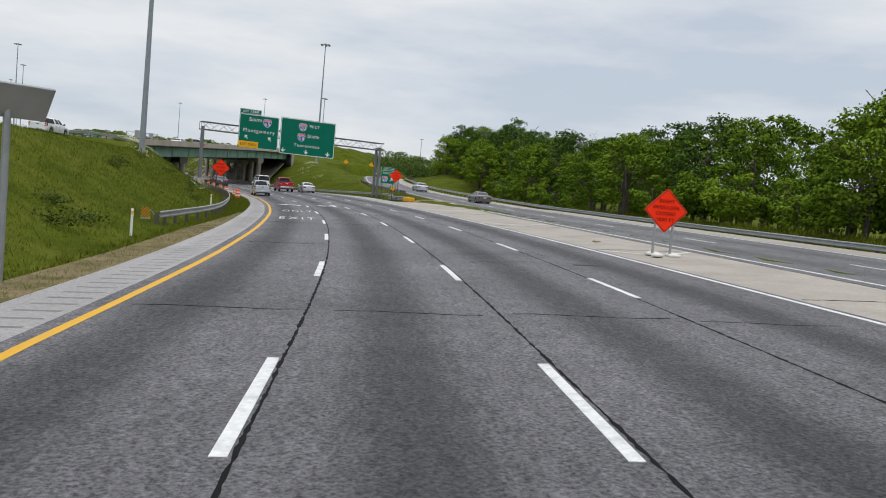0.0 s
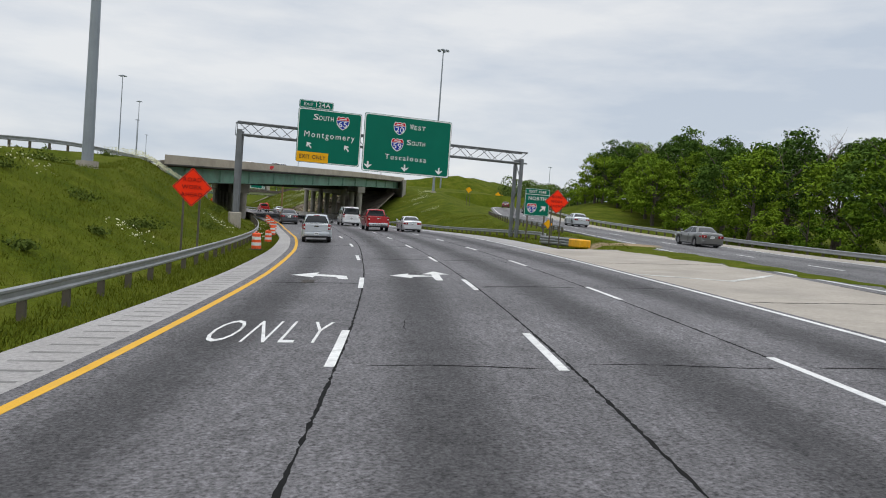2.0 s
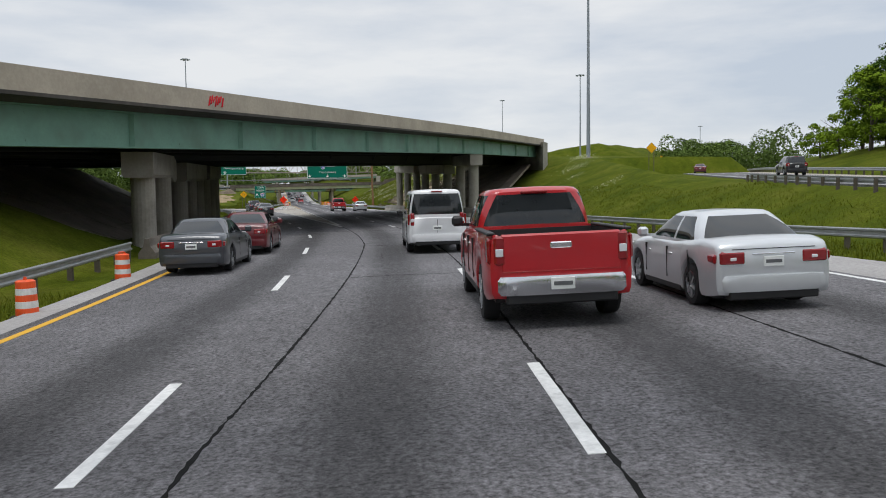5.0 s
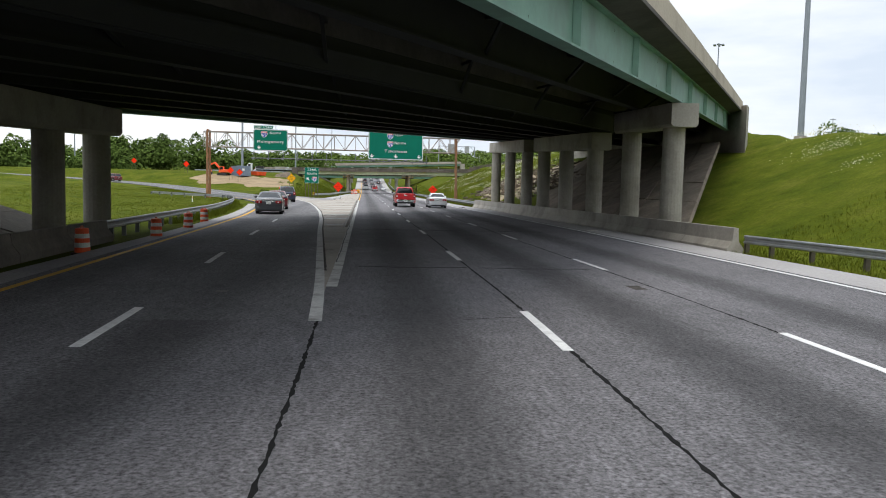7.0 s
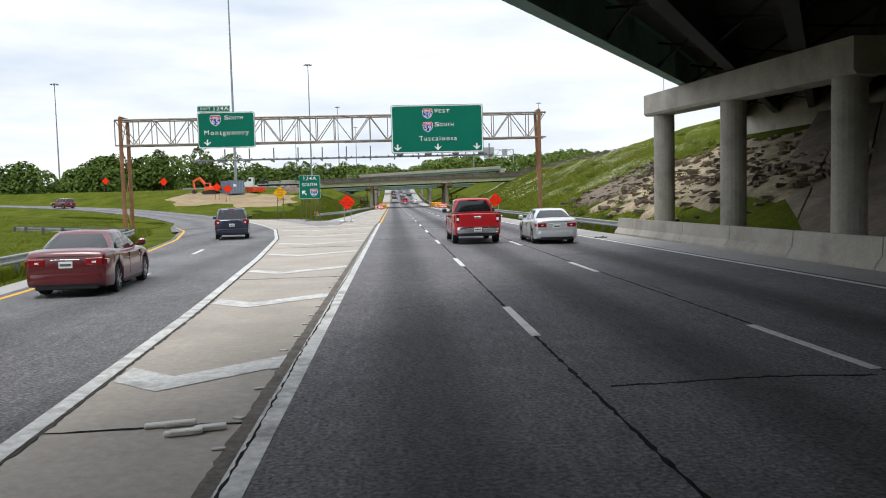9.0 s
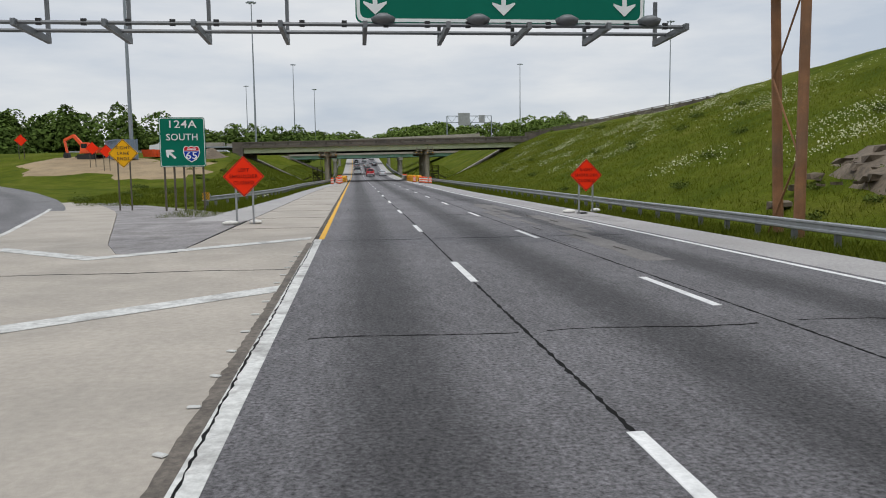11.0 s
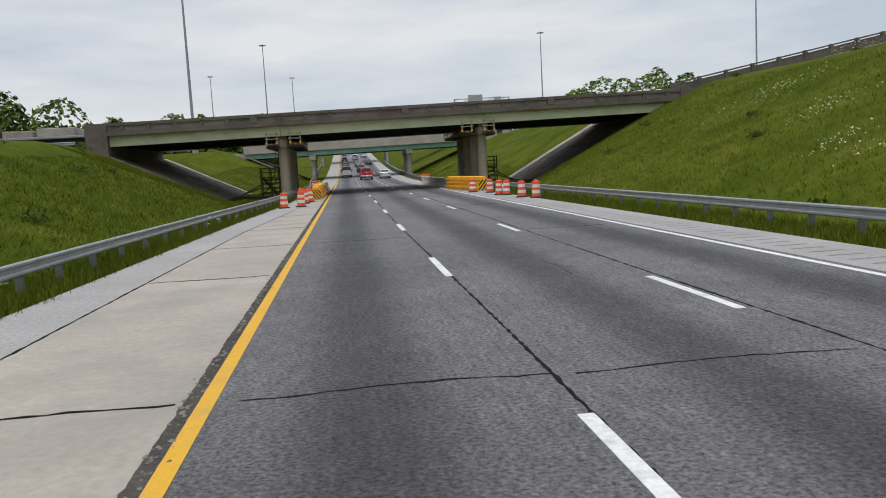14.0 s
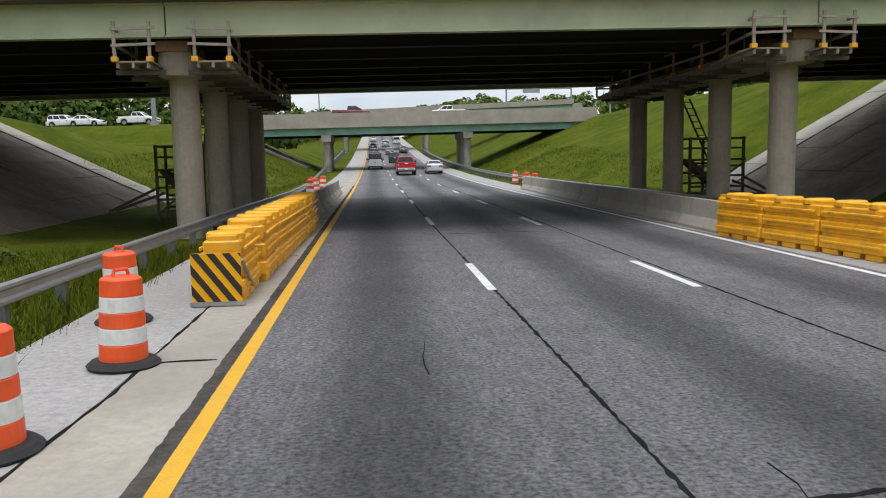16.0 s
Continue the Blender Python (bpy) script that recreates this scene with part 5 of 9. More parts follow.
plain_bridge(bridge_3, -20, 27.5, 461, 472, 5.05, 5.6, ((-7.6, -0.2), (10.6, -0.2)), 0.72, 2.0)
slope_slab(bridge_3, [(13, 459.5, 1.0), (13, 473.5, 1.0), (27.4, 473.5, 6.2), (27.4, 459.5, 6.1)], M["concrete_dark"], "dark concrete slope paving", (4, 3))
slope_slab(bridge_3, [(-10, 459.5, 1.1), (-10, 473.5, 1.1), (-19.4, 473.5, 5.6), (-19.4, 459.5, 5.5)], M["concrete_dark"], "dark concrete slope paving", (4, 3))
bridge_4 = thing("bridge", Matrix(), "far overpass with a pale concrete parapet", "bridge", kind="structure")
plain_bridge(bridge_4, -32, 46, 545, 556, 10.4, 13.4, ((-8, 3.5), (11, 3.5)))


# ---- sign gantries ----
def truss(t, x0, x1, y, z0, z1, depth, bays, mat, r=0.06, thin=0.035, upright=True):
    for yy in (y, y + depth):
        for z in (z0, z1):
            bm = bmesh.new()
            tube(bm, (x0, yy, z), (x1, yy, z), r, n=8)
            part("chord", bm, mat, t)
    w = (x1 - x0) / bays
    for k in range(bays):
        a, b = x0 + k * w, x0 + (k + 1) * w
        bm = bmesh.new()
        for yy in (y, y + depth):
            down = (k % 2 == 0) if upright or yy == y else (k % 2 == 1)
            tube(bm, (a, yy, z1 if down else z0), (b, yy, z0 if down else z1), thin, n=6)
            if upright or k == 0:
                tube(bm, (a, yy, z0), (a, yy, z1), thin, n=6)
        for z in (z0, z1):
            tube(bm, (a, y, z), (b, y + depth, z), thin * 0.8, n=5)
        part("web", bm, mat, t)


def tower(t, x, y, depth, foot, top, mat, r, lean=0.0):
    for yy, dx in ((y - 0.15, 0), (y + depth + 0.15, lean)):
        bm = bmesh.new()
        tube(bm, (x + dx, yy, foot), (x, yy, top), r, r * 0.85, 10)
        part("post", bm, mat, t)
    bm = bmesh.new()
    n = 4
    for k in range(n):
        z, zz = foot + (top - foot) * k / n, foot + (top - foot) * (k + 1) / n
        ya, yb = (y, y + depth) if k % 2 else (y + depth, y)
        tube(bm, (x, ya, z), (x, yb, zz), 0.032, n=6)
    tube(bm, (x, y - 0.15, top), (x, y + depth + 0.15, top), 0.1, n=8)
    part("brace", bm, mat, t)


def box_tower(t, x, y, xb, yb, foot, top, mat, w):
    """Two square steel posts one behind the other, laced with flat bars."""
    for u, v in ((x, y), (xb, yb)):
        part("post", new_box(u - w / 2, v - w / 2, foot, u + w / 2, v + w / 2, top, 0.02), mat, t)
        part("base_plate", new_box(u - w / 2 - 0.1, v - w / 2 - 0.1, foot, u + w / 2 + 0.1, v + w / 2 + 0.1, foot + 0.05), mat, t)
    bm = bmesh.new()
    n = 4
    for k in range(n):
        za, zb = foot + 0.1 + (top - foot - 0.2) * k / n, foot + 0.1 + (top - foot - 0.2) * (k + 1) / n
        a, b = ((x, y), (xb, yb)) if k % 2 else ((xb, yb), (x, y))
        beam(bm, (*a, za), (*b, zb), 0.05, 0.1)
    beam(bm, (x, y, top - 0.1), (xb, yb, top - 0.1), 0.14, 0.2)
    part("lacing", bm, mat, t)


M["gantry_steel"] = material("gantry_steel", (0.17, 0.18, 0.19), rough=0.55, metal=0.3, vary=0.15, scale=0.8, stain=(0.11, 0.1, 0.09), stain_scale=1.0, stain_amount=0.4)
gantry_1 = thing("sign_gantry", Matrix(), "grey steel truss sign gantry spanning the road on concrete pedestals", "gantry")
truss(gantry_1, -17.1, 8.1, 115.5, 7.0, 7.95, 1.1, 22, M["gantry_steel"], 0.07, 0.028, upright=False)
box_tower(gantry_1, -16.95, 115.3, -16.6, 117.0, 0.85, 7.35, M["gantry_steel"], 0.37)
box_tower(gantry_1, 7.5, 115.3, 7.72, 117.0, -0.1, 7.35, M["gantry_steel"], 0.27)
for x, y, low, top in ((-16.9, 115.3, -1.4, 0.9), (-16.75, 117.0, -1.4, 0.88), (7.5, 115.3, -0.9, 0.02), (7.72, 117.0, -0.9, 0.02)):
    part("pedestal", new_box(x - 0.45, y - 0.5, low, x + 0.45, y + 0.5, top, 0.06), M["concrete_pale"], gantry_1, "pale concrete pedestal")
gantry_2 = thing("sign_gantry", Matrix(), "rusty steel truss sign gantry spanning both roads", "gantry")
M["weathered_truss"] = material("weathered_truss", (0.3, 0.27, 0.24), rough=0.7, metal=0.2, vary=0.15, scale=1.0, stain=(0.25, 0.13, 0.07), stain_scale=0.8, stain_amount=0.5)
truss(gantry_2, -24.3, 11.0, 262.5, 6.95, 9.0, 1.4, 24, M["weathered_truss"], 0.07, 0.04)
tower(gantry_2, -23.8, 262.5, 1.5, -0.3, 9.2, M["rust"], 0.17)
tower(gantry_2, 10.4, 262.5, 1.5, 0.0, 9.2, M["rust"], 0.16, 0.4)


def catwalk(t, x0, x1, y, z):
    """The lamp walkway below and before the signs."""
    for yy in (y, y - 1.1):
        bm = bmesh.new()
        tube(bm, (x0, yy, z), (x1, yy, z), 0.05, n=6)
        part("walkway_rail", bm, M["gantry_steel"], t)
    n = max(2, int((x1 - x0) / 1.9))
    for k in range(n + 1):
        x = x0 + (x1 - x0) * k / n
        bm = bmesh.new()
        beam(bm, (x, y + 0.9, z - 0.1), (x, y - 1.3, z - 0.02), 0.1, 0.16)
        beam(bm, (x, y + 0.85, z - 0.1), (x, y + 0.85, z + 1.0), 0.09, 0.09)
        part("bracket", bm, M["gantry_steel"], t)
    for k in range(n * 2):
        x = x0 + (x1 - x0) * (k + 0.5) / (2 * n)
        bm = new_box(x - 0.06, y - 1.14, z - 0.06, x + 0.06, y - 1.06, z + 0.09)
        part("clamp", bm, M["black_trim"], t)


catwalk(gantry_2, -17.6, 6.2, 261.8, 5.5)
for x in (-1.3, 1.0, 3.2, 5.3):
    bm = bmesh.new()
    lathe(bm, [(0.08, 0.0), (0.26, 0.06), (0.3, 0.16), (0.12, 0.26)], 10)
    me = finish(bm, "sign_lamp", M["gantry_steel"], True)
    part("sign_lamp", me, None, gantry_2, "grey dome sign lamp", m=Matrix.Translation((x, 260.7, 5.5)))


# ---- signs ----
def rounded(w, h, r, n=4):
    pts = []
    for cx, cz, a in ((w / 2 - r, h / 2 - r, 0), (-w / 2 + r, h / 2 - r, 90), (-w / 2 + r, -h / 2 + r, 180), (w / 2 - r, -h / 2 + r, 270)):
        for k in range(n + 1):
            t = radians(a + 90 * k / n)
            pts.append((cx + r * math.cos(t), cz + r * math.sin(t)))
    return pts


def plate(outline, y0, y1, mat, name, hole=None):
    bm = bmesh.new()
    prism(bm, outline, y0, y1)
    return finish(bm, name, mat)


def rim(outer, inner, y0, y1, mat, name):
    """A flat frame between two outlines of equal length."""
    bm = bmesh.new()
    n = len(outer)
    vo = [bm.verts.new((x, y0, z)) for x, z in outer]
    vi = [bm.verts.new((x, y0, z)) for x, z in inner]
    wo = [bm.verts.new((x, y1, z)) for x, z in outer]
    wi = [bm.verts.new((x, y1, z)) for x, z in inner]
    for k in range(n):
        j = (k + 1) % n
        bm.faces.new((vo[k], vo[j], vi[j], vi[k]))
        bm.faces.new((vo[k], wo[k], wo[j], vo[j]))
        bm.faces.new((vi[k], vi[j], wi[j], wi[k]))
    return finish(bm, name, mat)


def text_part(t, body, size, x, z, mat, y=-0.03, width=None, spacing=1.05, bold=0.002, name="lettering"):
    me = letters(body, size, mat, 0.008, spacing=spacing, bold=bold * size)
    if width:
        xs = [v.co.x for v in me.vertices]
        k = width / (max(xs) - min(xs))
        for v in me.vertices:
            v.co.x *= k
    part(name, me, None, t, f"{body} lettering", m=Matrix.Translation((x, y, z)))


def small_caps(t, body, size, x, z, width, mat=None, y=-0.03):
    """A word with a tall first letter; x is its middle."""
    mat = mat or M["sign_white"]
    first = width * 0.235
    text_part(t, body[0], size, x - width / 2 + first / 2, z, mat, y, width=first, bold=0.004)
    text_part(t, body[1:], size * 0.8, x + first / 2 + 0.02, z - size * 0.07, mat, y, width=width - first - 0.06, spacing=1.2, bold=0.004)


def shield(t, number, x, z, h, y=-0.03):
    """An interstate route shield: blue body, red head, white rim and figures."""
    w = h * 1.02
    o = [(0, 0.5), (0.16, 0.44), (0.36, 0.5), (0.47, 0.36), (0.5, 0.12), (0.44, -0.15), (0.28, -0.36), (0.0, -0.52), (-0.28, -0.36), (-0.44, -0.15), (-0.5, 0.12), (-0.47, 0.36), (-0.36, 0.5), (-0.16, 0.44)]
    head = [(0.44, 0.2), (0.43, 0.34), (0.34, 0.45), (0.16, 0.39), (0, 0.45), (-0.16, 0.39), (-0.34, 0.45), (-0.43, 0.34), (-0.44, 0.2)]
    body = [(0.445, 0.16), (0.445, 0.1), (0.39, -0.13), (0.25, -0.31), (0, -0.46), (-0.25, -0.31), (-0.39, -0.13), (-0.445, 0.1), (-0.445, 0.16)]
    for name, pts, yy, mat in (("shield_rim", o, y, "sign_white"), ("shield_head", head, y - 0.006, "sign_red"), ("shield_body", body, y - 0.006, "sign_blue")):
        part(name, plate([(x + a * w, z + b * h) for a, b in pts], yy, yy + 0.01, M[mat], name), None, t)
    text_part(t, number, h * 0.6, x, z - 0.12 * h, M["sign_white"], y - 0.012, name="shield_number", width=0.66 * w, bold=0.006)
    part("shield_bar", plate([(x - 0.28 * w, z + 0.26 * h), (x + 0.28 * w, z + 0.26 * h), (x + 0.28 * w, z + 0.33 * h), (x - 0.28 * w, z + 0.33 * h)], y - 0.01, y - 0.006, M["sign_white"], "shield_bar"), None, t)


def arrow(t, x, z, size, angle, mat="sign_white", y=-0.03):
    """A sign arrow; at angle 0 it points up, counted to the left."""
    pts = [(-0.09, -0.5), (0.09, -0.5), (0.09, 0.08), (0.36, -0.08), (0.36, 0.12), (0, 0.5), (-0.36, 0.12), (-0.36, -0.08), (-0.09, 0.08)]
    c, s = math.cos(radians(angle)), math.sin(radians(angle))
    pts = [(x + size * (a * c - b * s), z + size * (a * s + b * c)) for a, b in pts]
    bm = bmesh.new()
    a = [bm.verts.new((p[0], y, p[1])) for p in pts]
    f = bm.faces.new(a)
    r = bmesh.ops.extrude_face_region(bm, geom=[f])
    bmesh.ops.translate(bm, vec=(0, 0.01, 0), verts=[v for v in r["geom"] if isinstance(v, bmesh.types.BMVert)])
    bmesh.ops.triangulate(bm, faces=[f for f in bm.faces if len(f.verts) > 4])
    part("arrow", bm, M[mat], t)


def down_arrow(t, x, z, size, y=-0.03):
    pts = [(-0.11, 0.5), (0.11, 0.5), (0.11, -0.02), (0.55, 0.12), (0.55, 0.02), (0, -0.5), (-0.55, 0.02), (-0.55, 0.12), (-0.11, -0.02)]
    bm = bmesh.new()
    vs = [bm.verts.new((x + size * a, y, z + size * b)) for a, b in pts]
    f = bm.faces.new(vs)
    r = bmesh.ops.extrude_face_region(bm, geom=[f])
    bmesh.ops.translate(bm, vec=(0, 0.01, 0), verts=[v for v in r["geom"] if isinstance(v, bmesh.types.BMVert)])
    bmesh.ops.triangulate(bm, faces=[f for f in bm.faces if len(f.verts) > 4])
    part("arrow", bm, M["sign_white"], t)


def panel(t, w, h, x=0.0, z=0.0, mat="sign_green", edge="sign_white", r=0.18, name="panel"):
    q = rounded(w, h, r)
    part(name, plate([(x + a, z + b) for a, b in q], -0.012, 0.05, M[mat], name), None, t)
    e0, e1 = 0.03, 0.03 + 0.011 * max(w, 1.5)
    part("border", rim([(x + a * (1 - 2 * e0 / w), z + b * (1 - 2 * e0 / h)) for a, b in q], [(x + a * (1 - 2 * e1 / w), z + b * (1 - 2 * e1 / h)) for a, b in q], -0.02, -0.012, M[edge], "border"), None, t)
    part("backing", new_box(x - w / 2 + 0.1, 0.05, z - h / 2 + 0.1, x + w / 2 - 0.1, 0.09, z + h / 2 - 0.1), M["sign_back"], t)


sa = thing("overhead_sign", pose(-9.9, 115.2, 7.42), "green overhead exit sign to Montgomery with a yellow exit-only plate", "road sign", "overhead signs")
panel(sa, 5.2, 4.3)
panel(sa, 2.75, 0.62, -1.2, 2.48, r=0.08, name="exit_tab")
text_part(sa, "EXIT", 0.34, -1.85, 2.46, M["sign_white"], width=0.72), text_part(sa, "124A", 0.5, -0.72, 2.48, M["sign_white"], width=1.15)
small_caps(sa, "SOUTH", 0.64, -0.55, 1.5, 1.64)
shield(sa, "65", 1.03, 1.25, 1.06)
text_part(sa, "Montgomery", 0.68, 0.0, 0.1, M["sign_white"], width=4.1, spacing=1.3, bold=0.0)
arrow(sa, -1.6, -0.76, 0.6, 38), arrow(sa, 1.46, -0.74, 0.6, 38)
part("yellow_plate", new_box(-2.56, -0.03, -2.1, -0.0, -0.013, -1.3, 0.005), M["sign_yellow"], sa, "yellow exit-only plate")
text_part(sa, "EXIT ONLY", 0.46, -1.28, -1.7, M["sign_black"], -0.042, width=2.1, spacing=1.15, bold=0.004)
sb = thing("overhead_sign", pose(-3.3, 115.0, 7.4), "large green overhead sign to Tuscaloosa with three down arrows", "road sign", "overhead signs")
panel(sb, 7.65, 4.75)
shield(sb, "20", -0.8, 1.36, 1.06), shield(sb, "59", -0.92, 0.0, 1.06)
small_caps(sb, "WEST", 0.6, 0.78, 1.58, 1.38), small_caps(sb, "SOUTH", 0.6, 0.72, 0.26, 1.64)
text_part(sb, "Tuscaloosa", 0.6, -0.1, -1.06, M["sign_white"], width=3.6, spacing=1.3)
for x in (-3.32, -0.15, 2.9):
    down_arrow(sb, x, -1.86, 0.58)
sc = thing("overhead_sign", pose(-15.3, 262.1, 8.0), "green overhead exit sign to Montgomery with a down arrow", "road sign", "overhead signs")
panel(sc, 4.6, 2.9)
panel(sc, 2.6, 0.48, -0.95, 1.72, r=0.08, name="exit_tab")
text_part(sc, "EXIT", 0.3, -1.6, 1.72, M["sign_white"], width=0.8), text_part(sc, "124A", 0.42, -0.4, 1.72, M["sign_white"], width=1.2)
shield(sc, "65", -0.85, 0.78, 0.88), small_caps(sc, "SOUTH", 0.46, 0.62, 0.98, 1.5)
text_part(sc, "Montgomery", 0.56, 0.0, -0.22, M["sign_white"], width=3.55, spacing=1.3, bold=0.0)
down_arrow(sc, -1.55, -1.0, 0.5)
sd = thing("overhead_sign", pose(1.85, 262.0, 7.75), "large green overhead sign to Tuscaloosa with three down arrows", "road sign", "overhead signs")
panel(sd, 7.6, 3.95)
shield(sd, "20", -0.78, 1.25, 0.84), shield(sd, "59", -0.78, 0.16, 0.84)
small_caps(sd, "WEST", 0.48, 0.42, 1.46, 1.27), small_caps(sd, "SOUTH", 0.48, 0.58, 0.34, 1.57)
text_part(sd, "Tuscaloosa", 0.54, 0.05, -0.8, M["sign_white"], width=3.1, spacing=1.3)
for x in (-3.3, 0.02, 3.25):
    down_arrow(sd, x, -1.5, 0.54)


def posts(t, xs, z_top, depth=0.1, mat="wood_post", w=0.09):
    """Posts from the sign down into the ground, behind the panel."""
    m = t.matrix_basis
    for x in xs:
        p = m @ Vector((x, 0.12, 0))
        foot = g_at(p.x, p.y) - p.z - 0.3
        part("post", new_box(x - w / 2, 0.06, foot, x + w / 2, 0.06 + depth, z_top), M[mat], t)


n65 = thing("exit_sign", pose(6.1, 109.1, 3.45, 0, 0, -14), "green roadside exit sign for the northbound interstate", "road sign")
panel(n65, 2.05, 2.2, r=0.1)
text_part(n65, "EXIT 124B", 0.3, 0, 0.84, M["sign_white"], width=1.4)
part("divider", new_box(-0.98, -0.02, 0.6, 0.98, -0.012, 0.64), M["sign_white"], n65)
text_part(n65, "NORTH", 0.42, 0, 0.28, M["sign_white"], width=1.45)
shield(n65, "65", -0.42, -0.5, 0.8), arrow(n65, 0.5, -0.5, 0.62, -48)
posts(n65, (-0.7, 0.7), 0.9)
s124 = thing("exit_sign", pose(-11.1, 284.6, 3.62), "green roadside exit sign for the southbound interstate on five posts", "road sign")
panel(s124, 2.35, 2.6, r=0.1)
text_part(s124, "124A", 0.56, 0, 0.92, M["sign_white"], width=1.4)
text_part(s124, "SOUTH", 0.5, 0, 0.25, M["sign_white"], width=1.6)
arrow(s124, -0.62, -0.62, 0.66, 48), shield(s124, "65", 0.45, -0.62, 0.85)
posts(s124, (-1.0, -0.5, 0.0, 0.5, 1.0), 0.9)


def diamond(name, x, y, z, turn, lines, label, side=1.12, colour="sign_orange", legs=None, kind_legs="wood_post", group="", size=0.2, ground=None):
    t = thing(name, pose(x, y, z, 0, 0, turn), label, "road sign", group)
    r = side / math.sqrt(2)
    q = []
    for a in (90, 180, 270, 360):
        cx, cz = (r - 0.07) * math.cos(radians(a)), (r - 0.07) * math.sin(radians(a))
        for k in (-45, -15, 15, 45):
            q.append((cx + 0.05 * math.cos(radians(a + k)), cz + 0.05 * math.sin(radians(a + k))))
    part("panel", plate(q, -0.01, 0.012, M[colour], "panel"), None, t)
    part("border", rim([(a * 0.955, b * 0.955) for a, b in q], [(a * 0.92, b * 0.92) for a, b in q], -0.016, -0.01, M["sign_black"], "border"), None, t)
    n = len(lines)
    for k, line in enumerate(lines):
        text_part(t, line, size * 0.92, 0, (n - 1) / 2 * size * 1.15 - k * size * 1.15, M["sign_legend"] if colour == "sign_orange" else M["sign_black"], -0.018, spacing=1.15, bold=-0.004)
    for lx in legs or (-0.32, 0.32):
        p = t.matrix_basis @ Vector((lx, 0.05, 0))
        foot = (g_at(p.x, p.y) - 0.3 if ground is None else ground) - z
        part("leg", new_box(lx - 0.035, 0.014, foot, lx + 0.035, 0.08, 0.45), M[kind_legs], t)
    return t


diamond("work_sign", -18.75, 34.5, 1.62, -25, ("RIGHT", "SHOULDER", "CLOSED", "1000 FT"), "orange diamond work sign on a portable stand with sandbags", kind_legs="galvanised", size=0.19, group="work signs", ground=at(37, 8.7)[2] - 0.0)
diamond("work_sign", -21.75, 85.6, 2.12, -16, ("ROAD", "WORK", "AHEAD"), "orange diamond road-work sign on two dark posts", group="work signs", size=0.26)
diamond("work_sign", 1.9, 98.2, 3.25, -18, ("ROAD", "WORK", "AHEAD"), "orange diamond road-work sign on two tall dark posts", group="work signs", size=0.26)
diamond("work_sign", -6.35, 272.6, 1.85, 0, ("LEFT", "SHOULDER", "CLOSED"), "orange diamond shoulder-closed sign on a portable stand", kind_legs="galvanised", group="work signs", size=0.21, ground=0.0)
diamond("work_sign", 8.45, 276.6, 1.68, 0, ("RIGHT", "SHOULDER", "CLOSED"), "orange diamond shoulder-closed sign on a portable stand", kind_legs="galvanised", group="work signs", size=0.21, ground=-0.01, side=1.05)
diamond("warning_sign", -14.6, 286.2, 3.1, 0, ("RIGHT", "LANE", "ENDS"), "yellow diamond right-lane-ends sign on two posts", colour="sign_yellow", group="warning signs", size=0.26)
diamond("warning_sign", 3.8, 102.7, 1.75, -5, ("",), "small yellow diamond marker behind the crash cushion", colour="sign_yellow", side=0.5, group="warning signs")
for x, y, z in ((-31, 338, 4.5), (-46, 352, 4.0), (-64, 372, 4.8), (-33.5, 341, 3.6)):
    diamond("work_sign", x, y, g_at(x, y) + 2.4, 6, ("",), "orange diamond work sign standing in the field", group="work signs")
diamond("warning_sign", 40.3, 206.3, 7.95, -12, ("",), "yellow diamond warning sign above the grassy bank", colour="sign_yellow", side=1.0, group="warning signs")
for x, y in ((74, 262), (90, 300)):
    diamond("warning_sign", x, y, g_at(x, y) + 2.6, -10, ("",), "yellow diamond warning sign beside the slip road", colour="sign_yellow", side=1.5, group="warning signs")


def sandbag(x, y, z, turn):
    bm = bmesh.new()
    bmesh.ops.create_icosphere(bm, subdivisions=2, radius=1)
    for v in bm.verts:
        k = 1 + 0.12 * noise.noise(v.co * 2 + Vector((x, y, 0)))
        v.co = Vector((v.co.x * 0.32 * k, v.co.y * 0.2 * k, max(v.co.z, -0.6) * 0.1 * k + 0.06))
    solid("sandbag", finish(bm, "sandbag", M["sandbag"], True), "white weathered sandbag on the sign stand's foot", "sandbag", "sandbags", m=pose(x, y, z, 0, 0, turn))


for x, y, z, a in ((-19.25, 34.2, None, 30), (-18.9, 34.75, None, -60), (-18.3, 34.3, None, 10), (-18.0, 34.7, None, 80), (-6.9, 272.5, 0.0, 20), (-6.0, 272.9, 0.0, -40), (7.6, 276.4, -0.01, 0), (9.0, 276.9, -0.01, 40)):
    sandbag(x, y, at(37, 8.7)[2] - 0.01 if z is None else z, a)


# ---- guard rails ----
RAIL = [(0.0, 0.15), (0.045, 0.12), (0.045, 0.075), (0.0, 0.04), (0.0, -0.04), (0.045, -0.075), (0.045, -0.12), (0.0, -0.15)]


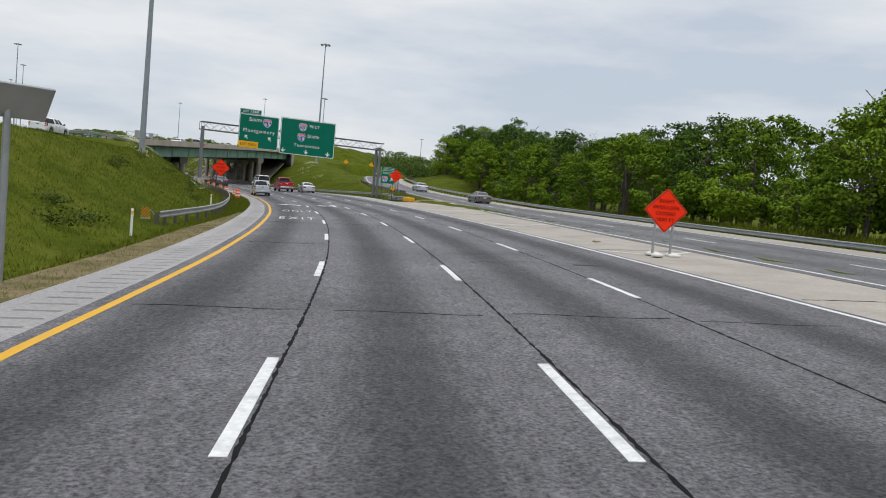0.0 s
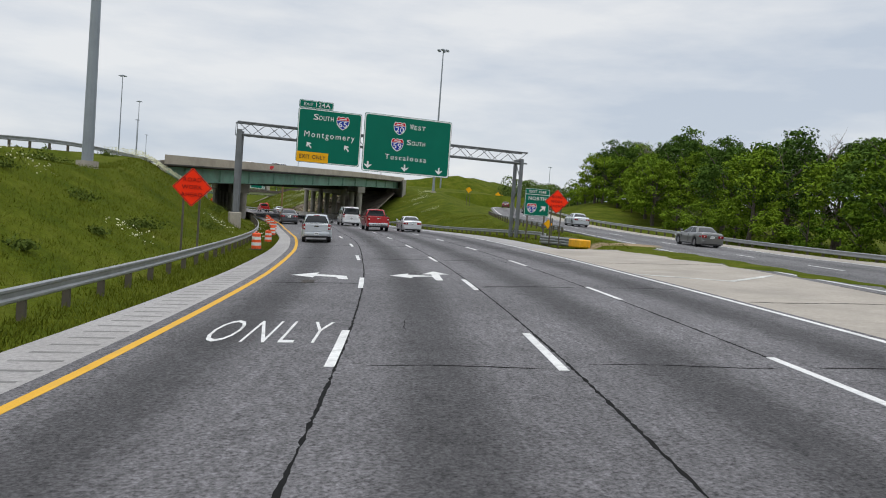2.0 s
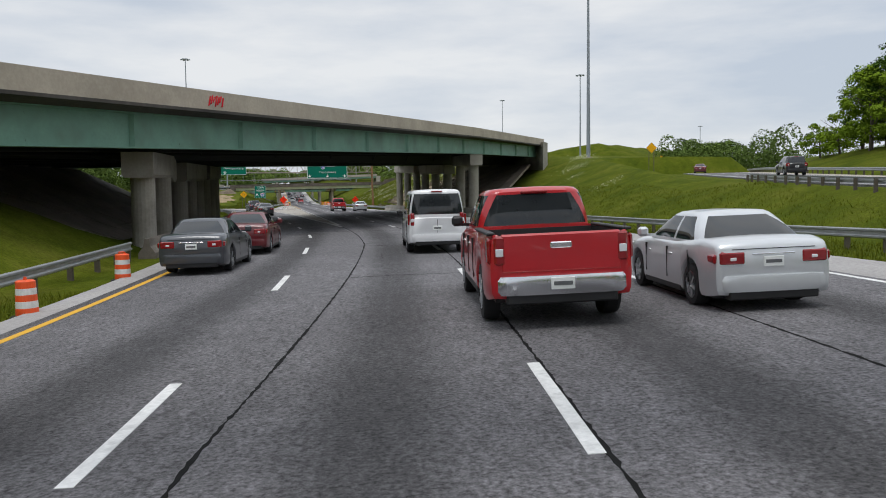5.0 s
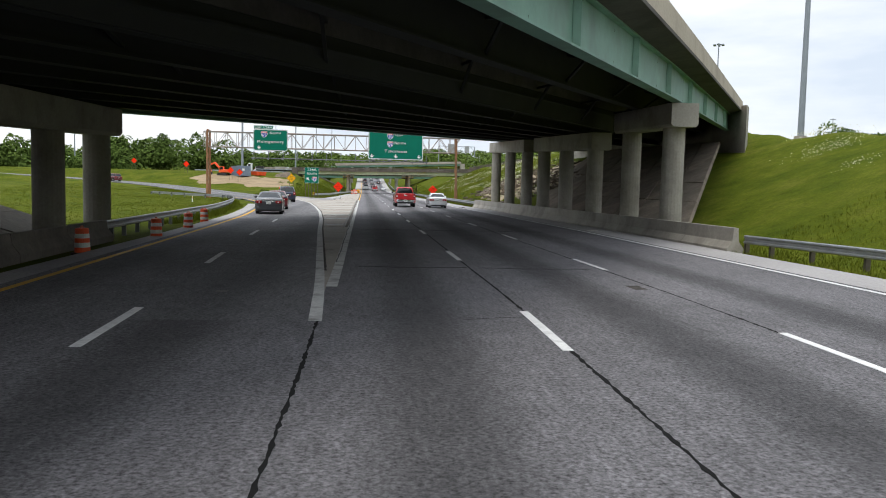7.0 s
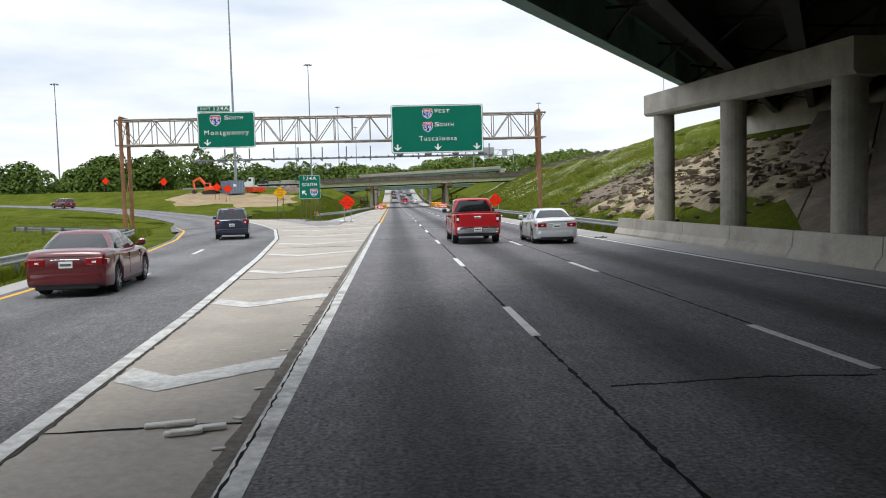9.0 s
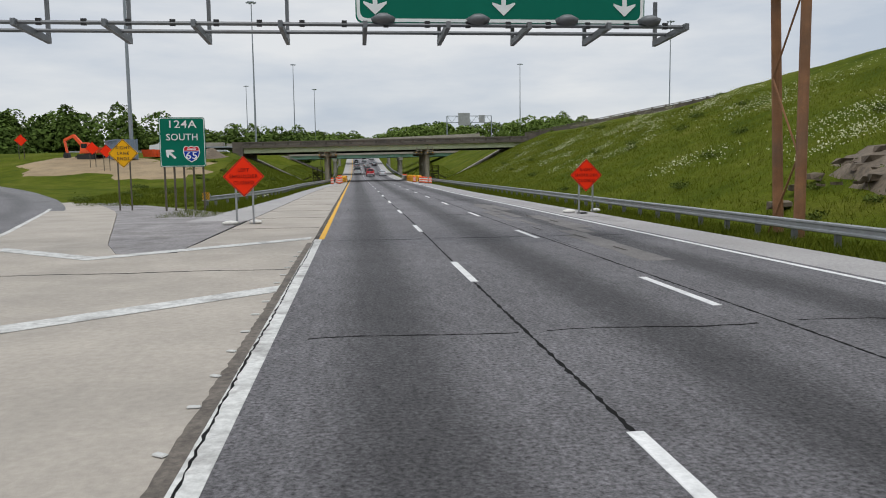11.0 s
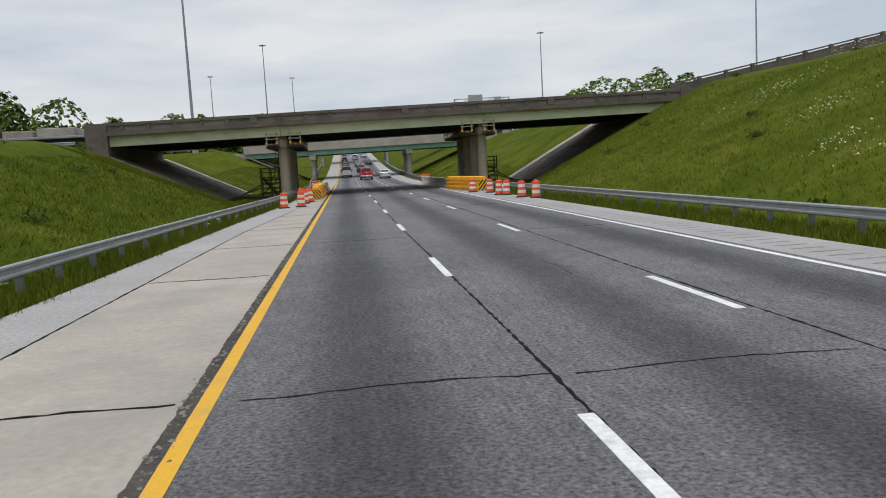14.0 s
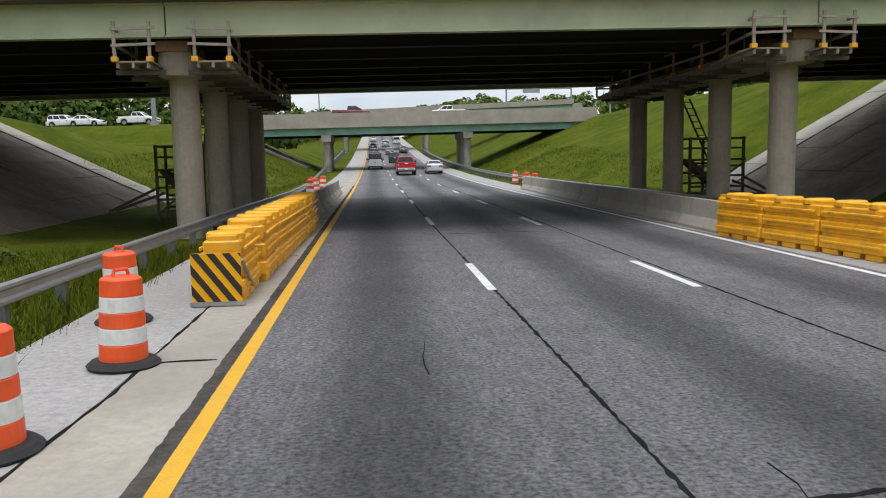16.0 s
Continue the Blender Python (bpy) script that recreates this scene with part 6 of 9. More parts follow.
def guard_rail(points, face, label, post_mat="wood_post", height=0.55):
    """A steel beam rail along points (x, y, z of the ground); face is the side (+1 right, -1 left) that the traffic sees."""
    line = smooth_line(points, 1.9)
    side = sideways(line)
    t = thing("guard_rail", Matrix(), label, "guard rail", "guard rails")
    bm = bmesh.new()
    q = [(a, b) for a, b in RAIL] + [(a - 0.006, b) for a, b in RAIL[::-1]]
    rings = [[bm.verts.new((p[0] + n[0] * face * a, p[1] + n[1] * face * a, p[2] + height + b)) for a, b in q] for p, n in zip(line, side)]
    m = len(q)
    for a, b in zip(rings, rings[1:]):
        for k in range(m):
            bm.faces.new((a[k], a[(k + 1) % m], b[(k + 1) % m], b[k]))
    bm.faces.new(rings[0][::-1]), bm.faces.new(rings[-1])
    part("rail", bm, M["galvanised"], t, "corrugated galvanised steel rail")
    post = new_box(-0.075, -0.05, -0.5, 0.075, 0.05, height + 0.1)
    me = finish(post, "post", M[post_mat])
    for i in range(0, len(line), 1):
        p, n = line[i], side[i]
        ang = math.degrees(math.atan2(n[1], n[0]))
        part("post", me, None, t, m=pose(p[0] - n[0] * face * 0.1, p[1] - n[1] * face * 0.1, p[2], 0, 0, ang))
    return t


def gp(s, d):
    x, y, z = at(s, d - sway(s))
    return (x, y, max(g_at(x, y), z - 0.2))


guard_rail([gp(s, d) for s, d in ((45, -9.9), (56, -8.8), (70, -8.9), (85, -9.2), (100, -9.5), (115, -10.1), (128, -10.6), (139, -10.9))], 1, "galvanised beam guard rail on dark posts beside the grass bank")
guard_rail([(3.35, 102.3, g_at(3.35, 102.3))] + [gp(s, d) for s, d in ((112, 12.6), (125, 11.8), (140, 12.0), (160, 12.2), (170, 11.6), (178, 10.7))], -1, "long galvanised beam guard rail on dark posts", "wood_post")
guard_rail([gp(s, 9.9) for s in range(236, 381, 12)] + [gp(s, 9.7) for s in range(392, 560, 14)], -1, "long galvanised beam guard rail along the steep grassy bank", "weathered_post")
guard_rail([gp(s, d) for s, d in ((290.5, -11.0), (297, -10.1), (304, -9.2), (314, -8.6), (328, -8.4), (345, -7.6), (356, -7.0), (366, -6.55), (385, -6.2), (400, -5.9), (420, -6.5), (450, -7.6), (560, -8.2))], 1, "galvanised beam guard rail before the grassy bank", "weathered_post")
guard_rail([gp(s, d) for s, d in ((180, -11.6), (190, -12.0), (205, -12.6), (217, -13.7), (230, -15.2), (243, -17.4), (250, -19.6))] + [(-24.5, 252, 0.0), (-29.5, 256, 0.1)], 1, "galvanised beam guard rail curving round the exit road", "weathered_post")
rl, rs = ramp_line, sideways(ramp_line)
guard_rail([(p[0] + n[0] * 6.9, p[1] + n[1] * 6.9, p[2] - 0.05) for p, n in list(zip(rl, rs))[2:-20:5]], -1, "galvanised beam guard rail before the woods")
i0 = int(np.argmin(np.hypot(rl[:, 0] - 17, rl[:, 1] - 112)))
guard_rail([(p[0] - n[0] * 5.4, p[1] - n[1] * 5.4, p[2] - 0.3) for p, n in list(zip(rl, rs))[i0 : i0 + 17 : 4]], 1, "galvanised beam guard rail on the inside of the slip road")
for line in (TOP_ROAD, CREST):
    n = sideways(line)
    off = 6.6 if line is not CREST else 8.4
    guard_rail([(p[0] + q[0] * off, p[1] + q[1] * off, min(p[2] - 0.1, g_at(p[0] + q[0] * off, p[1] + q[1] * off))) for p, q in list(zip(line, n))[::4] if line is CREST or p[0] > -58], 1, "weathered guard rail along the top of the bank")


# ---- drums, water barriers, jersey barriers ----
def make_drum():
    t = thing("traffic_drum", Matrix(), "orange and white striped traffic drum on a black rubber base", "traffic drum", "traffic drums")
    bm = bmesh.new()
    lathe(bm, [(0.44, 0.0), (0.46, 0.03), (0.4, 0.075), (0.3, 0.09)], 20)
    part("base", bm, M["rubber"], t, "black rubber base ring")
    levels = [(0.05, 0.27, 0.30, "drum_orange"), (0.27, 0.45, 0.292, "drum_white"), (0.45, 0.62, 0.282, "drum_orange"), (0.62, 0.79, 0.272, "drum_white"), (0.79, 0.98, 0.262, "drum_orange")]
    for z0, z1, r, mat in levels:
        bm = bmesh.new()
        prof = [(r, z0 + 0.004), (r - 0.006, z1 - 0.012), (r - 0.016, z1)]
        if z1 == 0.98:
            prof += [(r - 0.05, 1.0), (r - 0.09, 1.005)]
        lathe(bm, prof, 20)
        part("stripe", bm, M[mat], t, "white reflective stripe" if mat == "drum_white" else "orange plastic band", smooth=False)
    bm = bmesh.new()
    for a, b in (((-0.12, 0, 1.0), (-0.09, 0, 1.07)), ((-0.09, 0, 1.07), (0.09, 0, 1.07)), ((0.09, 0, 1.07), (0.12, 0, 1.0))):
        tube(bm, a, b, 0.022, n=6)
    part("handle", bm, M["drum_orange"], t)
    return t


first = None
drum_places = [gp(s, d) for s, d in ((91, -8.3), (98.8, -8.4), (109.3, -8.75), (119, -8.9), (126.4, -9.15), (132.6, -9.3), (138.2, -9.35), (166.7, -10.35), (174.6, -10.5), (181.2, -10.15), (187.2, -10.3), (193.3, -10.8))]
drum_places = [(x, y, g_at(x, y) + 0.02) for x, y, z in drum_places]
drum_places += [(-5.48, 359.2, 0), (-4.49, 359.6, 0), (-4.5, 364.6, 0), (-4.3, 367.0, 0), (-5.0, 369.3, 0)]
drum_places += [(7.3, 367.2, 0), (8.05, 364.4, 0), (7.77, 359.8, 0), (8.1, 359.1, 0), (8.1, 354.85, 0), (8.52, 353.2, 0)]
drum_places += [(-5.3, 404, 0.05), (-5.2, 407, 0.05), (-5.6, 409.5, 0.05), (-5.1, 412, 0.06), (8.6, 409, 0.05), (8.4, 411, 0.05), (8.9, 413, 0.06), (8.5, 415.5, 0.07)]
for x, y, z in drum_places:
    m = pose(x, y, z - 0.006, random.uniform(-1.5, 1.5), random.uniform(-1.5, 1.5), random.uniform(0, 360))
    m = m @ (Matrix.Diagonal((0.84, 0.84, 0.86, 1)) if y < 250 else Matrix.Diagonal((0.94, 0.94, 1.07, 1)))
    if first is None:
        first = make_drum()
        first.matrix_basis = m
    else:
        copy_thing(first, m)
copy_thing(first, pose(8.75, 366.3, 0.22, 90, 12, 75) @ Matrix.Diagonal((0.85, 0.85, 0.97, 1)))


def make_water_barrier():
    """A plastic water-filled barrier section, 1.85 m long."""
    t = thing("water_barrier", Matrix(), "yellow plastic water-filled barrier section", "barrier", "water barriers")
    bm = bmesh.new()
    for k in range(3):
        z0, z1 = 0.1 + 0.27 * k, 0.1 + 0.27 * (k + 1)
        box(bm, -0.27 + 0.02 * k, -0.9, z0, 0.27 - 0.02 * k, 0.9, z1 - 0.05, 0.025)
        box(bm, -0.22 + 0.02 * k, -0.88, z1 - 0.06, 0.22 - 0.02 * k, 0.88, z1 + 0.01)
    part("body", bm, M["plastic_yellow"], t, "ribbed yellow plastic tank", smooth=False)
    for y in (-0.6, 0.0, 0.6):
        bm = new_box(-0.25, y - 0.22, -0.005, 0.25, y + 0.22, 0.11, 0.02)
        part("foot", bm, M["plastic_yellow"], t)
    for y in (-0.5, 0.45):
        bm = bmesh.new()
        lathe(bm, [(0.25, 0.86), (0.25, 0.93), (0.21, 0.96)], 14, (0, y))
        part("lid", bm, M["plastic_yellow"], t, "round yellow lid")
    for z in (0.2, 0.47, 0.72):
        for s in (-1, 1):
            part("rib", new_box(s * 0.275 - 0.02, -0.82, z, s * 0.275 + 0.02, 0.82, z + 0.05, 0.01), M["plastic_yellow"], t)
    return t


wb = make_water_barrier()
BIG = Matrix.Diagonal((1.16, 1.0, 1.06, 1))
wb.matrix_basis = pose(-3.95, 371.35, -0.004, 0, 0, 1) @ BIG
for k in range(1, 7):
    copy_thing(wb, pose(-3.95 + 0.02 * k, 371.35 + 1.9 * k, -0.004, 0, 0, random.uniform(-1.5, 2)) @ BIG)
for k in range(5):
    copy_thing(wb, pose(8.2 - 0.25 * k, 369.5 + 1.86 * k, -0.01, 0, 0, 8 + random.uniform(-1.5, 1.5)) @ BIG)


def striped_panel(x, y, w, z0, z1, tilt, label):
    t = thing("object_marker", pose(x, y, 0), label, "road sign", "object markers")
    part("backing", new_box(-w / 2, 0, z0, w / 2, 0.03, z1), M["sign_yellow"], t, "yellow panel")
    n, h = 5, z1 - z0
    for k in range(-2, n + 1):
        a = -w / 2 + k * w / 3.2
        pts = [(a, z1), (a + w / 6.4, z1), (a + w / 6.4 + tilt * h, z0), (a + tilt * h, z0)]
        clip = []
        for i in range(len(pts)):
            (xa, za), (xb, zb) = pts[i], pts[(i + 1) % 4]
            clip.append((xa, za))
            for lim in (-w / 2, w / 2):
                if (xa - lim) * (xb - lim) < 0:
                    u = (lim - xa) / (xb - xa)
                    clip.append((lim, za + (zb - za) * u))
        clip = [(min(max(px, -w / 2), w / 2), pz) for px, pz in clip if -w / 2 - 1e-6 <= px <= w / 2 + 1e-6]
        if len(clip) >= 3:
            part("stripe", plate(clip, -0.006, 0.0, M["sign_black"], "stripe"), None, t)
    part("base_bar", new_box(-w / 2 - 0.03, -0.01, max(z0 - 0.06, 0), w / 2 + 0.03, 0.06, max(z0, 0.06)), M["galvanised"], t)
    bm = bmesh.new()
    beam(bm, (w / 2, 0.04, z1 - 0.1), (w / 2 + 0.02, 0.85, z0 + 0.1), 0.04, 0.05)
    part("strut", bm, M["galvanised"], t)
    return t


striped_panel(-3.97, 370.15, 0.7, 0.07, 0.76, 0.75, "yellow and black striped panel on the nose of the water barrier")
striped_panel(8.35, 368.4, 0.8, 0.07, 0.82, -0.75, "yellow and black striped panel on the nose of the water barrier")
om = striped_panel(*gp(44, -10.0)[:2], 0.32, 0.45, 0.85, -0.75, "yellow and black striped marker at the end of the guard rail")
om.matrix_basis = pose(*gp(43.2, -10.1), 0, 0, -20)
om = striped_panel(*gp(290.2, -11.1)[:2], 0.42, 0.5, 0.95, -0.75, "yellow and black striped marker at the start of the guard rail")
om.matrix_basis = pose(*gp(290.2, -11.1), 0, 0, 4)


def jersey(x, y, turn, z=-0.004):
    global jersey_first
    if jersey_first is None:
        q = [(-0.3, 0), (0.3, 0), (0.3, 0.08), (0.13, 0.33), (0.08, 0.81), (-0.08, 0.81), (-0.13, 0.33), (-0.3, 0.08)]
        bm = bmesh.new()
        prism(bm, q, -1.5, 1.5)
        bmesh.ops.bevel(bm, geom=list(bm.edges), offset=0.012, segments=1, affect="EDGES")
        jersey_first = solid("jersey_barrier", finish(bm, "jersey_barrier", M["concrete_old"]), "grey precast concrete jersey barrier section, chipped and stained", "barrier", "jersey barriers", m=pose(x, y, z, 0, 0, turn))
    else:
        copy_thing(jersey_first, pose(x, y, z, 0, 0, turn))


jersey_first = None
for k in range(8):
    jersey(-3.95, 385.5 + 3.04 * k, random.uniform(-0.6, 0.6))
for k in range(10):
    jersey(7.3 + 0.06 * k, 379.6 + 3.04 * k, -1 + random.uniform(-0.6, 0.6), z=-0.012)

# ---- light masts ----
def mast(x, y, top, radius=0.28, heads=6, label="tall grey high-mast light pole with a ring of lamps"):
    z = g_at(x, y)
    t = thing("light_mast", pose(x, y, z), label, "light mast", "light masts")
    h = top - z
    bm = bmesh.new()
    tube(bm, (0, 0, -0.3), (0, 0, h), radius, radius * 0.38, 12)
    part("pole", bm, M["grey_paint"], t)
    bm = bmesh.new()
    lathe(bm, [(radius * 1.9, -0.4), (radius * 1.9, 0.35)], 12)
    part("footing", bm, M["concrete_pale"], t, "concrete footing")
    bm = bmesh.new()
    lathe(bm, [(radius * 0.5, h - 0.5), (0.45, h - 0.4), (0.45, h - 0.25), (radius * 0.4, h)], 12)
    part("head", bm, M["grey_paint"], t)
    for k in range(heads):
        a = 2 * math.pi * k / heads
        bm = bmesh.new()
        c, s = math.cos(a), math.sin(a)
        tube(bm, (0.3 * c, 0.3 * s, h - 0.3), (1.1 * c, 1.1 * s, h - 0.3), 0.04, n=5)
        box(bm, 1.1 * c - 0.28, 1.1 * s - 0.28, h - 0.62, 1.1 * c + 0.28, 1.1 * s + 0.28, h - 0.3, 0.05)
        part("lamp_head", bm, M["grey_paint"], t)
    return t


mast(-26.5, 98.6, 36, 0.3)
mast(38.0, 222.0, 40, 0.3)
mast(83.2, 339, 38.8, 0.3)
mast(235, 534, 42, 0.35)
mast(-33.2, 357, 44, 0.3)
mast(-28.5, 460, 47.0, 0.3)
mast(-31.2, 639, 54, 0.35)
mast(-25, 718, 50, 0.35)
mast(77.8, 620, 52, 0.35)
mast(109, 513, 52.8, 0.3)
mast(-112, 466, 43, 0.3)
mast(-62, 700, 50, 0.35)

# The solar panel on its post at the start.
sp = thing("solar_panel", pose(-39.25, 30.8, g_at(-39.25, 30.8)), "tilted solar panel on a tall grey post by the shoulder", "solar panel")
bm = bmesh.new()
tube(bm, (0, 0, -0.3), (0, 0, 3.3), 0.08, 0.07, 10)
part("post", bm, M["galvanised"], sp)
bm = new_box(-0.58, -0.03, -0.36, 0.58, 0.03, 0.36, 0.01)
bmesh.ops.transform(bm, matrix=pose(0.15, -0.1, 3.45, 35, 0, 20), verts=bm.verts)
part("frame", bm, M["sign_back"], sp, "grey panel back and frame")
bm = new_box(-0.53, 0.031, -0.32, 0.53, 0.036, 0.32)
bmesh.ops.transform(bm, matrix=pose(0.15, -0.1, 3.45, 35, 0, 20), verts=bm.verts)
part("cells", bm, M["solar_cell"], sp, "dark solar cells")

# Low yellow crash cushion at the slip-road nose.
cc = thing("crash_cushion", pose(3.75, 97.9, g_at(3.75, 97.9) + 0.03, 0, 0, 5), "low yellow crash cushion with grey rails at the slip-road nose", "crash cushion")
part("nose", new_box(-0.45, -0.6, 0.05, 0.45, 0.8, 0.62, 0.08), M["plastic_yellow"], cc, "yellow plastic nose")
for k in range(3):
    bay = part("bay", new_box(-0.3, 0.85 + 1.2 * k, 0.05, 0.3, 1.95 + 1.2 * k, 0.66, 0.03), M["weathered_post"], cc, "dark steel bay")
    for z in (0.2, 0.38, 0.56):
        for e in (-1, 1):
            part("rail", new_box(e * 0.34 - 0.04, 0.83 + 1.2 * k, z - 0.07, e * 0.34 + 0.04, 2.05 + 1.2 * k, z + 0.07, 0.035), M["galvanised"], bay, "corrugated steel rail")


def far_gantry(y, x0, x1, foot, z0, z1):
    """A distant sign gantry seen from behind."""
    t = thing("sign_gantry", Matrix(), "far grey sign gantry with plain sign backs", "gantry")
    for x in (x0, x1):
        bm = bmesh.new()
        tube(bm, (x, y, foot), (x, y, z1), 0.3, 0.25, 8)
        part("post", bm, M["grey_paint"], t)
    for z in (z0, z1):
        bm = bmesh.new()
        tube(bm, (x0, y, z), (x1, y, z), 0.18, n=6)
        part("chord", bm, M["grey_paint"], t)
    n = 9
    for k in range(n):
        bm = bmesh.new()
        a, b = x0 + (x1 - x0) * k / n, x0 + (x1 - x0) * (k + 1) / n
        tube(bm, (a, y, z0 if k % 2 else z1), (b, y, z1 if k % 2 else z0), 0.1, n=5)
        part("web", bm, M["grey_paint"], t)
    for f, w, h in ((0.38, 0.26, 1.5), (0.78, 0.13, 0.95)):
        xm = x0 + (x1 - x0) * f
        part("sign_back", new_box(xm - (x1 - x0) * w / 2, y - 0.5, (z0 + z1) / 2 - 1.9 * h, xm + (x1 - x0) * w / 2, y - 0.35, (z0 + z1) / 2 + 1.9 * h), M["sign_back"], t, "plain grey sign back")


far_gantry(610, 41, 62, g_at(51, 610) - 1, 23.5, 26.5)


def balustrade(x0, x1, y, top):
    """A brown concrete balustrade on a pale edge beam, climbing along the top of the bank."""
    t = thing("balustrade", Matrix(), "brown concrete balustrade climbing along the top of the bank", "parapet")
    step = 2.6
    n = int((x1 - x0) / step)
    for k in range(n):
        a, b = x0 + k * step, x0 + (k + 1) * step - 0.015
        za, zb = top(a), top(b)
        for dz, h, w, mat, nm in ((-0.14, 0.14, 0.3, "brown_parapet", "top_rail"), (-0.8, 0.56, 0.16, "brown_parapet", "panel"), (-1.0, 0.22, 0.34, "brown_parapet", "kerb"), (-1.75, 0.74, 0.26, "concrete_pale", "edge_beam")):
            bm = bmesh.new()
            vs = [[bm.verts.new((x, y + e, z + dz + f)) for e, f in ((-w / 2, 0), (w / 2, 0), (w / 2, h), (-w / 2, h))] for x, z in ((a, za), (b, zb))]
            for i in range(4):
                bm.faces.new((vs[0][i], vs[0][(i + 1) % 4], vs[1][(i + 1) % 4], vs[1][i]))
            bm.faces.new(vs[0][::-1]), bm.faces.new(vs[1])
            part(nm, bm, M[mat], t)
        part("post", new_box(a - 0.16, y - 0.19, za - 1.0, a + 0.16, y + 0.19, za + 0.02, 0.02), M["brown_parapet"], t)


balustrade(28.5, 73, 381.2, lambda x: 8.25 + 0.187 * (x - 28))


# ---- vehicles ----
def across(outline, x0, x1, bevel=0.0):
    """A side outline of (y, z) carried across from x0 to x1, with softened rims."""
    bm = bmesh.new()
    a = [bm.verts.new((x0, y, z)) for y, z in outline]
    b = [bm.verts.new((x1, y, z)) for y, z in outline]
    n = len(outline)
    for k in range(n):
        bm.faces.new((a[k], a[(k + 1) % n], b[(k + 1) % n], b[k]))
    caps = [bm.faces.new(a[::-1]), bm.faces.new(b)]
    if bevel:
        bmesh.ops.bevel(bm, geom=list({e for f in caps for e in f.edges}), offset=bevel, segments=2, affect="EDGES", clamp_overlap=True)
    return bm


def frustum(low, high, bevel=0.07):
    """A cabin: low and high are (y rear, y front, half width, z)."""
    bm = bmesh.new()
    vs = []
    for y0, y1, w, z in (low, high):
        vs.append([bm.verts.new(p) for p in ((-w, y0, z), (w, y0, z), (w, y1, z), (-w, y1, z))])
    for k in range(4):
        bm.faces.new((vs[0][k], vs[0][(k + 1) % 4], vs[1][(k + 1) % 4], vs[1][k]))
    bm.faces.new(vs[1]), bm.faces.new(vs[0][::-1])
    es = [e for e in bm.edges if max(v.co.z for v in e.verts) > low[3] + 0.01]
    bmesh.ops.bevel(bm, geom=es, offset=bevel, segments=3, affect="EDGES")
    return bm


def turned(profile, x, y, z, n=20, sgn=1):
    """A turned body about a cross-wise axis: (radius, x outward) pairs."""
    bm = bmesh.new()
    rings = [[bm.verts.new((x + sgn * w, y + r * math.cos(2 * math.pi * k / n), z + r * math.sin(2 * math.pi * k / n))) for k in range(n)] for r, w in profile]
    for a, b in zip(rings, rings[1:]):
        for k in range(n):
            bm.faces.new((a[k], a[(k + 1) % n], b[(k + 1) % n], b[k]))
    bm.faces.new(rings[0][::-1]), bm.faces.new(rings[-1])
    return bm


# y runs from the rear to the front. top: the height of the body's upper surface; wide: half width along it.
SHAPES = {
    "sedan": dict(L=(-2.38, 2.38), W=0.91, top=[(-2.38, 0.94), (-2.28, 1.02), (-2.0, 1.07), (-1.6, 1.06), (-0.6, 0.98), (0.9, 0.97), (1.3, 0.96), (1.9, 0.86), (2.2, 0.75), (2.38, 0.62)], cab=((-1.98, 1.18, 0.83, 0.95), (-0.98, -0.02, 0.6, 1.46)), wheels=(1.44, -1.38), R=0.33, doors=(-1.32, -0.3, 0.86), rows=((0.13, 0.46), (0.5, 0.9)), lamp=(0.7, 0.9, 0.42), z0=0.2, nose=0.2),
    "suv": dict(L=(-2.32, 2.36), W=0.94, top=[(-2.32, 1.08), (-1.0, 1.1), (0.95, 1.08), (1.4, 1.06), (2.0, 0.98), (2.3, 0.85), (2.36, 0.76)], cab=((-2.26, 1.3, 0.88, 1.06), (-1.92, 0.22, 0.7, 1.74)), wheels=(1.42, -1.4), R=0.365, doors=(-1.3, -0.25, 0.85), rows=((0.06, 0.28), (0.31, 0.58), (0.61, 0.9)), lamp=(0.82, 1.14, 0.24), z0=0.27, nose=0.12),
    "van": dict(L=(-2.82, 2.78), W=1.0, top=[(-2.82, 1.18), (-1.0, 1.2), (1.6, 1.18), (2.0, 1.12), (2.6, 1.0), (2.78, 0.86)], cab=((-2.8, 1.92, 0.98, 1.16), (-2.7, 0.98, 0.82, 2.1)), wheels=(1.87, -1.67), R=0.37, doors=(-2.2, 0.1, 1.2), rows=((0.05, 0.27), (0.3, 0.52), (0.55, 0.74), (0.77, 0.94)), lamp=(0.92, 1.34, 0.17), z0=0.3, nose=0.1),
    "pickup": dict(L=(-2.64, 2.62), W=0.96, top=[(-2.64, 1.22), (-0.74, 1.22), (0.9, 1.18), (1.4, 1.16), (2.1, 1.08), (2.45, 0.97), (2.62, 0.82)], cab=((-0.74, 1.5, 0.88, 1.16), (-0.6, 0.42, 0.7, 1.8)), wheels=(1.66, -1.6), R=0.395, doors=(-0.62, 0.22, 1.18), rows=((0.1, 0.45), (0.49, 0.88)), lamp=(0.82, 1.2, 0.19), z0=0.34, nose=0.12, bed=-0.76),
}


def squarish(y0, y1, w, power, n):
    """A closed ring between y0 and y1, w to each side, with rounded corners, evenly spaced."""
    t = np.linspace(0, 2 * math.pi, 1441)
    c, e = np.cos(t), np.sin(t)
    x = w * np.sign(c) * np.abs(c) ** (2 / power)
    y = (y0 + y1) / 2 + (y1 - y0) / 2 * np.sign(e) * np.abs(e) ** (2 / power)
    run = np.concatenate([[0], np.cumsum(np.hypot(np.diff(x), np.diff(y)))])
    at_ = np.linspace(0, run[-1], n + 1)[:-1]
    return np.interp(at_, run, x), np.interp(at_, run, y)


